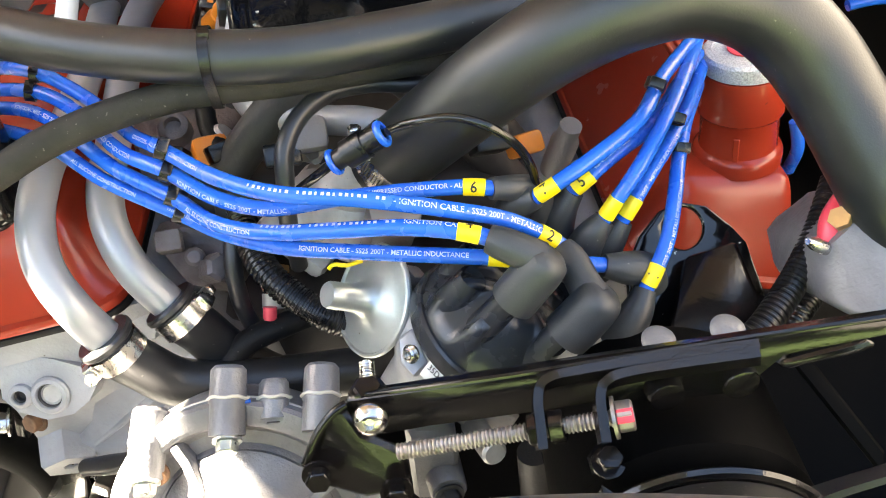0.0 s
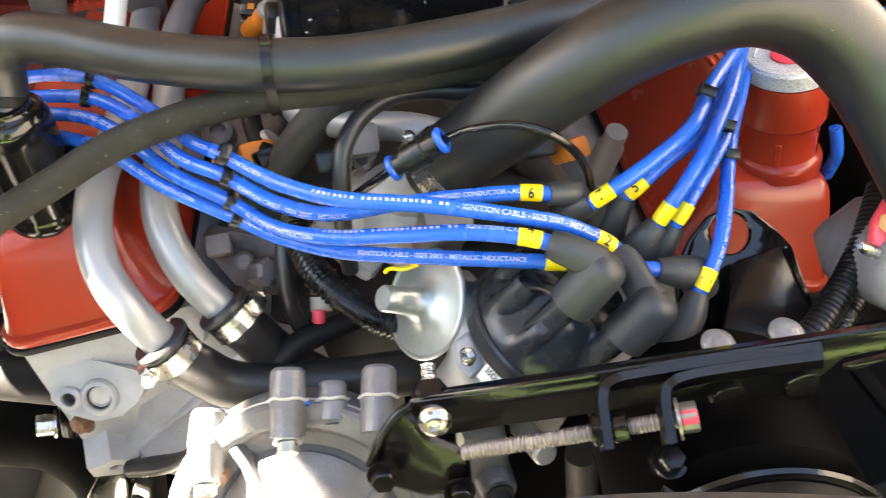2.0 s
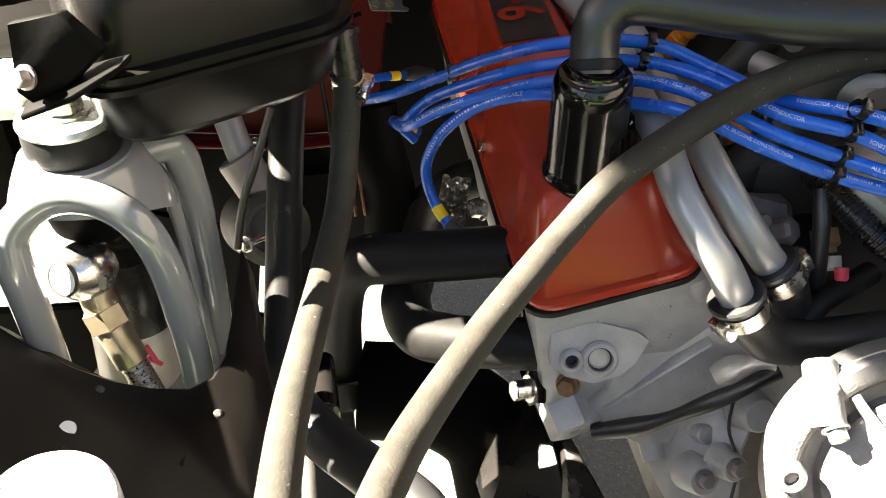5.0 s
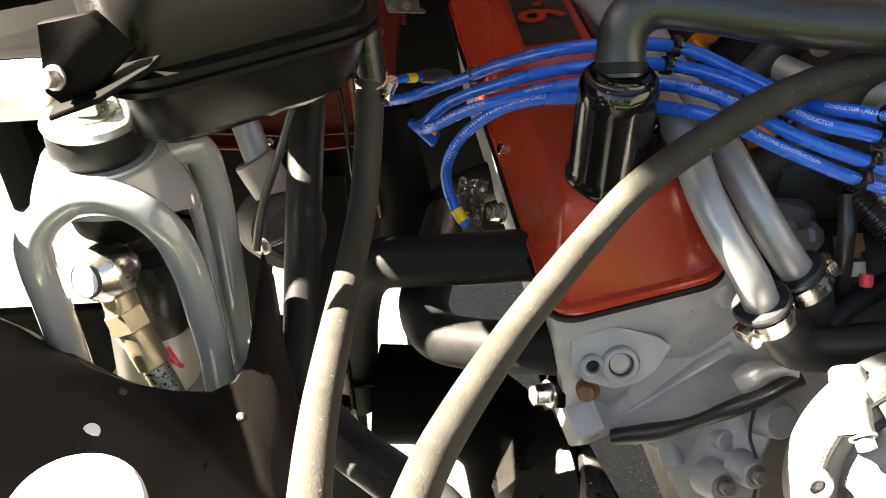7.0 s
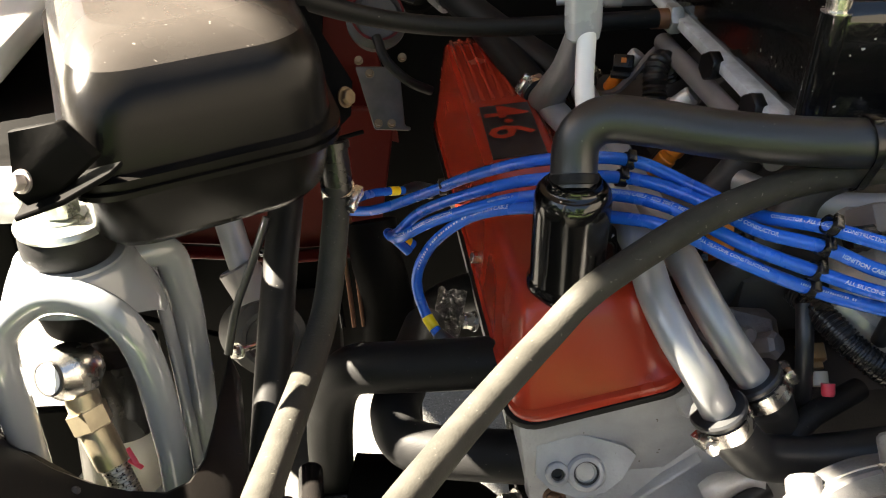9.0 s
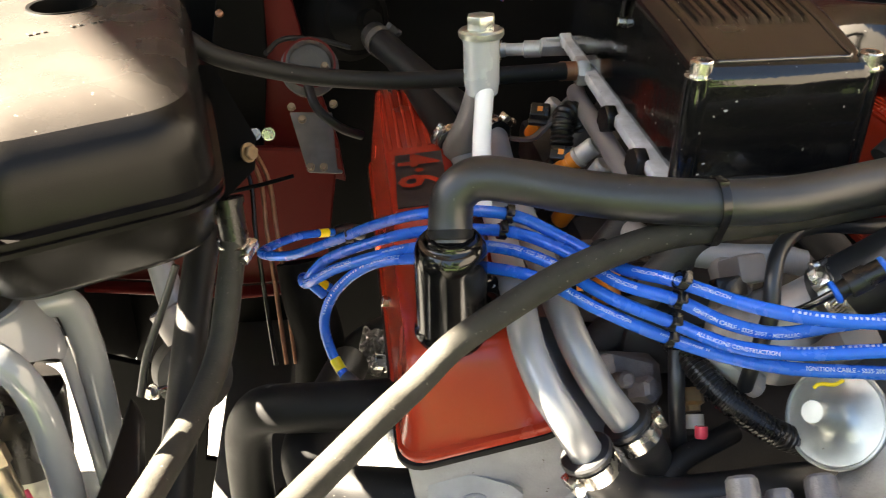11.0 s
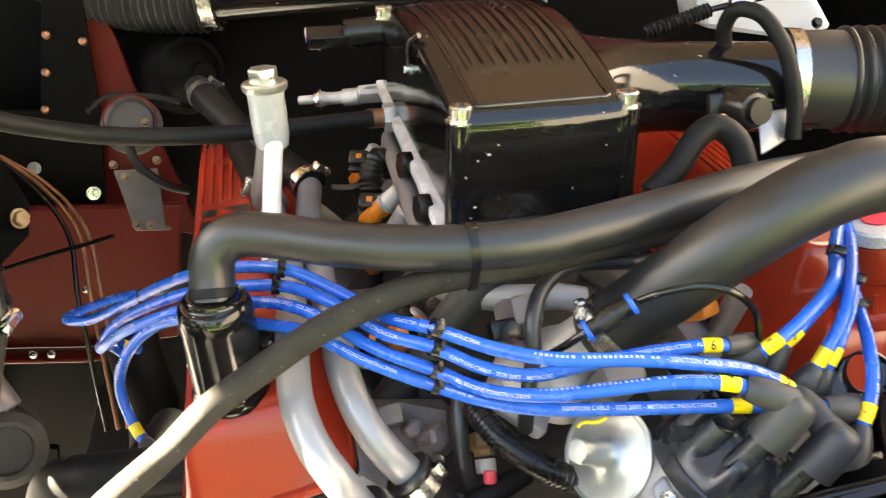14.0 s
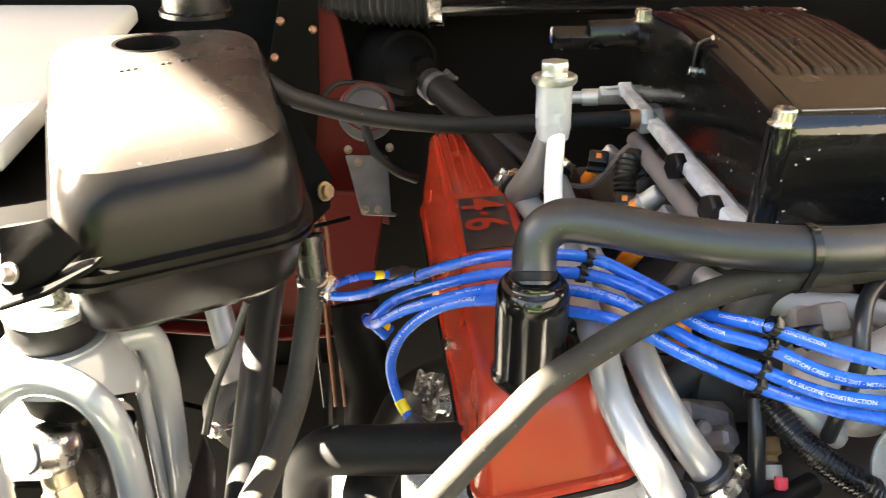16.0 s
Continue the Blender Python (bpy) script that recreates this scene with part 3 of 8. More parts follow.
loft([(1.137, -0.004, 0.03), (1.1375, -0.0055, 0.03), (1.1405, -0.0055, 0.03), (1.141, -0.003, 0.03), (1.143, -0.003, 0.03), (1.1435, -0.0055, 0.03), (1.147, -0.0055, 0.03), (1.1475, -0.002, 0.03)], TANKP, "seam", tank)
loft([(1.147, 0.001, 0.03), (1.168, 0.003, 0.032), (1.179, 0.0055, 0.033), (1.187, 0.0095, 0.034), (1.193, 0.015, 0.0355)], TANKP, "upper_shell", tank, top=False)
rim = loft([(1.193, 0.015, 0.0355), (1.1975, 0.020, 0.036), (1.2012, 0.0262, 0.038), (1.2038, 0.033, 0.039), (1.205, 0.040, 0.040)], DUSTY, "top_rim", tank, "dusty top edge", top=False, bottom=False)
WELL_AT, CAP_AT = Vector((-0.4894, 0.6368, 1.2050)), Vector((-0.4683, 0.7412, 1.2040))
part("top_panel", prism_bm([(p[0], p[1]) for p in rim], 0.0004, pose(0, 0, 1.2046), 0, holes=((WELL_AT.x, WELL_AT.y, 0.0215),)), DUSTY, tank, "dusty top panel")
lathe("cap", [(0.030, 0), (0.030, 0.004), (0.027, 0.005), (0.027, 0.022), (0.024, 0.026), (0, 0.026)], along((0, 0, 1), CAP_AT), PLASTIC, tank, "black screw cap")
# near-black lining puts the shade of the hole into its colour
lathe("filler_well", [(0.0, -0.047), (0.022, -0.047), (0.022, -0.002), (0.0245, 0.0), (0.0240, 0.0010), (0.0215, 0.0006), (0.0205, -0.004), (0.0205, -0.045), (0, -0.045)], along((0, 0, 1), (WELL_AT.x, WELL_AT.y, 1.2050)), SHADE_BLACK, tank, "open filler well, lined near-black for its shade")
for k in (0, 1, 2, 6, 7, 9, 10, 11, 12):
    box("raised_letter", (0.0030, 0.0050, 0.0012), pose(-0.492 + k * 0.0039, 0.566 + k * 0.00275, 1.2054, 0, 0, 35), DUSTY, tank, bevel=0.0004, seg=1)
plate("bracket", [(-0.5171, 0.3905, 1.1767), (-0.4944, 0.3885, 1.1811), (-0.4800, 0.3850, 1.1640), (-0.4980, 0.3850, 1.1480), (-0.5151, 0.3863, 1.1388), (-0.5214, 0.3876, 1.1449)], (0.004, 0.004, 0.0), SHADE_BLACK, tank, "black steel bracket", bevel=0.0008)
plate("bracket_flange", [(-0.5203, 0.3800, 1.1344), (-0.4960, 0.3790, 1.1425), (-0.4730, 0.3810, 1.1545), (-0.4667, 0.3837, 1.1600), (-0.4800, 0.3990, 1.1500), (-0.5171, 0.4050, 1.1390)], (0, 0, 0.003), SHADE_BLACK, tank, "folded bracket flange", bevel=0.0006)
bolt("bolt", (-0.5140, 0.3862, 1.1530), (-0.45, -0.8, 0.35), ROD, tank, flats=0.0080, h=0.006)
brace = tube("wing_brace", [(-0.64, 0.475, 1.099), (-0.60, 0.473, 1.101), (-0.545, 0.470, 1.103)], 0.0165, material("pale_brace_paint", (0.62, 0.61, 0.60), 0.35, second=(0.52, 0.51, 0.50), scale=20))
tagged(brace, "pale painted round brace tube beside the tank", "brace")
bolt("bolt", (-0.3623, 0.5704, 1.1137), (0.75, -0.6, 0.3), OLDBRASS, tank, flats=0.010, h=0.004)
plate("side_bracket", [(-0.3858, 0.6227, 1.1631), (-0.3550, 0.5819, 1.1207), (-0.3572, 0.5709, 1.0994), (-0.3872, 0.5530, 1.0762), (-0.3942, 0.5771, 1.1180)], (-0.02, 0.006, 0), SHADE_BLACK, tank, "black steel bracket")
lathe("outlet", [(0.0095, -0.015), (0.0095, 0.02), (0.011, 0.02), (0.011, 0.024), (0, 0.024)], along((-0.1, 0.3, 1), (-0.3699, 0.5024, 1.0859)), PLASTIC, tank)

# added plate: it blocks the sun here and its holes shape the spots
tray = prism("sun_spot_tray", [(-0.655, 0.533), (-0.490, 0.533), (-0.460, 0.760), (-0.470, 0.980), (-0.655, 0.980)], 0.005, pose(0, 0, 1.086), SHADE_BLACK, bevel=0.0008, holes=((-0.5165, 0.5480, 0.0095), (-0.5510, 0.5540, 0.0075), (-0.5365, 0.5830, 0.0120)))
structure(tray, "black plate added under the expansion tank, holed to pass sun spots", "tray")

# bottom hose of the tank and other tubes on this side
oh = thing("coolant_hose", (-0.38, 0.4, 1.0), "black rubber coolant hose hanging from the expansion tank", "hose", group="coolant hoses")
tube("hose", [(-0.3697, 0.5031, 1.0836), (-0.3736, 0.4806, 1.0594), (-0.3806, 0.4484, 1.0279), (-0.3920, 0.3968, 1.0193), (-0.4033, 0.3290, 1.0306), (-0.4113, 0.2656, 1.0478), (-0.4154, 0.2119, 1.0615), (-0.4177, 0.1736, 1.0703)], 0.0087, RUBBER_DUSTY, oh)
clamp_ring(oh, (-0.3702, 0.4998, 1.0796), (0.0, -0.4, 1), 0.0095, STEEL, 0.009, (0.9, -0.5, 0))
st = tube("steering_column_tube", [(-0.4100, 0.6220, 1.0253), (-0.4185, 0.5568, 0.9778), (-0.4298, 0.4640, 0.8971), (-0.4384, 0.3758, 0.8223)], 0.0132, RUBBER_DULL)
tagged(st, "black painted upright tube beside the engine", "tube")
# body colour is darkened to imitate the shade on this grey casting
box3 = thing("steering_box", (-0.4489, 0.6680, 0.8544), "grey cast steering box, coloured dark for shade", "steering box")
lathe("body", [(0.030, -0.05), (0.034, -0.04), (0.034, 0.03), (0.026, 0.036), (0.022, 0.036), (0.02, 0.03), (0, 0.03)], along((0.3, -0.85, 0.5), (-0.4498, 0.6614, 0.8465)), GRIME_SHADE, box3)
tube("shaft", [(-0.4787, 0.7359, 0.9295), (-0.4669, 0.7074, 0.8979), (-0.4527, 0.6786, 0.8663)], 0.013, SILVER, box3, "silver painted steering shaft")
lathe("pinch_joint", [(0.017, -0.02), (0.019, -0.018), (0.019, 0.018), (0.017, 0.02)], along((0.45, -0.35, -0.8), (-0.4601, 0.6847, 0.8878)), ALLOY_DULL, box3)
bolt("bolt", (-0.4532, 0.5421, 0.9230), (-0.6, -0.7, 0.3), STEEL, box3, flats=0.009, h=0.006, stem=0.03)
strap = tube("overflow_pipe", [(-0.4221, 0.5516, 1.0334), (-0.4356, 0.5394, 1.0009), (-0.4492, 0.5290, 0.9706), (-0.4571, 0.5172, 0.9396)], 0.003, RUBBER, seg=10)
tagged(strap, "thin black overflow pipe below the tank", "pipe")

# shock absorber turret
tur = thing("shock_turret", (-0.505, 0.445, 0.84), "grey painted shock absorber turret with arched openings", "turret")
TX, TY = -0.522, 0.446
CROWN = [(0.042, 0.0465), (0.034, 0.0458), (0.025, 0.0432), (0.0165, 0.0398), (0.0085, 0.0360), (0.003, 0.0328), (0.0, 0.0315)]
kv, kf = [], []
for j in range(72):
    a = 2 * math.pi * j / 72
    cut = 0.042 - 0.024 * max(0.0, math.cos(a + 1.70)) ** 0.6
    for k in range(9):
        d = cut * (1 - k / 8)
        r = float(np.interp(d, [q[0] for q in CROWN][::-1], [q[1] for q in CROWN][::-1]))
        kv.append((TX + r * math.cos(a), TY + r * math.sin(a), 1.0765 - d))
    kv.append((TX, TY, 1.0765))
    for k in range(9):
        n = (j + 1) % 72
        kf.append((10 * j + k, 10 * n + k, 10 * n + k + 1, 10 * j + k + 1))
raw("crown", kv, kf, TURRET, tur, sharp=70)
ARCH = [(-0.5522, 0.3860, 0.9401), (-0.5517, 0.3880, 0.9824), (-0.5528, 0.3910, 1.0194), (-0.5546, 0.3950, 1.0408), (-0.5544, 0.4000, 1.0529), (-0.5466, 0.4060, 1.0628), (-0.5334, 0.4110, 1.0691), (-0.5182, 0.4120, 1.0691), (-0.5021, 0.4100, 1.0630), (-0.4884, 0.4060, 1.0493), (-0.4809, 0.4020, 1.0278), (-0.4773, 0.3980, 1.0006), (-0.4752, 0.3950, 0.9660), (-0.4761, 0.3920, 0.9217)]
tube("front_arch", ARCH, 0.0098, TURRET, tur, seg=28)
tube("rear_leg", [(TX + 0.012, TY + 0.010, 1.060), (-0.4773, 0.4680, 1.0610), (-0.4714, 0.4740, 1.0269), (-0.4718, 0.4780, 0.9804), (-0.4736, 0.4800, 0.9235), (-0.4781, 0.4820, 0.8592), (-0.4834, 0.4840, 0.8017)], 0.0105, TURRET, tur, seg=28)
tube("leg_flange", [(-0.4871, 0.4600, 1.0655), (-0.4827, 0.4620, 1.0332), (-0.4808, 0.4640, 0.9928), (-0.4804, 0.4660, 0.9374), (-0.4803, 0.4680, 0.8769), (-0.4835, 0.4700, 0.8252)], 0.0042, TURRET, tur, seg=16)
prism("seat_ring", [(0.058 * math.cos(q), 0.058 * math.sin(q)) for q in np.linspace(0, 2 * math.pi, 40, endpoint=False)], 0.012, pose(TX + 0.012, TY + 0.002, 0.868), TURRET, tur, bevel=0.003)
lathe("top_plate", [(0.0, 0), (0.030, 0), (0.031, -0.003), (0.029, -0.006), (0, -0.006)][::-1], along((0, 0, 1), (TX, TY, 1.078)), TURRET, tur)
lathe("rubber_bush", [(0.0245, 0), (0.0262, 0.004), (0.0258, 0.014), (0.0245, 0.018), (0, 0.018)], along((0, 0, 1), (TX, TY, 1.078)), RUBBER_DULL, tur, "black rubber bush")
lathe("cup_washer", [(0.0260, 0.0), (0.0266, 0.002), (0.025, 0.0045), (0.012, 0.005), (0, 0.005)], along((0, 0, 1), (TX, TY, 1.0962)), ZINC, tur, "zinc plated cup washer")
bolt("nut", (TX, TY, 1.101), (0, 0, 1), ZINC, tur, flats=0.019, h=0.010)

# shock absorber inside the turret
sh = thing("shock_absorber", (-0.50, 0.45, 0.75), "remote-reservoir shock absorber with polished fitting", "shock absorber")
lathe("body", [(0.028, -0.30), (0.028, 0.062), (0.027, 0.066), (0, 0.066)], along((0.1, 0, 1), (TX - 0.008, TY + 0.018, 0.88)), SHOCKBODY, sh, "dusty silver shock absorber body", seg=48)
lathe("end_cap", [(0.0295, 0.058), (0.0295, 0.112), (0.028, 0.118), (0.012, 0.12), (0.009, 0.15), (0, 0.15)], along((0.1, 0, 1), (TX - 0.008, TY + 0.018, 0.88)), PLASTIC, sh, "black end cap", seg=48)
lathe("bump_stop", [(0.0, -0.052), (0.022, -0.052), (0.0265, -0.047), (0.0285, -0.036), (0.0290, -0.006), (0, -0.006)], along((0, 0, 1), (TX, TY + 0.004, 1.0765)), SHADE_BLACK, sh, "black rubber bump stop", seg=40)
ball = Vector((-0.5279, 0.4171, 1.0144))
lathe("fitting", [(0.001, -0.017), (0.011, -0.0145), (0.0165, -0.006), (0.017, 0.002), (0.0155, 0.010), (0.011, 0.015), (0.010, 0.017), (0, 0.017)], along((-0.45, -0.75, 0.35), ball), STEEL, sh, "polished steel banjo fitting")
lathe("circlip_face", [(0.0095, 0), (0.0095, 0.001), (0.007, 0.0012), (0, 0.001)], along((-0.45, -0.75, 0.35), ball + Vector((-0.45, -0.75, 0.35)).normalized() * 0.0172), WHITEPAINT, sh, "pale end face")
ca = Vector((-0.45, -0.75, 0.35)).normalized()
lathe("circlip", [(0.0096, -0.0006), (0.0106, -0.0004), (0.0106, 0.0012), (0.0092, 0.0014), (0.0088, 0.0006)] + [(0.0096, -0.0006)], along(ca, ball + ca * 0.0172), GRIME_SHADE, sh, "dark spring circlip", seg=36)
e1, e2 = Vector((-0.5214, 0.4064, 0.9872)), Vector((-0.5077, 0.3916, 0.9504))
tube("hose_end", [ball, e1, e1.lerp(e2, 0.75)], 0.0100, GOLD, sh, "pale gold hose end")
hexm = along(e2 - e1, e1)
lathe("hex_collar", [(0.0125, -0.006), (0.0125, 0.006), (0.011, 0.007), (0.011, -0.007)], hexm, GOLD, sh, "pale gold hex collar", seg=6)
tube("braided_hose", Path([e1.lerp(e2, 0.7), e2, e2 + (e2 - e1) * 1.2], 0.0008), 0.0080, BRAID, sh, "dark and silver braided hose", radius=lambda s: 0.0080 + 0.0005 * math.sin(s * 2600))

for q in (((-0.5030, 0.4011, 0.9656), (-0.4972, 0.3942, 0.9584)), ((-0.5022, 0.3966, 0.9604), (-0.4940, 0.3924, 0.9569))):
    d_ = Vector(q[1]) - Vector(q[0])
    box("red_mark", (0.0030, 0.0012, d_.length), along(d_, Vector(q[0]).lerp(Vector(q[1]), 0.5)), PINKRED, sh, "red marker strip", bevel=0.0004)

# black front apron with its cut-out, and the cap in front of it
ap = structure(thing("front_apron", (-0.5, 0.33, 0.85), "black front apron panel with a curved cut-out and rivet", "apron"), "", "")
plate("panel", [(-0.6211, 0.3804, 1.0604), (-0.5958, 0.3844, 1.0306), (-0.5681, 0.3816, 1.0089), (-0.5539, 0.3779, 0.9946), (-0.5341, 0.3694, 0.9849), (-0.5133, 0.3616, 0.9793), (-0.4926, 0.3575, 0.9751), (-0.4731, 0.3567, 0.9729), (-0.4610, 0.3624, 0.9741), (-0.4545, 0.3762, 0.9760), (-0.4519, 0.4028, 0.9767), (-0.4471, 0.4614, 0.9846), (-0.4417, 0.4551, 0.9702), (-0.4343, 0.3920, 0.9514), (-0.4252, 0.3448, 0.9440), (-0.4196, 0.2558, 0.9489), (-0.4922, 0.2184, 0.9852), (-0.5930, 0.2431, 1.0120)], (0.0, 0.01, -0.012), APRON, ap)
lathe("rivet", [(0.0042, -0.002), (0.0042, 0.0008), (0.002, 0.0014), (0, 0.0014)], along((0.1, -0.55, 0.8), (-0.5253, 0.3174, 0.9955)), WHITEPAINT, ap, "pale plastic rivet", seg=20)
for p in ((-0.5193, 0.3558, 0.9802), (-0.4572, 0.3398, 0.9687)):
    lathe("stud", [(0.0026, -0.002), (0.0026, 0.0010), (0.0014, 0.0020), (0, 0.0020)], along((0.1, -0.55, 0.8), p), GRIME_SHADE, ap, "small dark stud", seg=14)
fc = thing("reservoir_cap", (-0.5171, 0.2551, 1.0164), "white round reservoir cap standing in the sun", "cap")
f_m = along((0.05, -0.1, 1), (-0.5171, 0.2551, 1.0164))
lathe("body", [(0.0290, -0.03), (0.0290, -0.001), (0, -0.001)], f_m, WHITEPAINT, fc, seg=48)
lathe("rim", [(0.0288, -0.03), (0.0300, -0.029), (0.0300, 0.0), (0.0285, 0.002), (0.0265, 0.002), (0.0258, -0.0008)], f_m, WHITEPAINT, fc, "raised white rim", seg=48)
lathe("centre_disc", [(0.0246, -0.0012), (0.0246, 0.0004), (0.0235, 0.0015), (0, 0.0017)], f_m, WHITEPAINT, fc, "smooth white centre", seg=48)

# far upper left: servo cone, ducts, pressure switch
reg = thing("pressure_valve", (-0.33, 0.9, 0.97), "round grey valve bolted on a steel bracket plate", "valve")
lathe("housing", [(0.020, -0.03), (0.027, -0.026), (0.028, -0.012), (0.031, -0.010), (0.031, -0.004), (0.027, -0.002), (0.022, 0.004), (0.014, 0.006), (0, 0.006)], along((0.05, -0.8, 0.6), (-0.3251, 0.8823, 1.0703)), GRIME_SHADE, reg)
lathe("red_rim", [(0.0265, -0.002), (0.0275, 0.0015), (0.0250, 0.002), (0.0265, -0.002)][:3] + [(0.0265, -0.003)], along((0.05, -0.8, 0.6), (-0.3247, 0.8773, 1.0757)), RED_SHADED, reg)
plate("bracket_plate", [(-0.3497, 0.8694, 1.0243), (-0.3042, 0.8641, 1.0246), (-0.3020, 0.8328, 0.9728), (-0.2955, 0.8311, 0.9712), (-0.2969, 0.8294, 0.9681), (-0.3334, 0.8343, 0.9689)], (0, 0.003, 0), STAINED, reg, "grey steel bracket plate")
for p in ((-0.3461, 0.8579, 1.0351), (-0.3023, 0.8543, 1.0380), (-0.3356, 0.8499, 1.0239), (-0.3297, 0.8281, 0.9790), (-0.3160, 0.8265, 0.9790), (-0.3088, 0.8658, 1.0754)):
    bolt("nut", p, (0, -0.8, 0.6), OLDBRASS, reg, flats=0.0062, h=0.005)
tube("pipe", [(-0.3273, 0.8583, 1.0592), (-0.3195, 0.8358, 1.0427), (-0.2976, 0.8321, 1.0215), (-0.2744, 0.8435, 1.0061)], 0.005, RUBBER_DULL, reg)
tube("cable", [(-0.3728, 0.9195, 1.0738), (-0.3550, 0.9450, 1.0810), (-0.3119, 0.9591, 1.0741), (-0.2805, 0.9610, 1.0640)], 0.003, RUBBER_DULL, reg)

con = thing("rubber_gaiter", (-0.25, 0.97, 1.05), "black rubber cone gaiter with a hose stub", "gaiter")
lathe("cone", [(0.052, -0.06), (0.052, -0.03), (0.043, -0.014), (0.037, -0.012), (0.026, 0.006), (0.015, 0.016), (0.013, 0.03), (0, 0.03)], along((0.35, -0.75, 0.15), (-0.2647, 1.0254, 1.0770)), SHADE_BLACK, con)
lathe("stub", [(0.0125, 0), (0.0125, 0.022), (0.010, 0.024), (0, 0.024)], along((0.4, -0.7, -0.2), (-0.2536, 0.9819, 1.0653)), ALLOY_DULL, con)
hh = thing("heater_hose", (-0.22, 0.85, 1.08), "black rubber heater hose with a band clamp", "hose", group="coolant hoses")
tube("hose", [(-0.2560, 0.9050, 1.0955), (-0.2380, 0.8650, 1.0880), (-0.1960, 0.7880, 1.0700), (-0.1650, 0.7350, 1.0600), (-0.1535, 0.7120, 1.0560)], 0.0150, RUBBER_DULL, hh)
clamp_ring(hh, (-0.1560, 0.7170, 1.0570), (0.42, -0.9, -0.16), 0.0156, STEEL, 0.010, (0.8, -0.3, 0.5))
clamp_ring(hh, (-0.2490, 0.8890, 1.0925), (0.42, -0.9, -0.16), 0.0156, GRIME_SHADE, 0.009, (0.8, -0.3, 0.5))
hh2 = thing("heater_hose", (-0.2, 0.85, 1.05), "black rubber heater hose low beside the rocker cover", "hose", group="coolant hoses")
tube("hose", [(-0.2420, 0.9400, 1.0750), (-0.2250, 0.8600, 1.0720), (-0.2050, 0.7600, 1.0620), (-0.1930, 0.6980, 1.0540)], 0.0150, RUBBER_DULL, hh2)
clamp_ring(hh2, (-0.1945, 0.7060, 1.0550), (0.2, -0.95, -0.12), 0.0156, STEEL, 0.010, (-0.9, -0.2, 0.5))

duct = thing("air_duct", (-0.3364, 1.0599, 1.1574), "black ribbed air duct with a steel band", "duct")
tube("ribbed_hose", Path([(-0.4538, 1.1311, 1.2228), (-0.4006, 1.0908, 1.1900), (-0.3350, 1.0665, 1.1703), (-0.2710, 1.0507, 1.1656), (-0.2419, 1.0450, 1.1662)], 0.0012), 0.045, RUBBER, duct, radius=lambda s: 0.0440 + 0.0028 * math.sin(s * 2 * math.pi / 0.0085))
tube("band", [(-0.2437, 1.0460, 1.1674), (-0.2282, 1.0431, 1.1680)], 0.0455, STEEL, duct, "bright steel band")
tube("smooth_duct", [(-0.2321, 1.0439, 1.1680), (-0.1401, 1.0390, 1.1729), (0.0085, 1.0328, 1.1759)], 0.036, GLOSS, duct)

# the hose takes the near-black colour in place of the shade around it
dk = tube("heater_hose", [(-0.3435, 0.7603, 0.9045), (-0.3392, 0.7433, 0.8696), (-0.3298, 0.7295, 0.8237), (-0.3332, 0.7125, 0.7718)], 0.026, SHADE_BLACK)
tagged(dk, "thick hose beside the engine, coloured near-black for shade", "hose", group="coolant hoses")
structure(box("slam_panel", (1.5, 0.20, 0.05), pose(0.1, -0.09, 1.06, 0, 0, 0), SATIN, bevel=0.02, seg=5), "black slam panel across the front of the bay", "slam panel")
cowl = tube("radiator_cowl", [(-0.1615, 0.1458, 1.0515), (-0.0698, 0.1406, 1.0760), (-0.0147, 0.1400, 1.0843), (0.0455, 0.1367, 1.0900), (0.1089, 0.1291, 1.0904), (0.1905, 0.1155, 1.0860)], 0.030, material("cowl_plastic", (0.050, 0.0465, 0.0455), 0.5, spec=0.4, second=(0.062, 0.058, 0.0565), scale=20, fine=900, bump=0.2), seg=40)
tagged(cowl, "smooth dark plastic cowl over the radiator", "cowl")

wb = thing("washer_bottle", (0.3477, 0.8191, 1.1674), "pale grey painted tank beyond the throttle", "tank")
plate("side", [(0.2736, 0.8403, 1.1780), (0.3051, 0.8614, 1.2079), (0.3883, 0.8441, 1.2079), (0.3920, 0.8053, 1.1803), (0.3979, 0.7798, 1.1566), (0.3929, 0.7758, 1.1472), (0.3380, 0.7860, 1.1451), (0.2726, 0.8146, 1.1514)], (0.01, 0.08, -0.01), GREYPAINT, wb, bevel=0.006)
bolt("bolt", (0.3757, 0.7748, 1.1601), (0, -0.8, 0.5), SATIN, wb, flats=0.008, h=0.004)
tcb = thing("throttle_cable", (0.2767, 0.7620, 1.1840), "black throttle cable with a ribbed gaiter", "cable")
tube("gaiter", Path([(0.1846, 0.7692, 1.1619), (0.2155, 0.7678, 1.1713), (0.2493, 0.7666, 1.1821)], 0.001), 0.007, RUBBER_DULL, tcb, radius=lambda s: 0.0068 + 0.0012 * math.sin(s * 2 * math.pi / 0.0045))
tube("rod", [(0.2493, 0.7666, 1.1821), (0.2882, 0.7628, 1.1899), (0.3326, 0.7578, 1.1978)], 0.003, SATIN, tcb, seg=12)
lathe("end_fitting", [(0.0055, -0.012), (0.0065, -0.008), (0.0065, 0.008), (0.004, 0.012)], along(Vector((0.3159, 0.7597, 1.1948)) - Vector((0.2771, 0.7638, 1.1875)), (0.2797, 0.7589, 1.1901)), STEEL, tcb, seg=16)


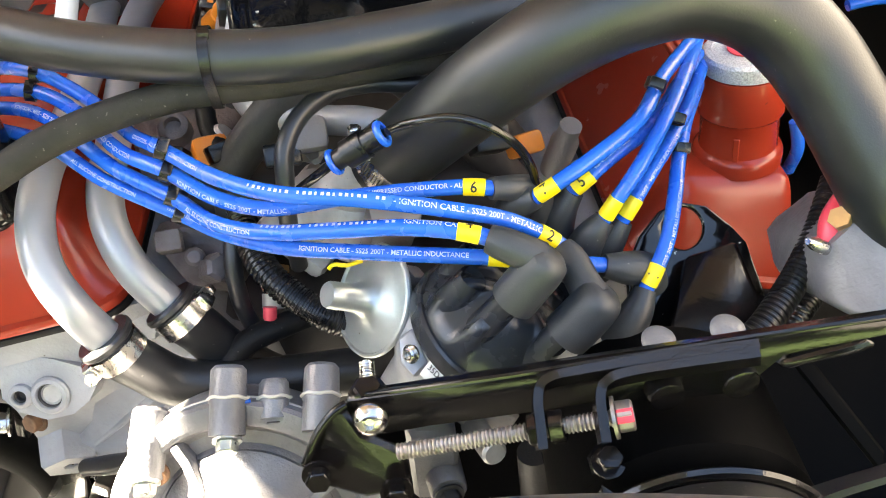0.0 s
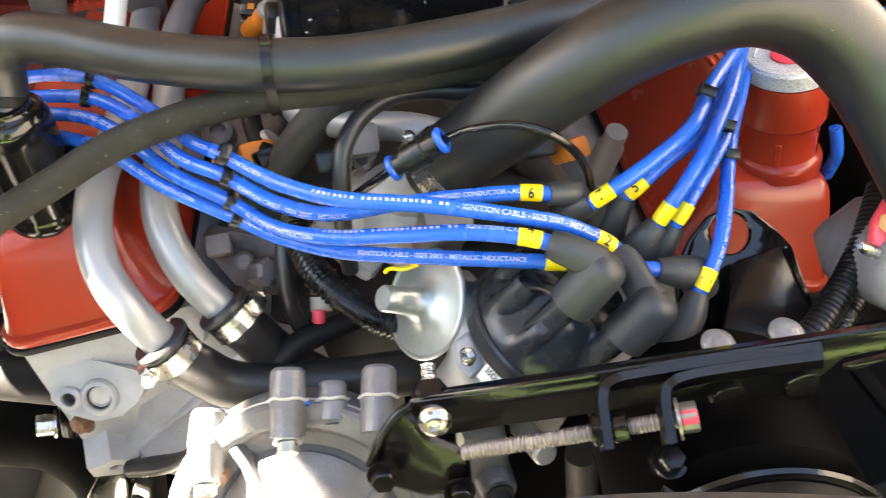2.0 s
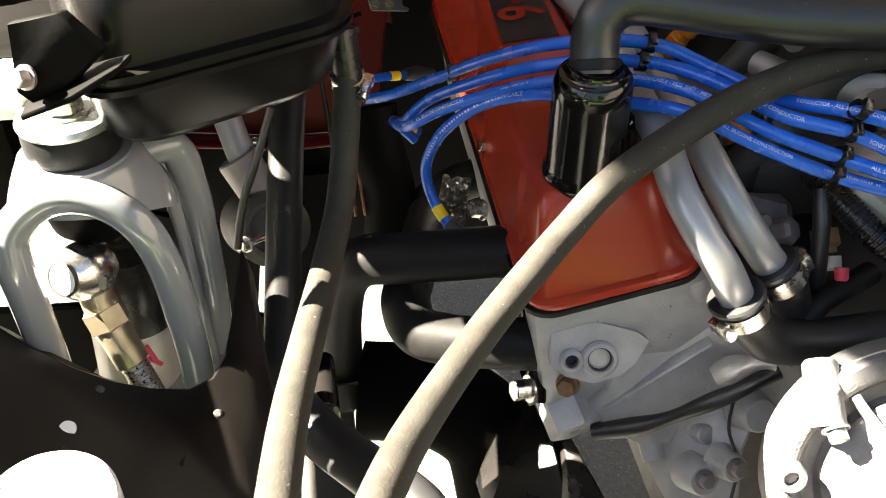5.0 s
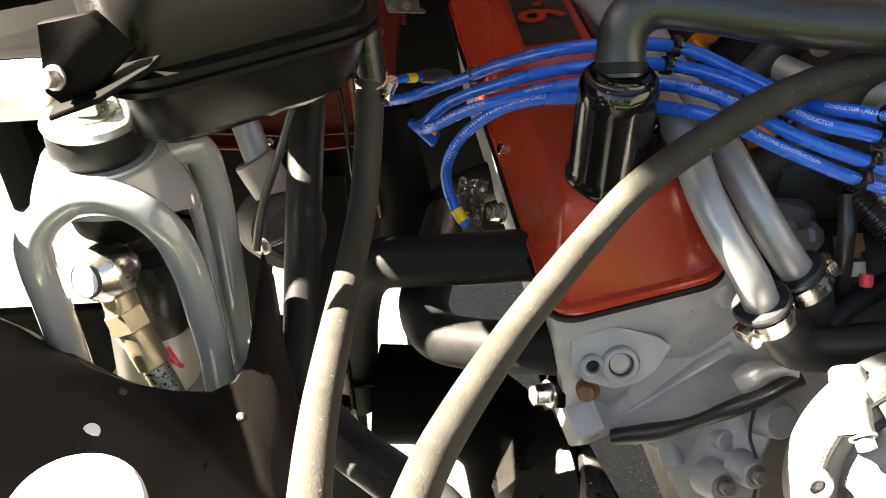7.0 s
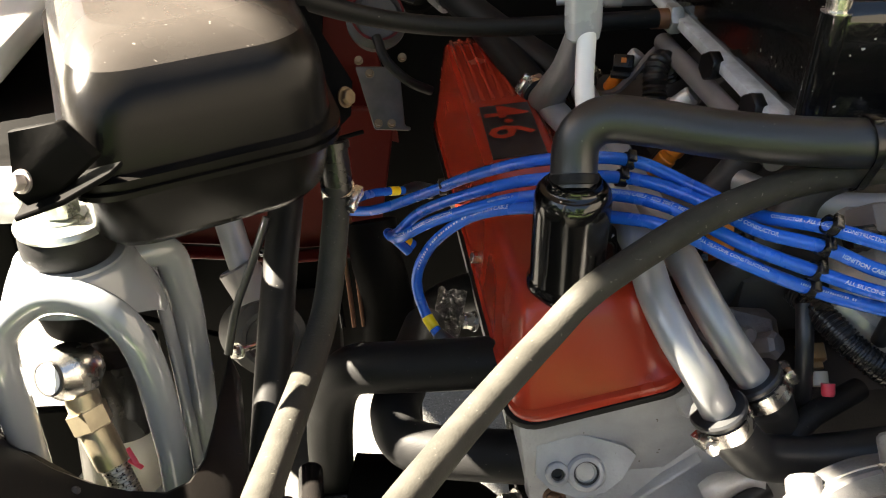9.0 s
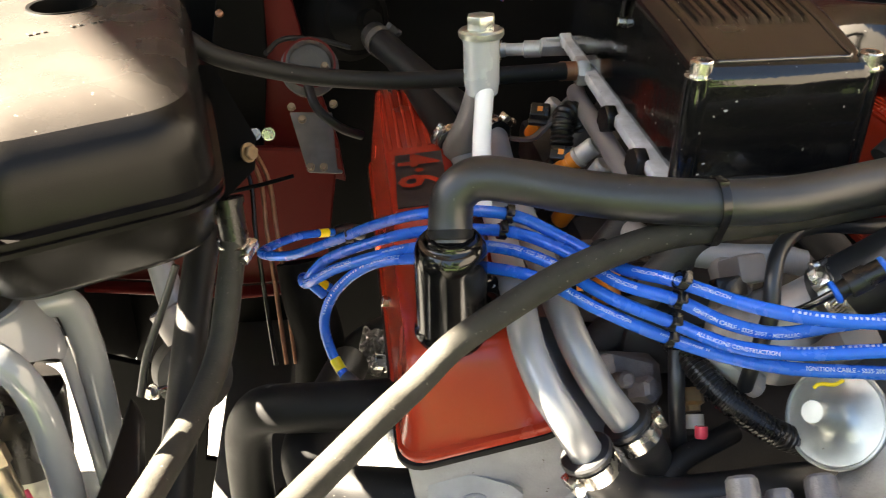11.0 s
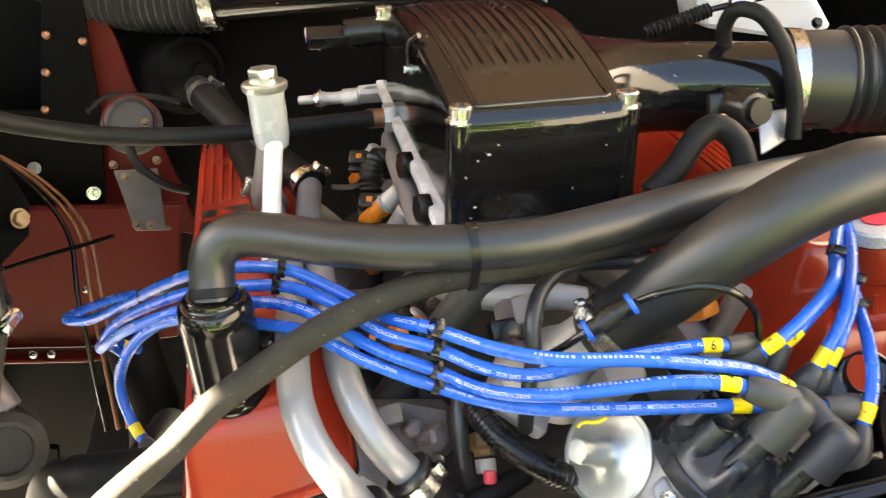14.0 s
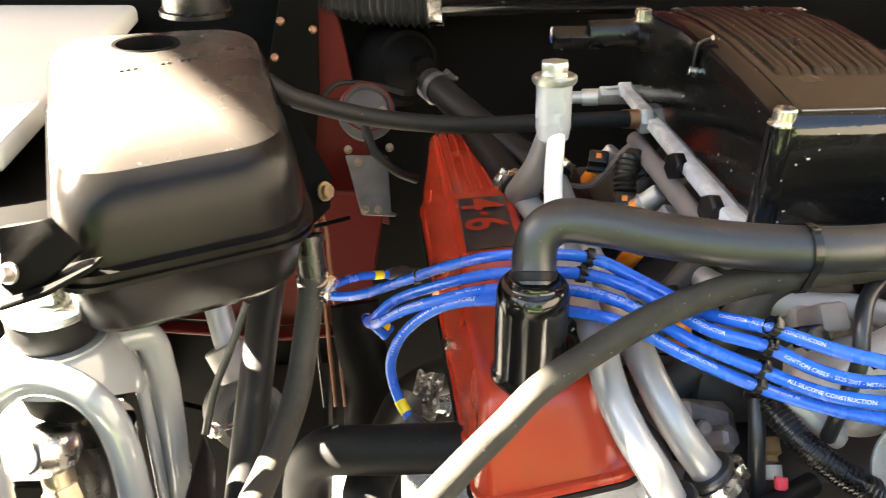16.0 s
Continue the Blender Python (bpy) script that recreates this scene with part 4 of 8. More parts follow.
# ---- engine ----
def rocker_cover(side, label, shift=0.0, back=0.0, ramp=(0.548, 0.580), ribs=(0.705, 0.865)):
    """side -1 or 1: a cast cover with a low front pad that carries a neck, a step up, and a ribbed top."""
    t = thing("rocker_cover", (side * 0.21, 0.65, 0.94), label, "rocker cover", group="rocker covers")
    k0, k1 = ramp
    ys = [0.4135, 0.4150, 0.4170, 0.4210, 0.4260, 0.4310, 0.4350, 0.4385, 0.4410, 0.4435, 0.4465, 0.4500, 0.4550]
    ys += [k0 - 0.006, k0, k0 + 0.004] + list(np.linspace(k0 + 0.009, k1 - 0.009, 4)) + [k1 - 0.004, k1, k1 + 0.006, 0.70, 0.862, 0.872, 0.878, 0.882]
    rise = ([0.4135, 0.4150, 0.4350, 0.4395, 0.4435, 0.4480, 0.4550, 0.862, 0.872, 0.878, 0.882], [0.0, 0.07, 0.80, 0.915, 0.972, 0.995, 1.0, 1.0, 0.97, 0.87, 0.60])
    verts, faces = [], []
    for y in ys:
        w = min(1.0, max(0.0, (y - k0) / (k1 - k0)))
        w = w * w * (3 - 2 * w)
        q = min(1.0, max(0.0, (y - 0.4135) / 0.020))
        inset = 0.013 * (1 - math.sqrt(1 - (1 - q) ** 2))
        f = float(np.interp(y, rise[0], rise[1]))
        base = [Vector((-0.2655 + inset, 0.9525)), Vector((-0.151 - inset, 0.9785))]
        top = [Vector((-0.2580 + inset, 1.0225)).lerp(Vector((-0.2570, 1.0490)), w), Vector((-0.184 - inset, 1.0280)).lerp(Vector((-0.203, 1.0550)), w)]
        for k, c in enumerate(top):
            foot = base[0].lerp(base[1], (c.x - base[0].x) / (base[1].x - base[0].x))
            top[k] = foot.lerp(c, f)
        ring = [base[0], base[0].lerp(top[0], 0.5)]
        for k, (a, c, b) in enumerate(((base[0], top[0], top[1]), (top[0], top[1], base[1]))):
            r = min(0.0085, (a - c).length * 0.45, (b - c).length * 0.45)
            u, v = (a - c).normalized() * r, (b - c).normalized() * r
            ring += [c + u * (1 - t_) ** 2 + v * t_ ** 2 for t_ in np.linspace(0, 1, 7)]
            if k == 0:
                ring += [top[0].lerp(top[1], t_) for t_ in (0.35, 0.65)]
        ring += [top[1].lerp(base[1], 0.5), base[1]]
        verts += [(side * -p.x, y, p.y) for p in ring]
    m = len(ring)
    for i in range(len(ys) - 1):
        for j in range(m - 1):
            quad = (i * m + j, i * m + j + 1, (i + 1) * m + j + 1, (i + 1) * m + j)
            faces.append(quad if side < 0 else quad[::-1])
    last = tuple(range((len(ys) - 1) * m, len(ys) * m))
    faces.append(last if side < 0 else last[::-1])
    shell = bmesh.new()
    vs = [shell.verts.new(p) for p in verts]
    for q in faces:
        shell.faces.new([vs[k] for k in q])
    part("cover_shell", shell, RED, t, sharp=70)
    for nm, z0, grow, th, mt, lb in (("flange", 0.0, 0.0, 0.007, RED, ""), ("gasket", -0.0055, 0.0015, 0.005, RUBBER_DULL, "black gasket")):
        w, r = 0.0605 + grow, 0.022
        ring = []
        for cx, cy, a0 in ((w - r, 0.245 - r, 0), (-w + r, 0.245 - r, 90), (-w + r, -0.245 + r, 180), (w - r, -0.245 + r, 270)):
            ring += [(cx + r * math.cos(radians(a0 + k * 15)), cy + r * math.sin(radians(a0 + k * 15))) for k in range(7)]
        fm_ = pose(side * 0.2085, 0.654, 0.9650 + z0, 0, side * 12.8, 0)
        part(nm, prism_bm(ring, th, fm_ @ Matrix.Translation((0, 0, -0.004)), 0.002 if nm == "flange" else 0.0008, 2), mt, t, lb)
    for k in range(6):
        x = 0.2515 - 0.0088 * k
        z = 1.0555 + (0.203 - x) * 0.111
        part("rib", box_bm((0.0040, ribs[1] - ribs[0], 0.0042), pose(side * x, (ribs[0] + ribs[1]) / 2, z - 0.0006, 0, side * 6.3, 0), 0.0014, 2), RED, t)
    bolt("bolt", (side * 0.262, 0.585, 0.966), (side * 1, -0.1, 0.3), STEEL, t, flats=0.009)
    t.location.x += shift
    t.location.y += back
    return t


left = rocker_cover(-1, "red painted rocker cover with a 4.6 badge")
box("badge", (0.0415, 0.0985, 0.0012), pose(-0.2305, 0.6400, 1.0527, 0, -6.3, -2.5), BADGE, left, "dark recessed badge panel")
v, f = text_data("4·6", 0.051)
lm = pose(-0.2305, 0.6400, 1.0531, 0, -6.3, -2.5) @ pose(-0.0180, 0.0445, 0, 0, 0, -90)
v = [lm @ Vector((x * 1.02, y, 0)) for x, y, z in v]
up = Vector((-0.11, 0, 0.994)) * 0.0018
v = [p + up for p in v] + [p for p in v]
raw("badge_lettering", v, [tuple(q) for q in f], RED, left, "raised red numerals 4.6", smooth=False)
right = rocker_cover(1, "red painted rocker cover with an oil filler neck", 0.020, -0.006, (0.492, 0.520), (0.545, 0.80))
BASES[right.name] = Vector(right.location)
n_low, n_top = Vector((0.2480, 0.4610, 1.0295)), Vector((0.2390, 0.4620, 1.0940))
nm = along(n_top - n_low, n_low)
NL = (n_top - n_low).length
lathe("filler_neck", [(0.0290, -0.006), (0.0290, 0.0), (0.0284, 0.003), (0.0268, 0.005), (0.0250, 0.0065), (0.0246, 0.010), (0.0246, NL * 0.44), (0.0258, NL * 0.48), (0.0272, NL * 0.50), (0.0276, NL * 0.54), (0.0270, NL - 0.006), (0.0264, NL - 0.004), (0, NL - 0.004)], nm, RED, right)
capm = nm @ Matrix.Translation((0, 0, NL - 0.004))
part("neck_rib", box_bm((0.002, 0.004, 0.020), nm @ Matrix.Rotation(-2.0, 4, "Z") @ Matrix.Translation((0.0245, 0, 0.013)), 0.0006, 1), RED, right)
prof = [(0.0245, 0), (0.0262, 0.001), (0.0262, 0.010), (0.0245, 0.012), (0.020, 0.0125), (0.0195, 0.0115), (0, 0.0115)]
kb = lathe_bm(prof, capm, 120)
KNURL = material("knurled_aluminium", (0.74, 0.74, 0.74), 0.40, metal=0.35, second=(0.40, 0.40, 0.41), mix=0.9, scale=900, fine=900, bump=1.0, depth=0.001)
part("filler_cap", kb, KNURL, right, "knurled bright alloy filler cap")
lathe("cap_disc", [(0.0110, 0.0117), (0.0110, 0.0127), (0, 0.0127)], capm, PINKRED, right, "red enamel disc")


def tri_prism(poly, y0, y1):
    """A body of constant section (x, z) from y0 to y1."""
    return prism_bm(poly, y1 - y0, Matrix(((1, 0, 0, 0), (0, 0, 1, y0), (0, 1, 0, 0), (0, 0, 0, 1))))


def cylinder_head(side, label):
    t = thing("cylinder_head", (side * 0.2, 0.65, 0.80), label, "cylinder head", group="cylinder heads")
    poly = [(-0.262, 0.9420), (-0.145, 0.9680), (-0.085, 0.905), (-0.100, 0.84), (-0.180, 0.795), (-0.245, 0.835)]
    bm = tri_prism([(side * -x, z) for x, z in poly], 0.422, 0.89)
    bevelled(bm, 0.006, 2)
    part("casting", bm, HEADGREY, t)
    return t


hd = cylinder_head(-1, "grey painted cylinder head with threaded bosses")
# front bosses of the head
for c, r, hole in (((-0.2149, 0.4072, 0.9042), 0.0115, 0.0085), ((-0.2343, 0.4086, 0.9039), 0.0065, 0.0045)):
    m = along((-0.1165, -0.880, 0.460), Vector(c) + Vector((-0.1165, -0.880, 0.460)) * 0.0006)
    lathe("boss", [(r + 0.003, -0.02), (r + 0.0015, -0.001), (r, 0.0006), (hole + 0.0006, 0.0010), (hole, 0.0002), (hole, -0.007), (0, -0.007)], m, HEADGREY, hd, seg=36)
    # dark insert paints the shade inside the hole
    lathe("hole_shade", [(hole - 0.0001, -0.0066), (hole - 0.0001, -0.0012), (hole - 0.0012, -0.0022), (hole - 0.0012, -0.0060), (0, -0.0060)], m, GRIME_SHADE, hd, "dark insert for the shade in the threaded hole", seg=28)
lathe("core_plug", [(0.0078, -0.008), (0.0078, -0.0012), (0.0066, -0.0010), (0.0060, -0.0020), (0, -0.0022)], along((-0.1165, -0.880, 0.460), (-0.2149, 0.4085, 0.9036)), ALLOY, hd)
W_N = Vector((-0.1165, -0.880, 0.460)).normalized()
W_M = along(W_N, Vector((-0.2149, 0.4085, 0.9036)) - W_N * 0.0312, (0, 0.46, 0.88))
W_IN = W_M.inverted()
web = [W_IN @ Vector(p) for p in ((-0.2481, 0.4107, 0.9009), (-0.2389, 0.4050, 0.8926), (-0.2196, 0.4005, 0.8876), (-0.2019, 0.4010, 0.8913), (-0.1902, 0.4037, 0.8998), (-0.1806, 0.4095, 0.9146), (-0.1884, 0.4130, 0.9204), (-0.2112, 0.4186, 0.9261), (-0.2336, 0.4243, 0.9289), (-0.2469, 0.4239, 0.9230))]
w2 = [W_IN @ Vector(c) for c in ((-0.2149, 0.4072, 0.9042), (-0.2343, 0.4086, 0.9039))]
part("boss_web", prism_bm([(p.x, p.y) for p in web], 0.03, W_M, 0.0, holes=((w2[0].x, w2[0].y, 0.0112), (w2[1].x, w2[1].y, 0.0063))), HEADGREY, hd)
bolt("bolt", (-0.2325, 0.4146, 0.8739), (-0.5, -0.8, 0.3), RUST, hd, flats=0.012, h=0.007)
cylinder_head(1, "grey painted cylinder head in the shade")

blk = thing("engine_block", (0, 0.62, 0.62), "grey painted engine block and front face", "engine block")
bm = tri_prism([(-0.105, 0.60), (0.20, 0.60), (0.20, 0.82), (0.10, 0.93), (-0.10, 0.93), (-0.19, 0.84), (-0.105, 0.76)], 0.44, 0.92)
part("block", bevelled(bm, 0.008), GRIME_SHADE, blk)
plate("front_face", [(-0.1924, 0.4349, 0.9130), (-0.1431, 0.4332, 0.9432), (-0.0691, 0.4147, 0.9188), (-0.0557, 0.3904, 0.8612), (-0.1046, 0.3895, 0.8125), (-0.1726, 0.4057, 0.8038), (-0.2254, 0.4175, 0.8318), (-0.2008, 0.4174, 0.8595)], (0, 0.05, 0), HEADGREY, blk, bevel=0.003)
plate("seam_rib", [(-0.2042, 0.4135, 0.8434), (-0.1325, 0.4127, 0.9028), (-0.1310, 0.4115, 0.9016), (-0.2020, 0.4113, 0.8411)], (0, 0.01, 0), HEADGREY, blk, bevel=0.0008)
plate("casting_pad", [(-0.1586, 0.4230, 0.9517), (-0.1449, 0.4233, 0.9623), (-0.1342, 0.4207, 0.9533), (-0.1383, 0.4152, 0.9382), (-0.1486, 0.4154, 0.9367)], (0, 0.03, 0), HEADGREY, blk, bevel=0.003)
lathe("sensor_boss", [(0.021, -0.03), (0.021, 0.010), (0.0195, 0.012), (0.0062, 0.012), (0.0050, 0.011), (0.0050, 0.003), (0, 0.003)], along((0.18, -0.80, -0.35), (-0.2245, 0.4205, 0.8300), (0.5, 0.2, 1)), HEADGREY, blk, seg=6)
lathe("threaded_boss", [(0.012, -0.05), (0.009, -0.01), (0.009, 0.006), (0.0045, 0.006), (0.0045, -0.004), (0, -0.004)], along((0.1, -0.7, -0.5), (-0.1624, 0.4014, 0.8006)), HEADGREY, blk, seg=20)
loom = tube("cable_loom", [(-0.2110, 0.4054, 0.8279), (-0.1759, 0.3914, 0.8488), (-0.1446, 0.3795, 0.8793), (-0.1212, 0.3769, 0.8960), (-0.0995, 0.3811, 0.9049)], 0.0062, RUBBER, radius=lambda s: 0.0062 + 0.0016 * math.sin(s * 70) * math.sin(s * 31))
tagged(loom, "black taped cable loom across the engine front", "cable loom")
wr = tube("foil_wrap", [(-0.1374, 0.3897, 0.8927), (-0.1216, 0.3890, 0.9025), (-0.1084, 0.3861, 0.9092), (-0.1011, 0.3837, 0.9107)], 0.008, ALLOY, radius=lambda s: 0.008 + 0.0022 * math.sin(s * 150))
tagged(wr, "crumpled silver sleeve on the loom", "sleeve")

# timing cover and water pump
wp = thing("water_pump", (-0.04, 0.32, 0.86), "bare cast aluminium water pump housing with stud bosses", "water pump")
P_AX = Vector((-0.17, -0.89, 0.43)).normalized()
P_C = Vector((-0.0720, 0.2778, 0.9230))
p_m = along(P_AX, P_C, (0, 0.43, 0.89))
lathe("rear_flange", [(0.040, -0.030), (0.072, -0.026), (0.0795, -0.018), (0.0805, -0.012), (0.0800, -0.0005), (0.040, -0.0005)], p_m, PUMP, wp, seg=96)
lathe("gasket", [(0.0790, -0.0006), (0.0806, -0.0004), (0.0806, 0.0004), (0.0790, 0.0006)], p_m, PALE, wp, "pale sealant joint", seg=96)
lathe("front_flange", [(0.055, 0.0005), (0.0798, 0.0005), (0.0800, 0.0055), (0.0785, 0.0078), (0.0700, 0.0090), (0.0672, 0.0080), (0.0655, 0.0050), (0.0640, 0.0020), (0.0585, -0.0010), (0.0540, 0.0004), (0.0520, 0.0040), (0.0500, 0.0005)], p_m, PUMP, wp, seg=96)
lathe("pump_nose", [(0.0520, -0.004), (0.0512, 0.0048), (0.0480, 0.0085), (0.0430, 0.0120), (0.0385, 0.0165), (0.0355, 0.0230), (0.0335, 0.0310), (0.0315, 0.0345), (0.0270, 0.0360), (0, 0.0360)], p_m, PUMP, wp, seg=72)
for q in (0.62, 2.15, 3.55):
    r_m = p_m @ Matrix.Rotation(q, 4, "Z")
    part("web_rib", prism_bm([(0.030, -0.004), (0.0665, -0.004), (0.0665, 0.0086), (0.055, 0.0100), (0.044, 0.0160), (0.036, 0.0280), (0.030, 0.0300)], 0.006, r_m @ Matrix(((1, 0, 0, 0), (0, 0, -1, 0.003), (0, 1, 0, 0), (0, 0, 0, 1))), 0.0018), PUMP, wp)
for q, r0 in ((3.02, 0.0712), (3.75, 0.0720)):
    lathe("stud_boss", [(0, -0.020), (0.0075, -0.020), (0.0092, -0.016), (0.0094, 0.012), (0.0084, 0.0145), (0.0045, 0.0145), (0.0045, 0.011), (0, 0.011)], p_m @ Matrix.Translation((r0 * math.cos(q), r0 * math.sin(q), 0)), PUMP, wp, seg=28)
for c0, c1, r in (((-0.0761, 0.3222, 1.0087), (-0.0781, 0.2930, 0.9879), 0.0094), ((-0.0537, 0.3184, 0.9995), (-0.0542, 0.3011, 0.9882), 0.0080), ((-0.0279, 0.3214, 1.0049), (-0.0309, 0.2908, 0.9870), 0.0094), ((-0.1216, 0.3224, 0.9810), (-0.1253, 0.2909, 0.9604), 0.0098)):
    a = Vector(c1) - Vector(c0)
    lathe("stud_boss", [(0, 0), (r * 0.78, 0.0), (r * 0.97, 0.002), (r, 0.005), (r * 1.03, a.length * 0.45), (r * 1.06, a.length * 0.48), (r * 1.06, a.length * 0.52), (r, a.length * 0.55), (r, a.length), (r * 0.5, a.length), (r * 0.5, a.length - 0.004), (0, a.length - 0.004)], along(a, c0), PUMP, wp, seg=28)
    ring = along(a, Vector(c0) + a * 0.47)
    bead = [ring @ Vector((math.cos(q) * (r * 1.06 + 0.0002), math.sin(q) * (r * 1.06 + 0.0002), 0.0005 * math.sin(5 * q))) for q in np.linspace(0, 2 * math.pi, 30)]
    if r < 0.0097:
        tube("sealant", bead, 0.0009, PALE, wp, "pale sealant bead", seg=8)
for c, ax in (((-0.0779, 0.2909, 0.9878), (0, -0.85, -0.3)), ((-0.1236, 0.2881, 0.9627), (0, -0.9, -0.35))):
    bolt("bolt", c, ax, ZINC, wp, flats=0.0105, h=0.006)
lathe("drilled_hole", [(0.0045, 0), (0.0045, 0.0008), (0.0026, 0.0008), (0.0026, -0.004), (0, -0.004)], along((0, -0.75, -0.6), (-0.0541, 0.2993, 0.9885)), GRIME_SHADE, wp, seg=20)
tube("paint_dab", [(-0.0709, 0.3062, 0.9998), (-0.0680, 0.3053, 0.9991), (-0.0660, 0.3065, 0.9978)], 0.0012, BLUE, wp, "dab of blue paint", seg=8)
bolt("bolt", (-0.1194, 0.2959, 0.9585), (0.1, -0.8, 0.4), RUST, wp, "rusty bolt", flats=0.009, h=0.005)

# exhaust manifold on the near side
ex = thing("exhaust_manifold", (-0.31, 0.50, 0.80), "black coated tubular exhaust manifold", "exhaust manifold")
tube("primary_pipe", [(-0.2317, 0.4844, 0.9411), (-0.2631, 0.4916, 0.9362), (-0.3027, 0.5032, 0.9272), (-0.3435, 0.5152, 0.9185), (-0.3664, 0.5251, 0.9105), (-0.3815, 0.5383, 0.8846), (-0.3900, 0.5556, 0.8256), (-0.3919, 0.5660, 0.7126)], 0.0195, RUBBER_DULL, ex)
tube("primary_pipe", [(-0.2446, 0.4451, 0.8844), (-0.2753, 0.4574, 0.8779), (-0.3070, 0.4704, 0.8721), (-0.3307, 0.4857, 0.8703), (-0.3373, 0.5101, 0.8747), (-0.3240, 0.5587, 0.8721), (-0.3006, 0.6465, 0.8554)], 0.0195, RUBBER_DULL, ex)
tube("primary_pipe", [(-0.2137, 0.7107, 0.8534), (-0.2675, 0.7241, 0.8285), (-0.3019, 0.7267, 0.7942), (-0.3165, 0.7102, 0.7409), (-0.3109, 0.6743, 0.5746)], 0.0195, RUBBER_DULL, ex)
plate("flange", [(-0.2571, 0.4581, 0.9132), (-0.2455, 0.4528, 0.9168), (-0.2440, 0.4353, 0.8886), (-0.2453, 0.4159, 0.8498), (-0.2576, 0.4223, 0.8474)], (0.0, 0.03, 0.0), SATIN, ex, bevel=0.002)
bolt("bolt", (-0.2570, 0.4241, 0.8621), (-0.95, -0.2, 0.2), STEEL, ex, flats=0.014, h=0.012)
tube("collector", [(-0.3759, 0.5537, 0.7321), (-0.3150, 0.5415, 0.7286), (-0.2666, 0.5144, 0.7051), (-0.2492, 0.4766, 0.6324)], 0.045, SHADE_BLACK, ex)
box("heat_plate", (0.10, 0.004, 0.06), along((0, -0.8, 0.5), (-0.3644, 0.5620, 0.7441)), SATIN, ex, bevel=0.004)
bolt("bolt", (-0.4019, 0.4518, 0.8253), (-0.4, -0.8, 0.4), STEEL, ex, flats=0.012, h=0.008)
tube("bracket_tube", [(-0.4045, 0.4533, 0.8187), (-0.4055, 0.4841, 0.8161), (-0.4068, 0.5195, 0.8109)], 0.010, SATIN, ex)
low = tube("bottom_hose", [(-0.4247, 0.4189, 0.8759), (-0.4030, 0.3880, 0.8744), (-0.3757, 0.3513, 0.8825), (-0.3512, 0.3164, 0.8924), (-0.3370, 0.2763, 0.8943)], 0.0165, RUBBER)
tagged(low, "thick black rubber bottom hose in patchy sunlight", "hose")
foil = bmesh.new()
bmesh.ops.create_grid(foil, x_segments=40, y_segments=40, size=0.022)
for v in foil.verts:
    v.co.x *= 0.62
    v.co.z = 0.003 * noise.noise(v.co * 190) + 0.0012 * noise.noise(v.co * 520) - v.co.x ** 2 * 30
    v.co.y += 0.004 * noise.noise(Vector((v.co.x * 140, v.co.y * 40, 3.1)))
bmesh.ops.solidify(foil, geom=foil.faces[:], thickness=0.0006)
bmesh.ops.transform(foil, matrix=along((-0.3, -0.7, 0.6), (-0.2791, 0.6517, 0.8655)), verts=foil.verts)
tagged(part("heat_shield", foil, FOIL, sharp=20), "crumpled reflective heat shield foil on the manifold", "heat shield")
bolt_t = thing("manifold_stud", (-0.2716, 0.5329, 0.9445), "steel stud and nut on the manifold flange", "stud")
bolt("nut", (-0.2681, 0.5640, 0.9196), (-0.9, -0.2, 0.3), STEEL, bolt_t, flats=0.012, h=0.01)

# fan shroud and blades under the front
shr = thing("fan_shroud", (-0.25, 0.34, 0.62), "black plastic fan shroud under the engine front", "fan shroud")
plate("panel", [(-0.2587, 0.4528, 0.7585), (-0.2301, 0.4419, 0.7819), (-0.2242, 0.3913, 0.7542), (-0.2874, 0.4063, 0.7295)], (0, 0.05, -0.02), PLASTIC, shr)
plate("panel", [(-0.2224, 0.4258, 0.7797), (-0.2096, 0.4210, 0.7764), (-0.1994, 0.3760, 0.7718), (-0.2296, 0.3749, 0.7651)], (0, 0.05, -0.02), PLASTIC, shr)
bmp = plate("red_crossmember", [(-0.1427, 0.4684, 0.5661), (-0.0847, 0.4637, 0.5709), (-0.1025, 0.3873, 0.5552), (-0.1676, 0.3967, 0.5548)], (0, 0.05, -0.02), RED_SHADED)
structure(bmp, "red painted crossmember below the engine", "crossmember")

# breather canister and crankcase hose
can = thing("breather_canister", (-0.2357, 0.4667, 1.0300), "glossy black breather canister on the rocker cover", "breather")
c_top, c_low = Vector((-0.2290, 0.4545, 1.0990)), Vector((-0.2262, 0.4615, 1.0250))
cm_, CL = along(c_top - c_low, c_low), (c_top - c_low).length
lathe("canister", [(0.0250, -0.004), (0.0258, -0.001), (0.0258, 0.0025), (0.0246, 0.0048), (0.0238, 0.008), (0.0238, CL - 0.014), (0.0236, CL - 0.008), (0.0226, CL - 0.0035), (0.0205, CL - 0.0008), (0.0178, CL), (0.0165, CL + 0.0015), (0.0160, CL + 0.005), (0, CL + 0.005)], cm_, CANISTER, can, seg=64)
tube("spout", [c_low.lerp(c_top, 0.45) + Vector((0.016, 0.006, 0)), c_low.lerp(c_top, 0.45) + Vector((0.028, 0.012, -0.006)), c_low.lerp(c_top, 0.2) + Vector((0.030, 0.016, -0.012))], 0.008, GLOSS, can)
h1 = thing("crankcase_hose", (-0.2, 0.45, 1.10), "thick black rubber crankcase breather hose", "hose")
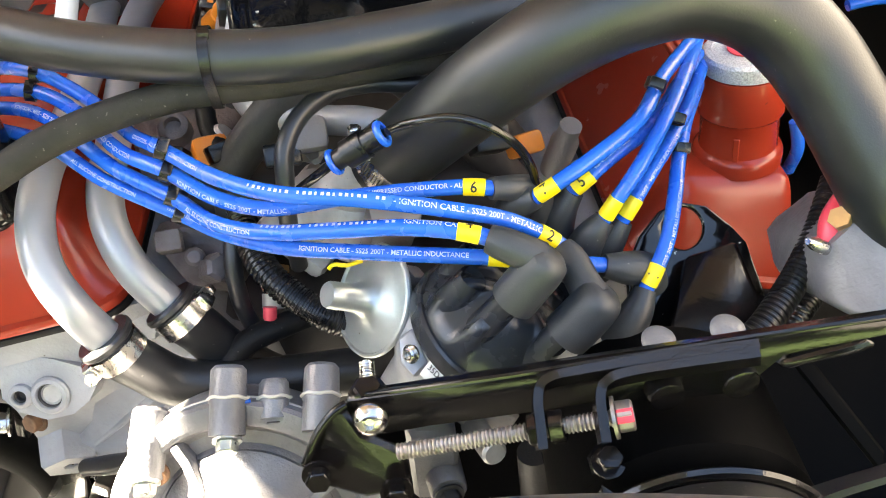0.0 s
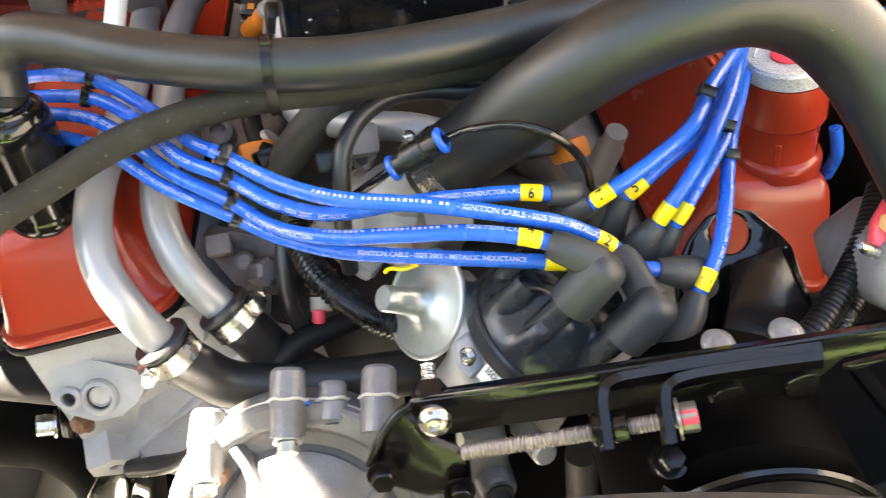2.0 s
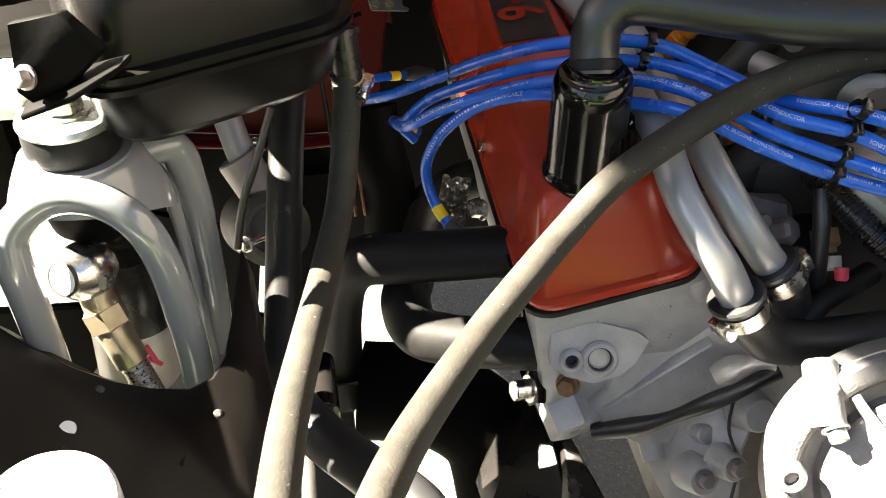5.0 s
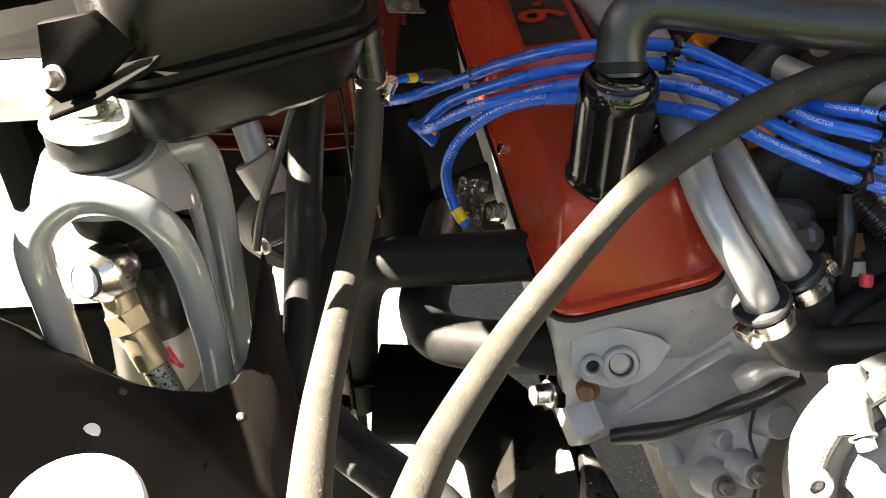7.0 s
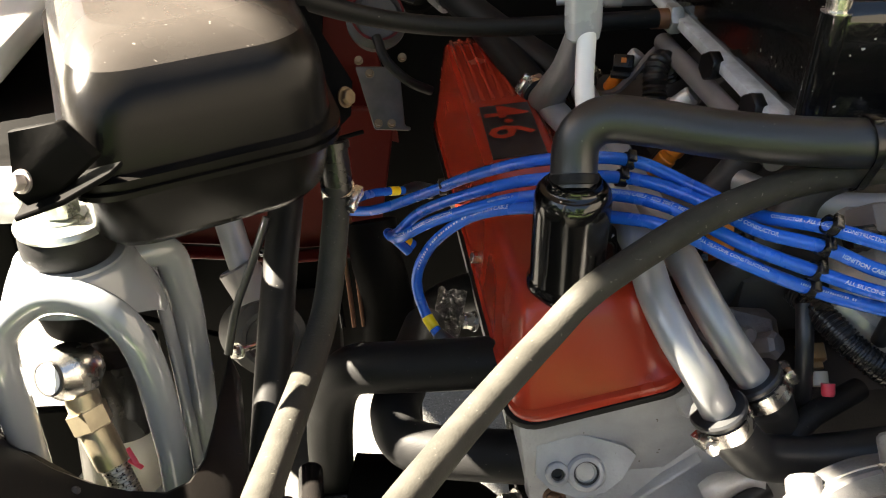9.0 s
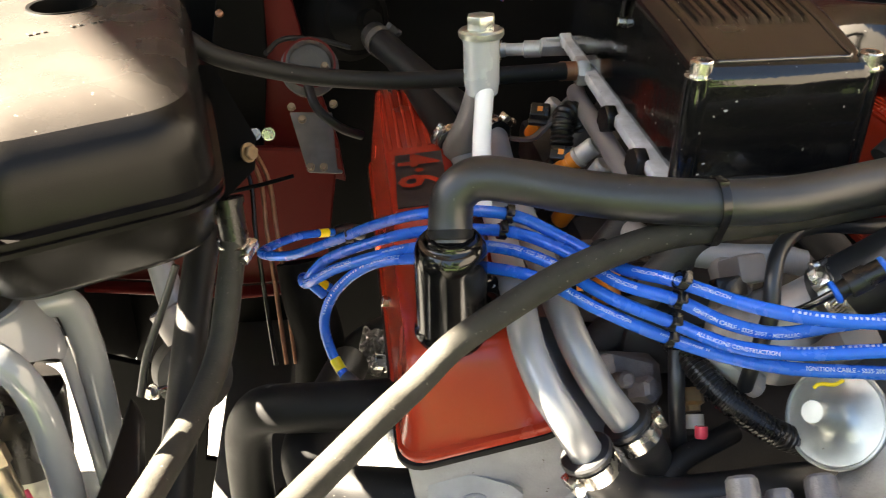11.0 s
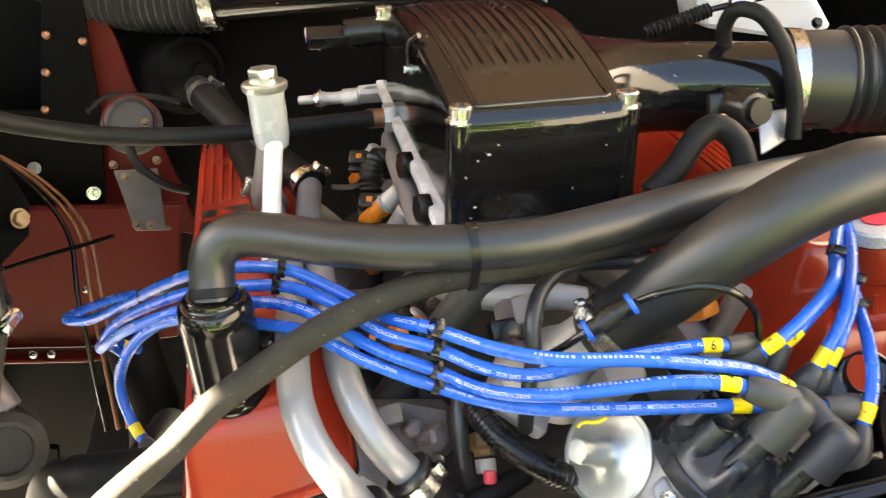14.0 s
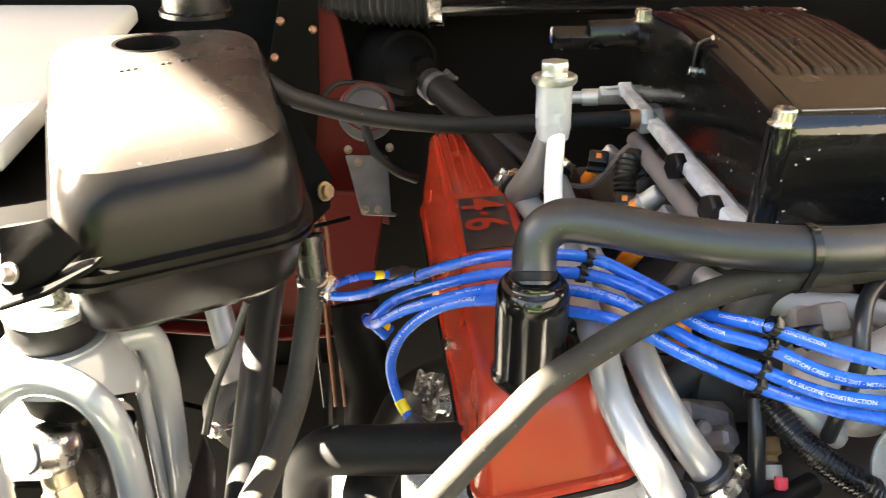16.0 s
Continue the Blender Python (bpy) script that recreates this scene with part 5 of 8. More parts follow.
H1P = Path([c_top + Vector((0, 0, -0.002)), (-0.2283, 0.4613, 1.1091), (-0.2257, 0.4664, 1.1241), (-0.2131, 0.4677, 1.1347), (-0.1853, 0.4592, 1.1359), (-0.1559, 0.4465, 1.1344), (-0.1174, 0.4323, 1.1342), (-0.0740, 0.4188, 1.1362), (-0.0323, 0.4178, 1.1363), (0.0200, 0.4258, 1.1390), (0.0671, 0.4339, 1.1426), (0.1235, 0.4489, 1.1446), (0.1960, 0.4695, 1.1408)])
tube("hose", H1P, 0.0142, RUBBER, h1, seg=28)
lathe("end_lip", [(0.0141, 0.000), (0.0152, 0.0005), (0.0155, 0.003), (0.0150, 0.006), (0.0141, 0.0065)], along(H1P.way(0.004), H1P.at(0.002)), RUBBER_DULL, h1, "thick moulded hose end", seg=32)
h2 = thing("vent_hose", (-0.3, 0.35, 1.05), "black rubber vent hose, sunlit where it leaves the shade", "hose")
H2P = Path([(0.1309, 0.4579, 1.1214), (0.0730, 0.4438, 1.1205), (0.0236, 0.4340, 1.1195), (-0.0338, 0.4268, 1.1166), (-0.0748, 0.4219, 1.1164), (-0.0980, 0.4272, 1.1100), (-0.1274, 0.4229, 1.1046), (-0.1638, 0.4152, 1.0943), (-0.1991, 0.4080, 1.0769), (-0.2355, 0.3919, 1.0622), (-0.2579, 0.3783, 1.0479), (-0.2825, 0.3526, 1.0443), (-0.3085, 0.3256, 1.0388), (-0.3269, 0.3020, 1.0388), (-0.3493, 0.2671, 1.0451), (-0.3647, 0.2389, 1.0526), (-0.3769, 0.2084, 1.0642), (-0.3894, 0.1732, 1.0748)])
tube("hose", H2P, 0.0088, RUBBER_DUSTY, h2)

tcv = thing("timing_cover", (-0.1277, 0.3807, 0.8214), "grey cast timing cover with a gasket joint", "timing cover")
plate("casting", [(-0.1478, 0.4013, 0.8187), (-0.1323, 0.4082, 0.8530), (-0.1059, 0.3969, 0.8678), (-0.0976, 0.3827, 0.8524), (-0.1075, 0.3715, 0.8297), (-0.1151, 0.3463, 0.7984), (-0.1606, 0.3646, 0.7807), (-0.1584, 0.3863, 0.7991)], (0, 0.04, -0.01), HEADGREY, tcv, bevel=0.004)
tube("joint", [(-0.1164, 0.3925, 0.8685), (-0.1216, 0.3790, 0.8485), (-0.1168, 0.3639, 0.8284), (-0.1248, 0.3454, 0.8018)], 0.0012, GRIME_SHADE, tcv, seg=8)
for c, r in (((-0.1020, 0.3781, 0.8618), 0.013), ((-0.1217, 0.3583, 0.8302), 0.010), ((-0.1395, 0.3630, 0.8139), 0.012), ((-0.1307, 0.3892, 0.8308), 0.008)):
    lathe("bolt_boss", [(r * 1.3, -0.02), (r, 0.0), (r - 0.0015, 0.0015), (0, 0.0015)], along((0.1, -0.8, 0.5), c), HEADGREY, tcv, seg=24)
bolt("bolt", (-0.1226, 0.3565, 0.8342), (0.1, -0.8, 0.5), ALLOY_DULL, tcv, flats=0.010, h=0.006)
bolt("bolt", (-0.1406, 0.3613, 0.8179), (0.1, -0.8, 0.5), ALLOY_DULL, tcv, flats=0.010, h=0.006)
tie = thing("cable_tie", (-0.0743, 0.4182, 1.1308), "black plastic cable tie round both hoses", "cable tie")
tc1, tc2 = H1P.at(H1P.near((-0.0731, 0.4229, 1.1376))), H2P.at(H2P.near((-0.0741, 0.4218, 1.1164)))
t_ax = Vector((1, 0.02, 0.02)).normalized()
tu = (tc1 - tc2).normalized()
tv = t_ax.cross(tu)
hull = [tc1 + tu * math.sin(a) * 0.0151 + tv * math.cos(a) * 0.0151 for a in np.linspace(-0.25, math.pi + 0.25, 18)]
hull += [tc2 + tu * math.sin(a) * 0.0098 + tv * math.cos(a) * 0.0098 for a in np.linspace(math.pi + 0.25, 2 * math.pi - 0.25, 14)]
cen = tc1.lerp(tc2, 0.5)
sv, sf = [], []
for p in hull:
    o = (p - cen).normalized() * 0.0011
    sv += [p - t_ax * 0.0027, p + o - t_ax * 0.0027, p + o + t_ax * 0.0027, p + t_ax * 0.0027]
nh = len(hull)
for i in range(nh):
    j = (i + 1) % nh
    for k in range(4):
        q = (k + 1) % 4
        sf.append((4 * i + k, 4 * j + k, 4 * j + q, 4 * i + q))
raw("strap", sv, sf, PLASTIC, tie, sharp=40)
box("tie_head", (0.006, 0.005, 0.005), pose(*(-0.0735, 0.4151, 1.1504)), PLASTIC, tie, bevel=0.0008)

# radiator top hose and thermostat housing
th = thing("thermostat_housing", (-0.0154, 0.4421, 1.0158), "cast aluminium thermostat housing", "housing")
t_end = Vector((0.0162, 0.4156, 1.0664))
t_way = (Vector((0.0503, 0.3986, 1.1054)) - t_end).normalized()
lathe("elbow", [(0.027, -0.075), (0.027, -0.06), (0.0205, -0.05), (0.0195, 0.0), (0.0195, 0.01), (0, 0.01)], along(t_way, t_end), ALLOY, th)
box("flange", (0.075, 0.05, 0.014), along(t_way + Vector((0, 0, 0.4)), t_end - t_way * 0.075), ALLOY, th, bevel=0.006)
box("lug", (0.03, 0.02, 0.05), along((0.1, -0.5, 0.8), (0.0142, 0.3924, 1.0387)), ALLOY_DULL, th, bevel=0.006)
hs = thing("radiator_hose", (0.1, 0.35, 1.15), "large black rubber radiator top hose arching over the engine", "hose")
tube("hose", [t_end - t_way * 0.006, (0.0468, 0.3947, 1.1080), (0.0739, 0.3847, 1.1372), (0.1022, 0.3794, 1.1596), (0.1303, 0.3773, 1.1734), (0.1617, 0.3763, 1.1795), (0.1924, 0.3728, 1.1717), (0.2172, 0.3634, 1.1531), (0.2343, 0.3482, 1.1312), (0.2479, 0.3305, 1.1090), (0.2645, 0.3103, 1.0811), (0.2838, 0.2924, 1.0500)], 0.0222, RUBBER, hs, seg=36)
clamp_ring(hs, t_end + t_way * 0.004, t_way, 0.0228, STEEL, 0.013, (-0.55, -0.3, 0.75), slotted=True)
lathe("dome", [(0.034, -0.03), (0.032, -0.012), (0.027, 0.0), (0.018, 0.008), (0.008, 0.011), (0, 0.0115)], along((-0.25, -0.6, 0.75), (-0.0101, 0.4214, 1.0386)), ALLOY, th, seg=40)
dz = thing("breather_hose", (-0.0339, 0.3952, 1.0978), "thin black rubber hose looping beside the top hose", "hose")
tube("hose", [(0.0554, 0.4404, 1.1011), (0.0357, 0.4377, 1.1031), (0.0103, 0.4366, 1.1060), (-0.0119, 0.4292, 1.1067), (-0.0291, 0.4147, 1.1029), (-0.0390, 0.3981, 1.0927), (-0.0409, 0.3888, 1.0737), (-0.0421, 0.3910, 1.0450), (-0.0404, 0.3992, 1.0083)], 0.0052, RUBBER, dz)

# push-fit reducer with its thin vacuum line
rd = thing("push_fit_connector", (-0.0008, 0.3765, 1.1034), "black push-fit hose connector with blue collars", "connector")
ra, rb = Vector((-0.0130, 0.3740, 1.0973)), Vector((0.0118, 0.3720, 1.1137))
rw = (rb - ra).normalized()
tube("body", Path([ra, rb], 0.002), 0.0055, PLASTIC, rd, radius=lambda s: 0.0054 if s < 0.013 else 0.0066)
for c in (ra, rb):
    lathe("collar", [(0.0066, -0.0016), (0.0072, -0.0008), (0.0072, 0.0008), (0.0064, 0.0016), (0.004, 0.0016), (0.004, -0.0016)], along(rw, c), BLUE, rd, "blue release collar", seg=24)
lathe("centre_collar", [(0.0078, -0.006), (0.0078, 0.006)], along(rw, ra.lerp(rb, 0.46)), PLASTIC, rd, seg=24)
tube("vacuum_line", [rb, (0.0252, 0.3635, 1.1242), (0.0449, 0.3561, 1.1305), (0.0603, 0.3502, 1.1287), (0.0760, 0.3507, 1.1158), (0.0857, 0.3554, 1.0979), (0.0900, 0.3588, 1.0791)], 0.0023, GLOSS, rd, "thin black nylon line", seg=12)
tube("vacuum_line", [ra, (-0.0232, 0.3780, 1.0866), (-0.0335, 0.3870, 1.0725)], 0.0026, GLOSS, rd, "thin black nylon line", seg=12)

# silver heater pipes and their hoses
for pts, lab in (([(-0.1915, 0.6960, 1.0530), (-0.1870, 0.6450, 1.0560), (-0.1815, 0.5945, 1.0585), (-0.1803, 0.5412, 1.0586), (-0.1827, 0.4920, 1.0542), (-0.1845, 0.4468, 1.0560), (-0.1845, 0.4106, 1.0443), (-0.1775, 0.3859, 1.0300), (-0.1651, 0.3731, 1.0119), (-0.1504, 0.3699, 0.9851)], "a"),
                 ([(-0.1540, 0.7100, 1.0555), (-0.1590, 0.6550, 1.0580), (-0.1601, 0.6037, 1.0570), (-0.1575, 0.5451, 1.0502), (-0.1544, 0.4888, 1.0449), (-0.1532, 0.4466, 1.0414), (-0.1479, 0.4193, 1.0300), (-0.1359, 0.4019, 1.0110), (-0.1165, 0.3939, 0.9854)], "b")):
    hp = thing("heater_pipe", pts[-1], "silver painted steel heater pipe with a clamped black hose", "pipe", group="heater pipes")
    tube("pipe", pts, 0.0108, SILVER, hp, seg=28)
    end = Vector(pts[-1])
    way = (end - Vector(pts[-2])).normalized()
    if lab == "a":
        tube("hose", [end - way * 0.004, end + way * 0.010, (-0.1373, 0.3700, 0.9653), (-0.1210, 0.3708, 0.9482), (-0.0923, 0.3729, 0.9391), (-0.0512, 0.3759, 0.9357), (-0.0087, 0.3793, 0.9345), (0.0279, 0.3877, 0.9261)], 0.0150, RUBBER, hp, "black rubber hose", seg=28)
    else:
        tube("hose", [end - way * 0.004, end + way * 0.010, (-0.1061, 0.3935, 0.9693), (-0.0933, 0.3970, 0.9441), (-0.0725, 0.4024, 0.9144), (-0.0412, 0.4049, 0.8904)], 0.0150, RUBBER, hp, "black rubber hose", seg=28)
    lathe("hose_lip", [(0.0112, -0.0025), (0.0165, -0.0025), (0.0176, -0.001), (0.0176, 0.0015), (0.0160, 0.003), (0.0112, 0.003)], along(way, end - way * 0.004), RUBBER, hp, seg=32)
    clamp_ring(hp, end + way * 0.006, way, 0.0154, STEEL, 0.011, (-0.9, -0.3, 0.1) if lab == "a" else (0.8, 0.1, 0.6))

# conduits and cables low in the valley
def ribbed(name, pts, r, label, pitch=0.0031):
    ob = tube(name, Path(pts, 0.00055), r, PLASTIC, seg=18, radius=lambda s: r * (1 + 0.055 * (1 if math.sin(s * 2 * math.pi / pitch) > 0 else -1)))
    return tagged(ob, label, "conduit", group="ribbed conduits")


ribbed("ribbed_conduit", [(-0.0764, 0.4451, 1.0188), (-0.0699, 0.4163, 1.0167), (-0.0585, 0.3943, 1.0078), (-0.0412, 0.3800, 0.9978), (-0.0224, 0.3715, 0.9888), (0.0003, 0.3743, 0.9764)], 0.0086, "black ribbed cable conduit curving under the leads")
ribbed("ribbed_conduit", [(0.2527, 0.3573, 1.0760), (0.2401, 0.3387, 1.0647), (0.2262, 0.3214, 1.0533), (0.2092, 0.3042, 1.0430), (0.1920, 0.2900, 1.0347), (0.1741, 0.2828, 1.0239)], 0.0074, "black ribbed cable conduit beside the rocker cover")
ribbed("ribbed_conduit", [(0.2659, 0.3491, 1.0214), (0.2469, 0.3335, 1.0159), (0.2282, 0.3162, 1.0085), (0.2176, 0.3054, 0.9942)], 0.0065, "black ribbed cable conduit behind the bracket")
cb = tube("cable", [(-0.0785, 0.4267, 1.0201), (-0.0810, 0.4137, 1.0043), (-0.0798, 0.4054, 0.9791), (-0.0736, 0.4053, 0.9488)], 0.0056, RUBBER)
tagged(cb, "black rubber cable dropping into the valley", "cable")
cb = tube("cable", [(-0.0904, 0.3852, 0.9460), (-0.0772, 0.3917, 0.9555), (-0.0589, 0.3988, 0.9587), (-0.0348, 0.4098, 0.9593)], 0.0080, RUBBER_DULL)
tagged(cb, "black sleeved cable across the valley", "cable")
sw = thing("temperature_sensor", (-0.0634, 0.4147, 0.9612), "brass temperature sender with a red and cream plug", "sensor")
lathe("brass_nut", [(0.0105, -0.016), (0.0105, -0.006), (0.007, -0.004), (0.007, 0.0)], along((-0.0182, -0.6018, -0.5000), (-0.0614, 0.4229, 0.9682)), BRASS, sw, seg=6)
lathe("cream_collar", [(0.0072, 0), (0.0072, 0.009), (0.006, 0.010), (0, 0.010)], along((-0.0424, -0.5487, -0.6000), (-0.0613, 0.4203, 0.9682)), PALE, sw)
lathe("red_plug", [(0.0044, -0.002), (0.0044, 0.005), (0.0034, 0.0065), (0, 0.0065)], along((-0.0765, -0.4945, -0.7000), (-0.0625, 0.4027, 0.9706)), PINKRED, sw)

# distributor
ds = thing("distributor", (0.0534, 0.3378, 0.9794), "black distributor cap on an aluminium body", "distributor")
D_AX = Vector((0.53, -0.12, 0.84)).normalized()
D_AT = Vector((0.0592, 0.3322, 1.0108))
dm = along(D_AX, D_AT, (0, 1, 0.4))
lathe("cap_collar", [(0.0405, -0.007), (0.0425, -0.006), (0.0432, -0.003), (0.0432, 0.003), (0.0420, 0.0045), (0.0405, 0.0045)], dm, CAPPLASTIC, ds, "black cap collar", seg=64)
lathe("body", [(0.022, -0.075), (0.026, -0.05), (0.034, -0.036), (0.0385, -0.028), (0.0385, -0.007), (0, -0.007)], dm, HEADGREY, ds, "cast aluminium distributor body", seg=56)
inv = dm.inverted()
q1, q2 = inv @ Vector((0.0782, 0.3048, 1.0712)), inv @ Vector((0.1048, 0.2971, 1.0524))
PH = [math.atan2(q1.y, q1.x), math.atan2(q2.y, q2.x)]
gap = (PH[1] - PH[0]) % (2 * math.pi)
PH += [PH[1] + (2 * math.pi - gap) * k / 7 for k in range(1, 7)] if gap < math.pi else [PH[0] + gap * k / 7 for k in range(1, 7)]
CAP_H = [0.0, 0.006, 0.012, 0.018, 0.023, 0.027, 0.0295, 0.0315, 0.0325, 0.0330]
CAP_R = [0.0405, 0.0402, 0.0396, 0.0388, 0.0378, 0.0360, 0.0330, 0.0280, 0.0180, 0.0]
CAP_W = [0.0, 0.0, 0.10, 0.19, 0.26, 0.30, 0.31, 0.28, 0.17, 0.0]
cv, cf = [], []
SEG = 128
for h, r, w in zip(CAP_H, CAP_R, CAP_W):
    for j in range(SEG):
        a = 2 * math.pi * j / SEG
        lobe = max(1 / (1 + (math.remainder(a - p, 2 * math.pi) / 0.14) ** 8) for p in PH)
        q = max(r, 0.0004) * (1 - w * (1 - lobe))
        cv.append(dm @ Vector((q * math.cos(a), q * math.sin(a), h + 0.0035)))
for i in range(len(CAP_H) - 1):
    for j in range(SEG):
        k = (j + 1) % SEG
        cf.append((i * SEG + j, i * SEG + k, (i + 1) * SEG + k, (i + 1) * SEG + j))
cf.append(tuple(range((len(CAP_H) - 1) * SEG, len(CAP_H) * SEG)))
raw("cap_dome", cv, cf, CAPPLASTIC, ds, "black moulded distributor cap", sharp=55)
for k, a in enumerate(PH):
    rad = (0.0270, 0.0315)[k] if k < 2 else 0.0310
    top = 0.046 if k < 2 else 0.024
    base = dm @ Vector((rad * math.cos(a), rad * math.sin(a), 0.008))
    lathe("tower", [(0.0092, -0.004), (0.0086, 0.010), (0.0078, 0.028), (0.0074, top), (0.006, top), (0.006, top - 0.002), (0, top - 0.002)], along(D_AX, base), CAPPLASTIC, ds, seg=24)
lathe("centre_tower", [(0.012, 0.02), (0.0105, 0.040), (0.009, 0.054), (0, 0.054)], dm, CAPPLASTIC, ds, seg=20)
plate("clip_plate", [(0.0122, 0.3213, 1.0196), (0.0201, 0.3224, 1.0251), (0.0280, 0.3077, 1.0150), (0.0193, 0.3034, 1.0071), (0.0124, 0.3113, 1.0109)], (0.004, 0.006, -0.004), SILVER, ds, "bare metal clip plate")
socket_bolt("screw", (0.0193, 0.3117, 1.0177), (-0.6754, -0.6276, 0.4000), STEEL, ds, r=0.0038, h=0.004)
label_m = along((-0.5207, -0.5949, 0.6200), (0.0290, 0.3004, 1.0126), (0.5194, 0.1421, 0.8000))
box("label", (0.012, 0.010, 0.0006), label_m, WHITEPAINT, ds, "small white data label", bevel=0.0003)
v, f = text_data("35D", 0.0045)
raw("label_print", [label_m @ Vector((x - 0.0045, y + 0.0005, 0.0007)) for x, y, z in v], f, INK, ds, smooth=False)
# vacuum advance unit
va = thing("vacuum_advance", (-0.0003, 0.3576, 1.0110), "zinc plated vacuum advance capsule", "vacuum unit")
v_ax = Vector((-0.77, -0.33, 0.51)).normalized()
vm = along(v_ax, (-0.0011, 0.3597, 1.0135), (0, 0, 1))
lathe("capsule", [(0.022, -0.014), (0.0300, -0.006), (0.0325, -0.0045), (0.0328, -0.0030), (0.0322, -0.0018), (0.0308, -0.0014), (0.0298, -0.0026), (0.0265, -0.0024), (0.0200, -0.0012), (0.0150, 0.0008), (0.0115, 0.0032), (0.0095, 0.0060), (0.0083, 0.0105), (0.0078, 0.0160), (0.0076, 0.0265), (0.0068, 0.0280), (0, 0.0282)], vm, CAPSULE, va, seg=48)
box("link_arm", (0.014, 0.05, 0.012), along(v_ax, Vector((0.0109, 0.3636, 1.0041)) - v_ax * 0.006), ALLOY_DULL, va, bevel=0.003)
tube("cable_tie_tail", [(-0.0031, 0.3586, 1.0430), (-0.0116, 0.3542, 1.0444), (-0.0183, 0.3576, 1.0429), (-0.0209, 0.3579, 1.0398)], 0.0012, YELLOW, va, "yellow cable tie tail", seg=8)

# ---- ignition leads ----
FACING = Vector((0.0, -0.72, 0.69))


def wrap_text(parent, path, body, s0, size, r, mat, name="lettering", tilt=0.0, flip=False, facing=None):
    """Letters laid on a cable from the length s0 on."""
    v, f = text_data(body, size)
    side = facing or FACING
    out = []
    for x, y, z in v:
        s = s0 - x if flip else s0 + x
        c, t = path.at(s), path.way(s)
        if flip:
            t = -t
        n = (side - t * side.dot(t)).normalized()
        u = n.cross(t)
        a = (y - size * 0.35) / r + tilt
        out.append(c + (n * math.cos(a) + u * math.sin(a)) * (r + 0.00018))
    return raw(name, out, f, mat, parent, smooth=False)


def mark_bar(parent, path, s0, length, h, r, mat, tilt=0.0, name="mark"):
    """A plain printed bar on a cable."""
    out, faces, n = [], [], 2
    for i in range(n + 1):
        s = s0 + length * i / n
        c, t = path.at(s), path.way(s)
        nn = (FACING - t * FACING.dot(t)).normalized()
        u = nn.cross(t)
        for y in (-h / 2, h / 2):
            a = y / r + tilt
            out.append(c + (nn * math.cos(a) + u * math.sin(a)) * (r + 0.0002))
    for i in range(n):
        faces.append((2 * i, 2 * i + 2, 2 * i + 3, 2 * i + 1))
    return raw(name, out, faces, mat, parent)


R_LEAD = 0.0041


def lead(pts, label, tags=(), prints=(), bars=(), boots=(), clips=()):
    """tags: (length from the end, number); boots: (points, radii)."""
    t = thing("ignition_lead", pts[len(pts) // 2], label, "ignition lead", group="ignition leads")
    path = Path(pts, 0.0025)
    tube("cable", path, R_LEAD, BLUE, t, seg=18)
    for s, num, tilt in tags:
        s = s if s >= 0 else path.length + s
        tp = Path([path.at(s - 0.0055), path.at(s), path.at(s + 0.0055)], 0.002)
        sleeve = tube("number_sleeve", tp, R_LEAD + 0.0004, YELLOW, t, "yellow number sleeve", seg=18)
        if num:
            side = Vector((0, -0.6, 0.8))
            v, f = text_data(num, 0.0072)
            c, w = path.at(s), path.way(s)
            n = (side - w * side.dot(w)).normalized()
            u = n.cross(w)
            out = []
            for x, y, z in v:
                x, y = x - 0.0021, y - 0.0026
                a = y / R_LEAD + tilt
                out.append(c + w * x + (n * math.cos(a) + u * math.sin(a)) * (R_LEAD + 0.0007))
            raw("numeral", out, f, INK, sleeve, smooth=False)
    for body, start, size, tilt in prints:
        wrap_text(t, path, body, path.near(start), size, R_LEAD, PRINT, tilt=tilt)
    for start, stop, h, tilt in bars:
        s0 = path.near(start)
        ln = path.near(stop) - s0
        for i in range(24):
            if i not in (8, 21):
                mark_bar(t, path, s0 + ln * i / 24, ln / 24 * (0.55 if i % 3 else 0.35), h * 0.62, R_LEAD, PRINT, tilt, "printed_mark")
    for bp, radii in boots:
        p = Path(bp, 0.0015)
        rs = np.linspace(0, p.length, len(radii))
        tube("boot", p, 0.01, BOOT, t, "grey-black rubber boot", seg=24, radius=lambda s, rs=rs, radii=radii: float(np.interp(s, rs, radii)))
    return t, path


def lead_clip(at, way):
    c = thing("lead_clip", at, "small black plastic lead separator clip", "clip", group="lead clips")
    m = along(way, at, (0, -0.5, 0.85))
    lathe("clip_ring", [(0.0043, -0.0028), (0.0056, -0.0028), (0.0056, 0.0028), (0.0043, 0.0028)], m, PLASTIC, c, seg=20)
    box("clip_tab", (0.008, 0.003, 0.0052), m @ Matrix.Translation((0, 0.006, 0)), PLASTIC, c, bevel=0.0006)


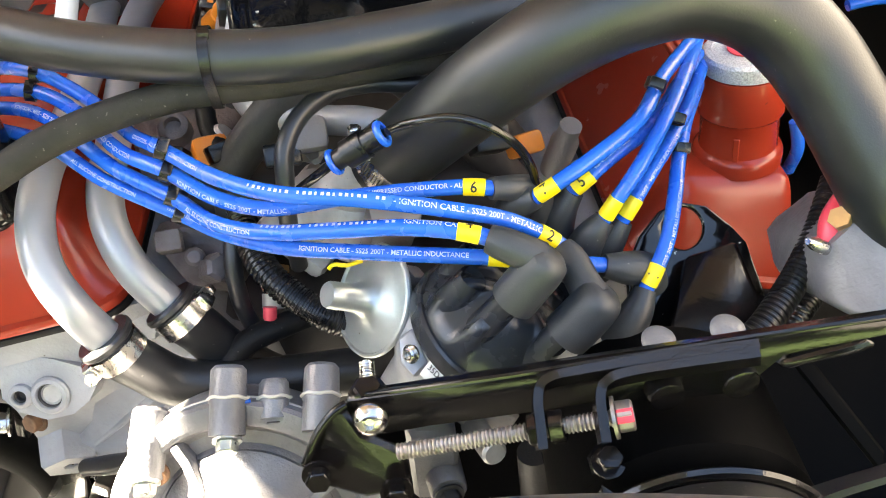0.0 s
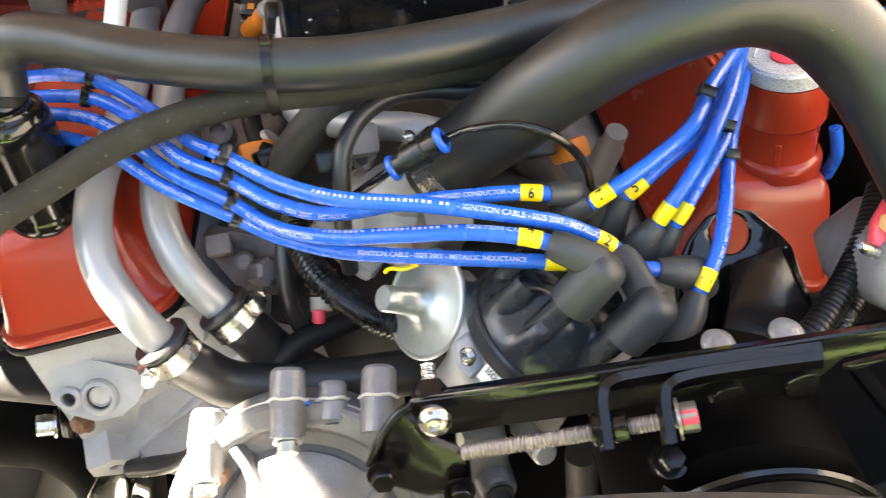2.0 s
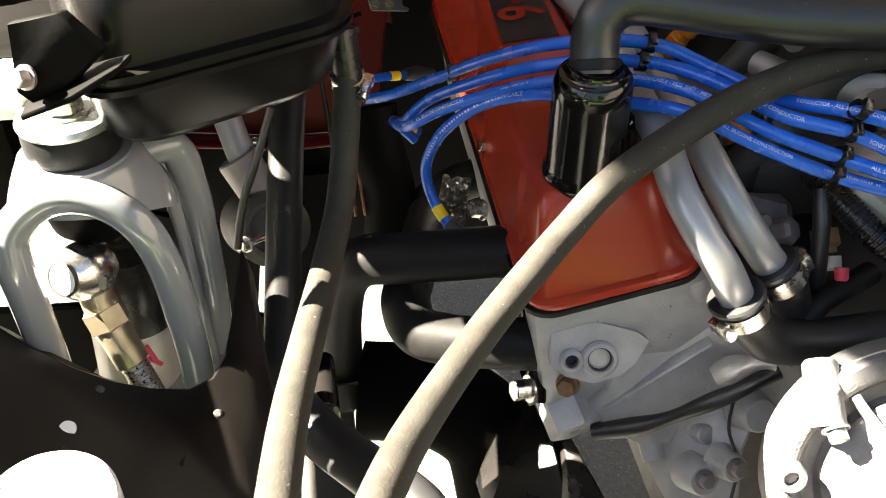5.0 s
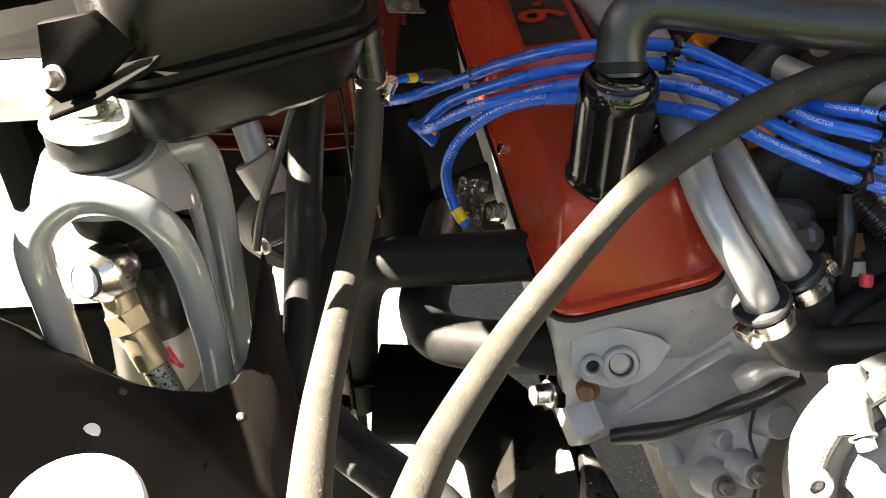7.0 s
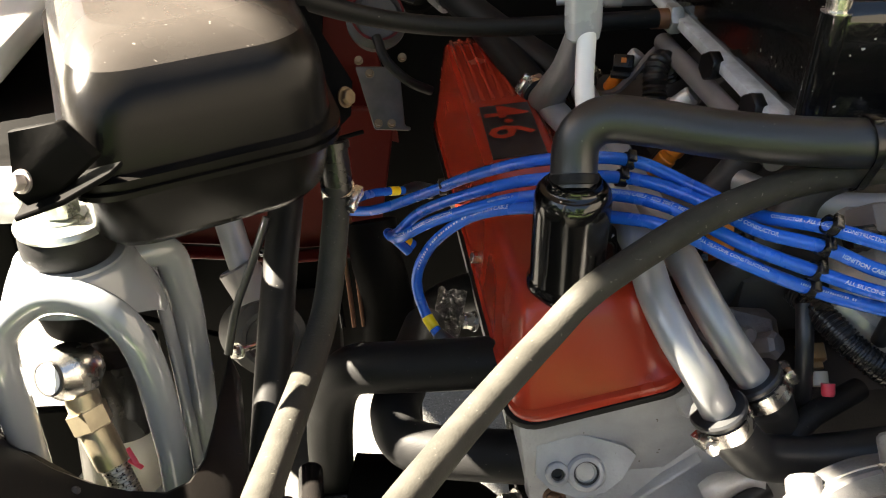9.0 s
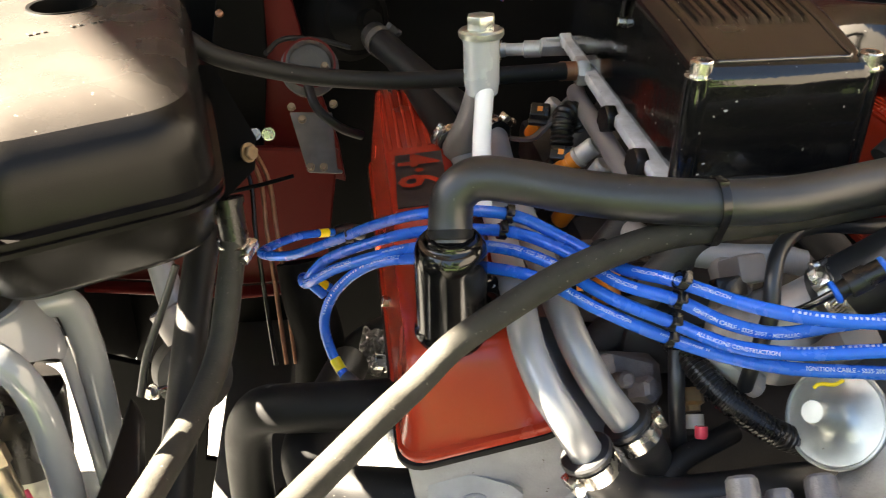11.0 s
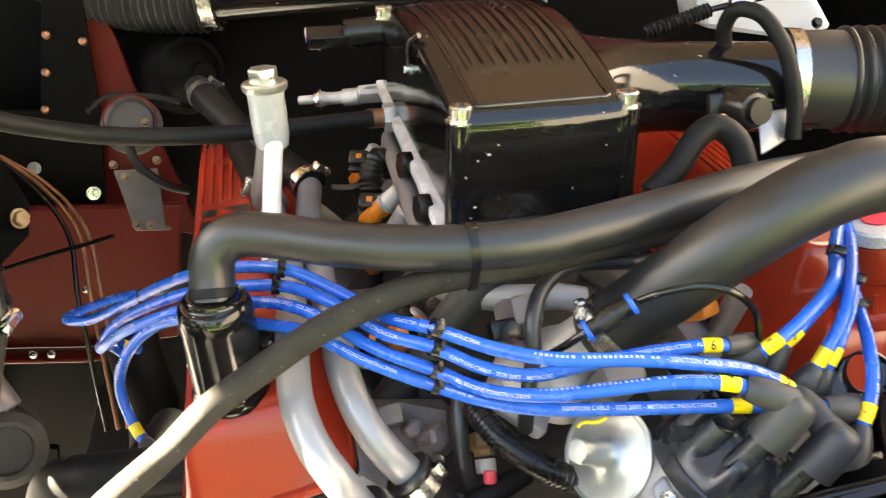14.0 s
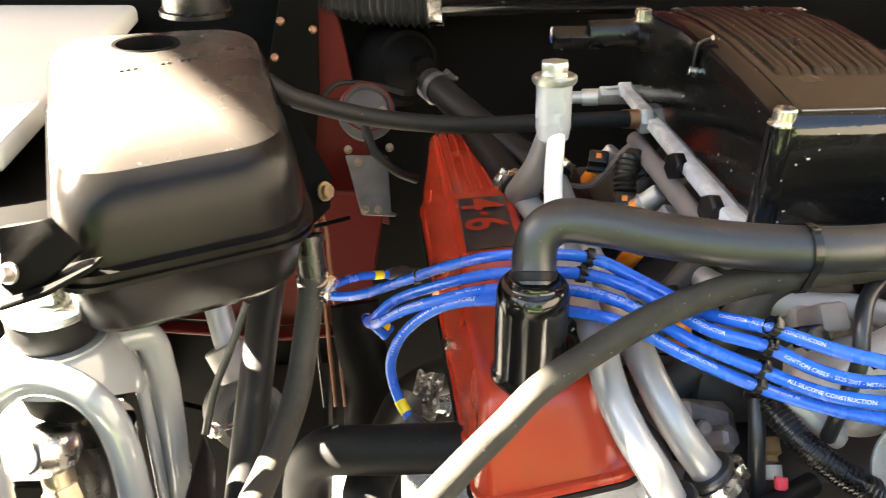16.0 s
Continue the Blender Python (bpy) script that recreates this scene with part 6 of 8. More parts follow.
lab = "blue silicone ignition lead with white lettering and numbered sleeves"
LA = [(-0.3092, 0.7685, 0.9324), (-0.3369, 0.7484, 0.9422), (-0.3608, 0.6988, 0.9621), (-0.3704, 0.6522, 0.9801), (-0.3447, 0.6180, 0.9967), (-0.3057, 0.5893, 1.0252), (-0.2745, 0.5611, 1.0530), (-0.2410, 0.5263, 1.0801), (-0.2030, 0.4980, 1.0954), (-0.1791, 0.4807, 1.0986), (-0.1522, 0.4623, 1.0910), (-0.1244, 0.4269, 1.0885), (-0.1024, 0.3961, 1.0974), (-0.0716, 0.3625, 1.1006), (-0.0431, 0.3429, 1.1030), (-0.0006, 0.3321, 1.1037), (0.0417, 0.3280, 1.0968), (0.0697, 0.3296, 1.0869), (0.0904, 0.3281, 1.0755), (0.0987, 0.3266, 1.0687)]
LB = [(-0.3169, 0.6074, 0.9622), (-0.3280, 0.6070, 0.9755), (-0.3261, 0.5770, 1.0006), (-0.3127, 0.5648, 1.0221), (-0.2799, 0.5373, 1.0513), (-0.2445, 0.5113, 1.0739), (-0.1987, 0.4866, 1.0870), (-0.1799, 0.4743, 1.0897), (-0.1553, 0.4489, 1.0897), (-0.1279, 0.4138, 1.0854), (-0.1016, 0.3911, 1.0869), (-0.0757, 0.3727, 1.0810), (-0.0498, 0.3636, 1.0784), (-0.0121, 0.3610, 1.0835), (0.0224, 0.3581, 1.0878), (0.0564, 0.3539, 1.0905), (0.0678, 0.3526, 1.0891)]
LC = [(-0.3122, 0.6277, 0.9560), (-0.3313, 0.6191, 0.9736), (-0.3272, 0.5659, 1.0014), (-0.3061, 0.5433, 1.0267), (-0.2806, 0.5232, 1.0472), (-0.2474, 0.5016, 1.0669), (-0.1981, 0.4772, 1.0791), (-0.1694, 0.4504, 1.0833), (-0.1341, 0.4135, 1.0759), (-0.1020, 0.3916, 1.0703), (-0.0761, 0.3619, 1.0728), (-0.0490, 0.3439, 1.0785), (-0.0125, 0.3318, 1.0863), (0.0197, 0.3243, 1.0910), (0.0506, 0.3173, 1.0900), (0.0596, 0.3153, 1.0874)]
LD = [(-0.3015, 0.5248, 0.9380), (-0.3105, 0.5386, 0.9494), (-0.3161, 0.5479, 0.9735), (-0.3073, 0.5439, 1.0039), (-0.2809, 0.5245, 1.0397), (-0.2480, 0.4961, 1.0615), (-0.1995, 0.4665, 1.0689), (-0.1745, 0.4416, 1.0754), (-0.1406, 0.4130, 1.0679), (-0.1011, 0.3942, 1.0564), (-0.0737, 0.3720, 1.0571), (-0.0434, 0.3563, 1.0582), (0.0002, 0.3435, 1.0613), (0.0594, 0.3305, 1.0633), (0.0884, 0.3291, 1.0593), (0.1230, 0.3290, 1.0530)]
lead(LA, lab, tags=((0.012, "", 0), (-0.012, "2", 0)), prints=(("CONDUCTOR - ALL SILICONE CONSTRUCTION", (-0.1217, 0.4171, 1.0917), 0.0030, -0.1), ("- IGNITION CABLE - SS25 200T - METALLIC", (0.0135, 0.3296, 1.1027), 0.0040, 0.15)), bars=(((-0.0542, 0.3484, 1.1018), (0.0125, 0.3299, 1.1029), 0.0026, 0.25),),
     boots=(([(0.0973, 0.3268, 1.0687), (0.1007, 0.3193, 1.0665), (0.1047, 0.3066, 1.0613), (0.1082, 0.2996, 1.0581)], [0.0066, 0.0078, 0.0082, 0.0084, 0.0086, 0.0088, 0.0092]), ([(0.1128, 0.2977, 1.0652), (0.1034, 0.2962, 1.0504), (0.0955, 0.2964, 1.0386)], [0.0070, 0.0108, 0.0120, 0.0122, 0.0123, 0.0124, 0.0124, 0.0125, 0.0125, 0.0126, 0.0126, 0.0126]), ([(-0.3092, 0.7685, 0.9324), (-0.2947, 0.7808, 0.9266), (-0.2799, 0.7910, 0.9173)], [0.005, 0.008, 0.008])))
lead(LB, lab, tags=((-0.012, "6", -0.3),), prints=(("EMI SUPPRESSED CONDUCTOR - ALL", (-0.0040, 0.3610, 1.0847), 0.0034, 0.1), ("IGNITION CABLE - SS25 200T - METALLIC", (-0.0920, 0.3839, 1.0843), 0.0033, -0.5), ("SUPPRESSED CONDUCTOR", (-0.1366, 0.4454, 1.0777), 0.0033, -0.1)),
     boots=(([(0.0644, 0.3532, 1.0893), (0.0756, 0.3554, 1.0871), (0.0857, 0.3606, 1.0807), (0.0925, 0.3668, 1.0656), (0.0873, 0.3664, 1.0488)], [0.0058, 0.0072, 0.0092, 0.0100, 0.0095]),))
lead(LC, lab, tags=((0.01, "", 0), (-0.012, "4", 0.9)), prints=(("CONDUCTOR - ALL SILICONE CONSTRUCTION", (-0.3201, 0.5759, 1.0024), 0.0033, 0.1), ("IGNITION CABLE - SS25 200T - METALLIC", (-0.1906, 0.4859, 1.0750), 0.0034, 0.1), ("ALL SILICONE CONSTRUCTION", (-0.0892, 0.3769, 1.0717), 0.0033, -0.3), ("IGNITION CABLE", (0.0184, 0.3250, 1.0917), 0.0040, 0.75)), bars=(((-0.0503, 0.3444, 1.0789), (0.0158, 0.3261, 1.0910), 0.0026, 0.7), ((-0.2482, 0.5369, 1.0470), (-0.2345, 0.5266, 1.0530), 0.0022, 0.1)),
     boots=(([(0.0575, 0.3158, 1.0876), (0.0641, 0.3127, 1.0864), (0.0731, 0.3092, 1.0835), (0.0810, 0.3067, 1.0800)], [0.0066, 0.0078, 0.0082, 0.0084, 0.0086, 0.0088, 0.0090]), ([(0.0866, 0.3050, 1.0845), (0.0770, 0.3041, 1.0701), (0.0690, 0.3044, 1.0570)], [0.0070, 0.0104, 0.0114, 0.0117, 0.0118, 0.0118, 0.0119, 0.0119, 0.0120, 0.0120, 0.0120, 0.0120])))
lead(LD, lab, tags=((0.012, "", 0), (-0.058, "", 0)), prints=(("- IGNITION CABLE", (-0.2664, 0.5320, 1.0380), 0.0040, 0.1), ("ALL SILICONE CONSTRUCTION", (-0.1479, 0.4401, 1.0596), 0.0030, 0.0), ("IGNITION CABLE - SS25 200T - METALLIC INDUCTANCE", (-0.0345, 0.3538, 1.0595), 0.0035, 0.1)), bars=(((-0.3075, 0.5753, 0.9884), (-0.2676, 0.5321, 1.0380), 0.0022, 0.1), ((-0.1055, 0.3986, 1.0493), (-0.0749, 0.3807, 1.0491), 0.0022, 0.0)),
     boots=(([(0.1209, 0.3292, 1.0530), (0.1325, 0.3294, 1.0501), (0.1442, 0.3311, 1.0459), (0.1498, 0.3337, 1.0342)], [0.006, 0.0088, 0.0098, 0.0098]), ([(-0.3024, 0.5256, 0.9392), (-0.2919, 0.5147, 0.9329), (-0.2794, 0.5005, 0.9313), (-0.2673, 0.4862, 0.9295)], [0.0055, 0.0075, 0.0085, 0.008])))
# leads to the far bank
far = [
    ([(0.0864, 0.3498, 1.0835), (0.0929, 0.3481, 1.0902), (0.1166, 0.3557, 1.1024), (0.1444, 0.3753, 1.1107), (0.1655, 0.4071, 1.1154), (0.1944, 0.4444, 1.1168), (0.2301, 0.4946, 1.1110)], "7", [(0.0877, 0.3496, 1.0850), (0.0814, 0.3529, 1.0788), (0.0770, 0.3586, 1.0693), (0.0772, 0.3636, 1.0520)]),
    ([(0.1092, 0.3631, 1.0759), (0.1151, 0.3626, 1.0823), (0.1302, 0.3691, 1.0921), (0.1552, 0.3854, 1.0992), (0.1836, 0.4254, 1.1006), (0.2079, 0.4615, 1.1000)], "5", [(0.1108, 0.3635, 1.0766), (0.1055, 0.3627, 1.0656), (0.1034, 0.3626, 1.0543), (0.1031, 0.3624, 1.0385)]),
    ([(0.1228, 0.3461, 1.0686), (0.1279, 0.3472, 1.0783), (0.1410, 0.3553, 1.0943), (0.1626, 0.3832, 1.1070), (0.1834, 0.4171, 1.1141), (0.2107, 0.4712, 1.1118)], "", [(0.1241, 0.3467, 1.0695), (0.1185, 0.3452, 1.0622), (0.1153, 0.3465, 1.0525), (0.1125, 0.3477, 1.0379)]),
    ([(0.1357, 0.3526, 1.0624), (0.1387, 0.3533, 1.0683), (0.1531, 0.3660, 1.0853), (0.1739, 0.3919, 1.0938), (0.1962, 0.4307, 1.0931), (0.2212, 0.4795, 1.0920)], "", [(0.1363, 0.3529, 1.0628), (0.1325, 0.3514, 1.0559), (0.1284, 0.3518, 1.0449), (0.1239, 0.3519, 1.0289)]),
    ([(0.1415, 0.3186, 1.0431), (0.1451, 0.3212, 1.0498), (0.1543, 0.3330, 1.0619), (0.1629, 0.3536, 1.0750), (0.1703, 0.3743, 1.0819), (0.1840, 0.4064, 1.0859), (0.2066, 0.4495, 1.0856)], "1", [(0.1415, 0.3190, 1.0436), (0.1373, 0.3132, 1.0362), (0.1316, 0.3094, 1.0262), (0.1252, 0.3089, 1.0170)]),
]
for k, (pts, num, boot) in enumerate(far):
    pr = ()
    if k in (3, 4):
        pr = (("SS25 200T - METALLIC INDUCTANCE", (0.1481, 0.3250, 1.0532) if k == 4 else (0.1407, 0.3548, 1.0704), 0.0029, -0.3),)
    if k == 1:
        pr = (("IGNITION CABLE", (0.1215, 0.3659, 1.0871), 0.0030, 0.5),)
    lead(pts, lab, tags=((0.009, num, 0.2),), prints=pr, boots=((boot, [0.0058, 0.0085, 0.0100, 0.0098]),))
for at, way in (((-0.1008, 0.3900, 1.1013), (1, 0, -0.5)), ((-0.1014, 0.3902, 1.0874), (1, 0, -0.5)), ((-0.1018, 0.3908, 1.0709), (1, 0, -0.5)), ((-0.1009, 0.3934, 1.0570), (1, 0, -0.5)), ((-0.1860, 0.4849, 1.0984), (1, 0, -0.2)), ((-0.1907, 0.4816, 1.0880), (1, 0, -0.2)), ((0.1589, 0.3969, 1.1180), (0.4, 0.5, 0.7)), ((0.1691, 0.3867, 1.1026), (0.3, 0.5, 0.7)), ((0.1740, 0.3845, 1.0851), (0.1, 0.5, 0.7)), ((-0.2933, 0.5812, 1.0338), (1, 0, 0.1))):
    lead_clip(at, way)

# ---- intake plenum ----
pl = thing("intake_plenum", (0, 0.64, 1.10), "gloss black intake plenum with a ribbed lid", "intake plenum")
ST = [(0.490, 1.191), (0.50, 1.1945), (0.56, 1.2035), (0.62, 1.2095), (0.68, 1.211), (0.74, 1.207), (0.785, 1.198)]
bm = bmesh.new()
rows = []
for y, z in ST:
    x0, x1 = -0.066 - (y - 0.49) * 0.02, 0.056 + (y - 0.49) * 0.08
    rows.append([bm.verts.new(p) for p in ((x0 - 0.003, y, 1.109 + (y - 0.49) * 0.043), (x0, y, z), (x1, y, z), (x1 + 0.003, y, 1.109 + (y - 0.49) * 0.043))])
for a, b in zip(rows, rows[1:]):
    for i in range(4):
        k = (i + 1) % 4
        bm.faces.new((a[i], a[k], b[k], b[i]))
bm.faces.new(rows[0])
bm.faces.new(rows[-1])
bevelled(bm, 0.010, 5, 40)
part("plenum_box", bm, GLOSS, pl, sharp=60)
PLID = material("plenum_lid_paint", (0.0085, 0.0065, 0.0055), 0.24, spec=1.0, second=(0.012, 0.0095, 0.008), scale=30, fine=900, bump=0.3, depth=0.0003, specks=((0.4, 0.4, 0.38), -0.02, 300))


def lid_z(y):
    return float(np.interp(y, [s[0] for s in ST], [s[1] for s in ST]))


frame_pts = [(-0.051, 0.500), (0.041, 0.502), (0.053, 0.743), (-0.056, 0.743)]
fp = []
for (xa, ya), (xb, yb) in zip(frame_pts, frame_pts[1:] + frame_pts[:1]):
    for t in np.linspace(0, 1, 12, endpoint=False):
        x, y = xa + (xb - xa) * t, ya + (yb - ya) * t
        fp.append((x, y, lid_z(y) + 0.0004))
tube("lid_bead", Path(fp + [fp[0]], 0.003), 0.0016, PLID, pl, seg=8)
vv, ff = [], []
ys = np.linspace(0.503, 0.742, 64)
US = np.linspace(0, 1, 185)
for y in ys:
    w = (y - 0.503) / 0.19
    xa, xb = -0.049 - 0.004 * w, 0.039 + 0.010 * w
    for u in US:
        edge = min(u, 1 - u) * (xb - xa)
        ends = min(1.0, max(0.0, (y - 0.553) / 0.004))
        wave = min(1.0, max(0.0, 0.55 + 1.25 * math.cos((u - 0.5) * 2 * math.pi * 11.0))) if 0.06 < u < 0.94 else 0.0
        vv.append((xa + (xb - xa) * u, y, lid_z(y) + 0.0008 + 0.0026 * wave * ends * (1 if edge > 0.004 else 0)))
NU = len(US)
for i in range(len(ys) - 1):
    for j in range(NU - 1):
        ff.append((i * NU + j, i * NU + j + 1, (i + 1) * NU + j + 1, (i + 1) * NU + j))
raw("lid_panel", vv, ff, PLID, pl, "ribbed lid panel")
for p in ((-0.0615, 0.4995, 1.186), (0.0545, 0.502, 1.187), (-0.071, 0.775, 1.19), (0.078, 0.775, 1.19)):
    if p[1] < 0.6:
        lathe("bolt_column", [(0.0110, -0.08), (0.0098, -0.010), (0.0092, 0.0)], along((0, 0, 1), p), GLOSS, pl, seg=24)
    socket_bolt("cap_screw", p, (0, 0, 1), STEEL, pl, r=0.0074, h=0.011)
tube("bracket_hook", [(-0.0725, 0.635, 1.186), (-0.0730, 0.633, 1.198), (-0.0715, 0.630, 1.2065), (-0.0660, 0.622, 1.2120)], 0.0022, GLOSS, pl)
bolt("bolt", (-0.070, 0.635, 1.182), (-1, 0, 0.1), STEEL, pl, flats=0.006, h=0.005)
# throttle neck
nv, nf = [], []
NS, NJ = 22, 48
for i in range(NS):
    s = i / (NS - 1)
    w = min(1.0, s / 0.55)
    w = 1 - (1 - w) ** 2.2
    x = 0.030 + s * 0.215
    cy, cz = 0.640 + (0.6165 - (x - 0.135) * 0.25 - 0.640) * w, 1.158 + 0.001 * w
    hy, hz, ex = 0.128 + (0.0365 - 0.128) * w, 0.039 + (0.0365 - 0.039) * w, 7 + (2 - 7) * w
    for j in range(NJ):
        a = 2 * math.pi * j / NJ
        c_, s_ = math.cos(a), math.sin(a)
        k = (abs(c_) ** ex + abs(s_) ** ex) ** (-1 / ex)
        nv.append((x, cy + hy * k * c_, cz + hz * k * s_))
for i in range(NS - 1):
    for j in range(NJ):
        k = (j + 1) % NJ
        nf.append((i * NJ + j, i * NJ + k, (i + 1) * NJ + k, (i + 1) * NJ + j))
nf += [tuple(range(NJ - 1, -1, -1)), tuple(range((NS - 1) * NJ, NS * NJ))]
raw("throttle_neck", nv, nf, GLOSS, pl, sharp=60)
ndir = Vector((0.040, -0.010, 0.0)).normalized()
lathe("hose_port", [(0.0085, -0.004), (0.0095, 0), (0.0095, 0.0025), (0.0065, 0.003), (0.0055, 0), (0, 0)], along((-0.05, -0.45, 0.9), Vector((0.180, 0.6040, 1.1915))), STEEL, pl, seg=20)
ih = thing("intake_hose", (0.3, 0.58, 1.12), "black ribbed rubber intake hose with a bright band clamp", "hose")
i0 = Vector((0.222, 0.594, 1.166))
tube("cuff", [i0, i0 + ndir * 0.055], 0.0395, RUBBER, ih, seg=40)
lathe("band_clamp", [(0.0398, 0), (0.0412, 0), (0.0412, 0.011), (0.0398, 0.011)], along(ndir, i0 + ndir * 0.004), STEEL, ih, "bright steel band clamp", seg=48)
tube("ribbed_hose", Path([i0 + ndir * 0.05, i0 + ndir * 0.12, i0 + ndir * 0.20 + Vector((0, -0.01, -0.01)), i0 + ndir * 0.28 + Vector((0, -0.03, -0.03))], 0.0012), 0.04, RUBBER, ih, seg=40, radius=lambda s: 0.040 + 0.0032 * math.sin(s * 2 * math.pi / 0.0105))
# throttle sensor, loops of hose round the neck
ts = thing("throttle_sensor", (0.1622, 0.5405, 1.1651), "black throttle position sensor on the neck", "sensor")
lathe("body", [(0.016, -0.02), (0.016, 0.004), (0.013, 0.009), (0.010, 0.010), (0.010, 0.016), (0, 0.016)], along((0.1522, -0.8728, 0.2000), (0.1706, 0.5429, 1.1616)), PLASTIC, ts)
box("flange", (0.05, 0.022, 0.007), along((-0.0025, -0.9055, 0.3000), (0.1700, 0.5559, 1.1597)), PLASTIC, ts, bevel=0.003)
bolt("screw", (0.1510, 0.5427, 1.1554), (-0.0025, -0.9055, 0.3000), BRASS, ts, flats=0.006, h=0.003)
bolt("screw", (0.1865, 0.5430, 1.1560), (-0.0025, -0.9055, 0.3000), BRASS, ts, flats=0.006, h=0.003)
lp = tube("coolant_loop", [(0.0704, 0.4832, 1.1283), (0.0923, 0.4909, 1.1446), (0.1077, 0.4979, 1.1618), (0.1228, 0.5008, 1.1672), (0.1357, 0.4942, 1.1591), (0.1415, 0.4854, 1.1409), (0.1456, 0.4797, 1.1235)], 0.0090, RUBBER_DULL)
tagged(lp, "grey-black rubber hose looping under the throttle", "hose")
lp = tube("vent_loop", [(0.180, 0.604, 1.190), (0.1740, 0.600, 1.209), (0.1755, 0.588, 1.226), (0.1870, 0.573, 1.2255), (0.2010, 0.560, 1.206), (0.2090, 0.550, 1.180), (0.2120, 0.545, 1.159), (0.2120, 0.540, 1.136)], 0.0062, RUBBER_DULL)
tagged(lp, "black rubber hose looping over the throttle neck", "hose")
br = plate("throttle_bracket", [(0.1882, 0.5574, 1.1512), (0.2145, 0.5551, 1.1548), (0.2102, 0.5440, 1.1336), (0.1874, 0.5415, 1.1223)], (0.004, 0.004, 0), ALLOY)
tagged(br, "pale alloy bracket beside the throttle", "bracket")

# manifold under the plenum, fuel rail, injectors
mf = thing("intake_manifold", (0, 0.62, 0.98), "dull cast aluminium intake manifold with runners", "intake manifold")
box("base_flange", (0.145, 0.322, 0.010), pose(-0.0045, 0.648, 1.1100, 2.5, 0, 0), FLANGE, mf, "bare aluminium plenum base flange", bevel=0.002)
box("valley_casting", (0.20, 0.40, 0.05), pose(0, 0.67, 0.985), GRIME_SHADE, mf, bevel=0.01)
plate("upper_casting", [(-0.1703, 0.5826, 1.0212), (-0.0806, 0.5649, 1.0279), (-0.0775, 0.4967, 0.9943), (-0.1008, 0.4981, 0.9928), (-0.1529, 0.5160, 0.9914)], (0.0, 0.03, -0.02), VALLEY, mf, bevel=0.006)
lathe("plug_boss", [(0.013, -0.02), (0.0115, 0.0), (0.0105, 0.004), (0.0085, 0.005), (0.006, 0.005), (0.006, -0.002), (0, -0.002)], along((0.05, -0.6, 0.8), (-0.1280, 0.5414, 1.0217)), VALLEY, mf, seg=24)
lathe("bolt_boss", [(0.011, -0.02), (0.009, 0.0), (0.008, 0.002), (0, 0.002)], along((0.05, -0.6, 0.8), (-0.1439, 0.5323, 1.0119)), VALLEY, mf, seg=20)
plate("lower_casting", [(-0.1415, 0.4705, 0.9935), (-0.1155, 0.4624, 0.9952), (-0.0754, 0.4566, 0.9938), (-0.0765, 0.4304, 0.9703), (-0.0923, 0.4275, 0.9647), (-0.1162, 0.4300, 0.9723), (-0.1322, 0.4481, 0.9838)], (0.0, 0.03, -0.02), VALLEY, mf, bevel=0.007)
box("square_lug", (0.016, 0.014, 0.02), along((0.1, -0.7, 0.7), (-0.1241, 0.4458, 0.9962)), VALLEY, mf, bevel=0.002)
lathe("stained_nut", [(0.0095, -0.01), (0.0095, 0.004), (0.007, 0.007), (0, 0.008)], along((0.5, -0.5, 0.5), (-0.0947, 0.4273, 0.9875)), VALLEY, mf, seg=6)
lathe("stud", [(0.006, -0.02), (0.006, 0.006), (0.004, 0.008), (0, 0.008)], along((0.1, -0.7, 0.6), (-0.1085, 0.4370, 0.9894)), VALLEY, mf, seg=16)
plate("side_casting", [(-0.0408, 0.4786, 1.0633), (-0.0212, 0.4731, 1.0673), (-0.0193, 0.4412, 1.0530), (-0.0315, 0.4393, 1.0492), (-0.0416, 0.4554, 1.0514)], (0.0, 0.02, -0.01), ALLOY_DULL, mf, bevel=0.005)
rib = tube("ribbed_conduit", Path([(-0.0714, 0.5740, 1.0244), (-0.0698, 0.5406, 1.0162), (-0.0739, 0.5105, 1.0033), (-0.0767, 0.4866, 0.9824)], 0.0008), 0.0098, material("brown_conduit", (0.05, 0.036, 0.03), 0.5, second=(0.03, 0.022, 0.02)), seg=18, radius=lambda s: 0.0098 + 0.0007 * math.sin(s * 2 * math.pi / 0.0042))
tagged(rib, "dusty brown ribbed conduit rising from the valley", "conduit", group="ribbed conduits")
vc = thing("valley_cable", (-0.0978, 0.5180, 1.0323), "black sleeved cable with an injector plug", "cable")
tube("sleeve", [(-0.1032, 0.5385, 1.0403), (-0.1016, 0.5265, 1.0341), (-0.0968, 0.5125, 1.0290), (-0.0894, 0.4988, 1.0262)], 0.0068, RUBBER_DULL, vc)
box("plug", (0.020, 0.012, 0.012), along((0.4, -0.6, 0.5), (-0.0896, 0.4926, 1.0313)), PLASTIC, vc, bevel=0.002)
box("orange_plug", (0.024, 0.022, 0.030), along((0.2, -0.6, 0.6), (-0.0997, 0.5091, 1.0184)), ORANGE, vc, "orange plastic plug", bevel=0.004)
for sx in (-1, 1):
    for y in (0.50, 0.58, 0.66, 0.74):
        tube("runner", [(sx * 0.02, y, 1.085), (sx * 0.055, y - 0.005, 1.055), (sx * 0.095, y - 0.01, 1.005), (sx * 0.125, y - 0.01, 0.965)], 0.0135, GRIME_SHADE, mf, seg=20, step=0.006)
fr = thing("fuel_rail", (-0.09, 0.62, 1.08), "grey fuel rail with black hexagon plugs", "fuel rail")
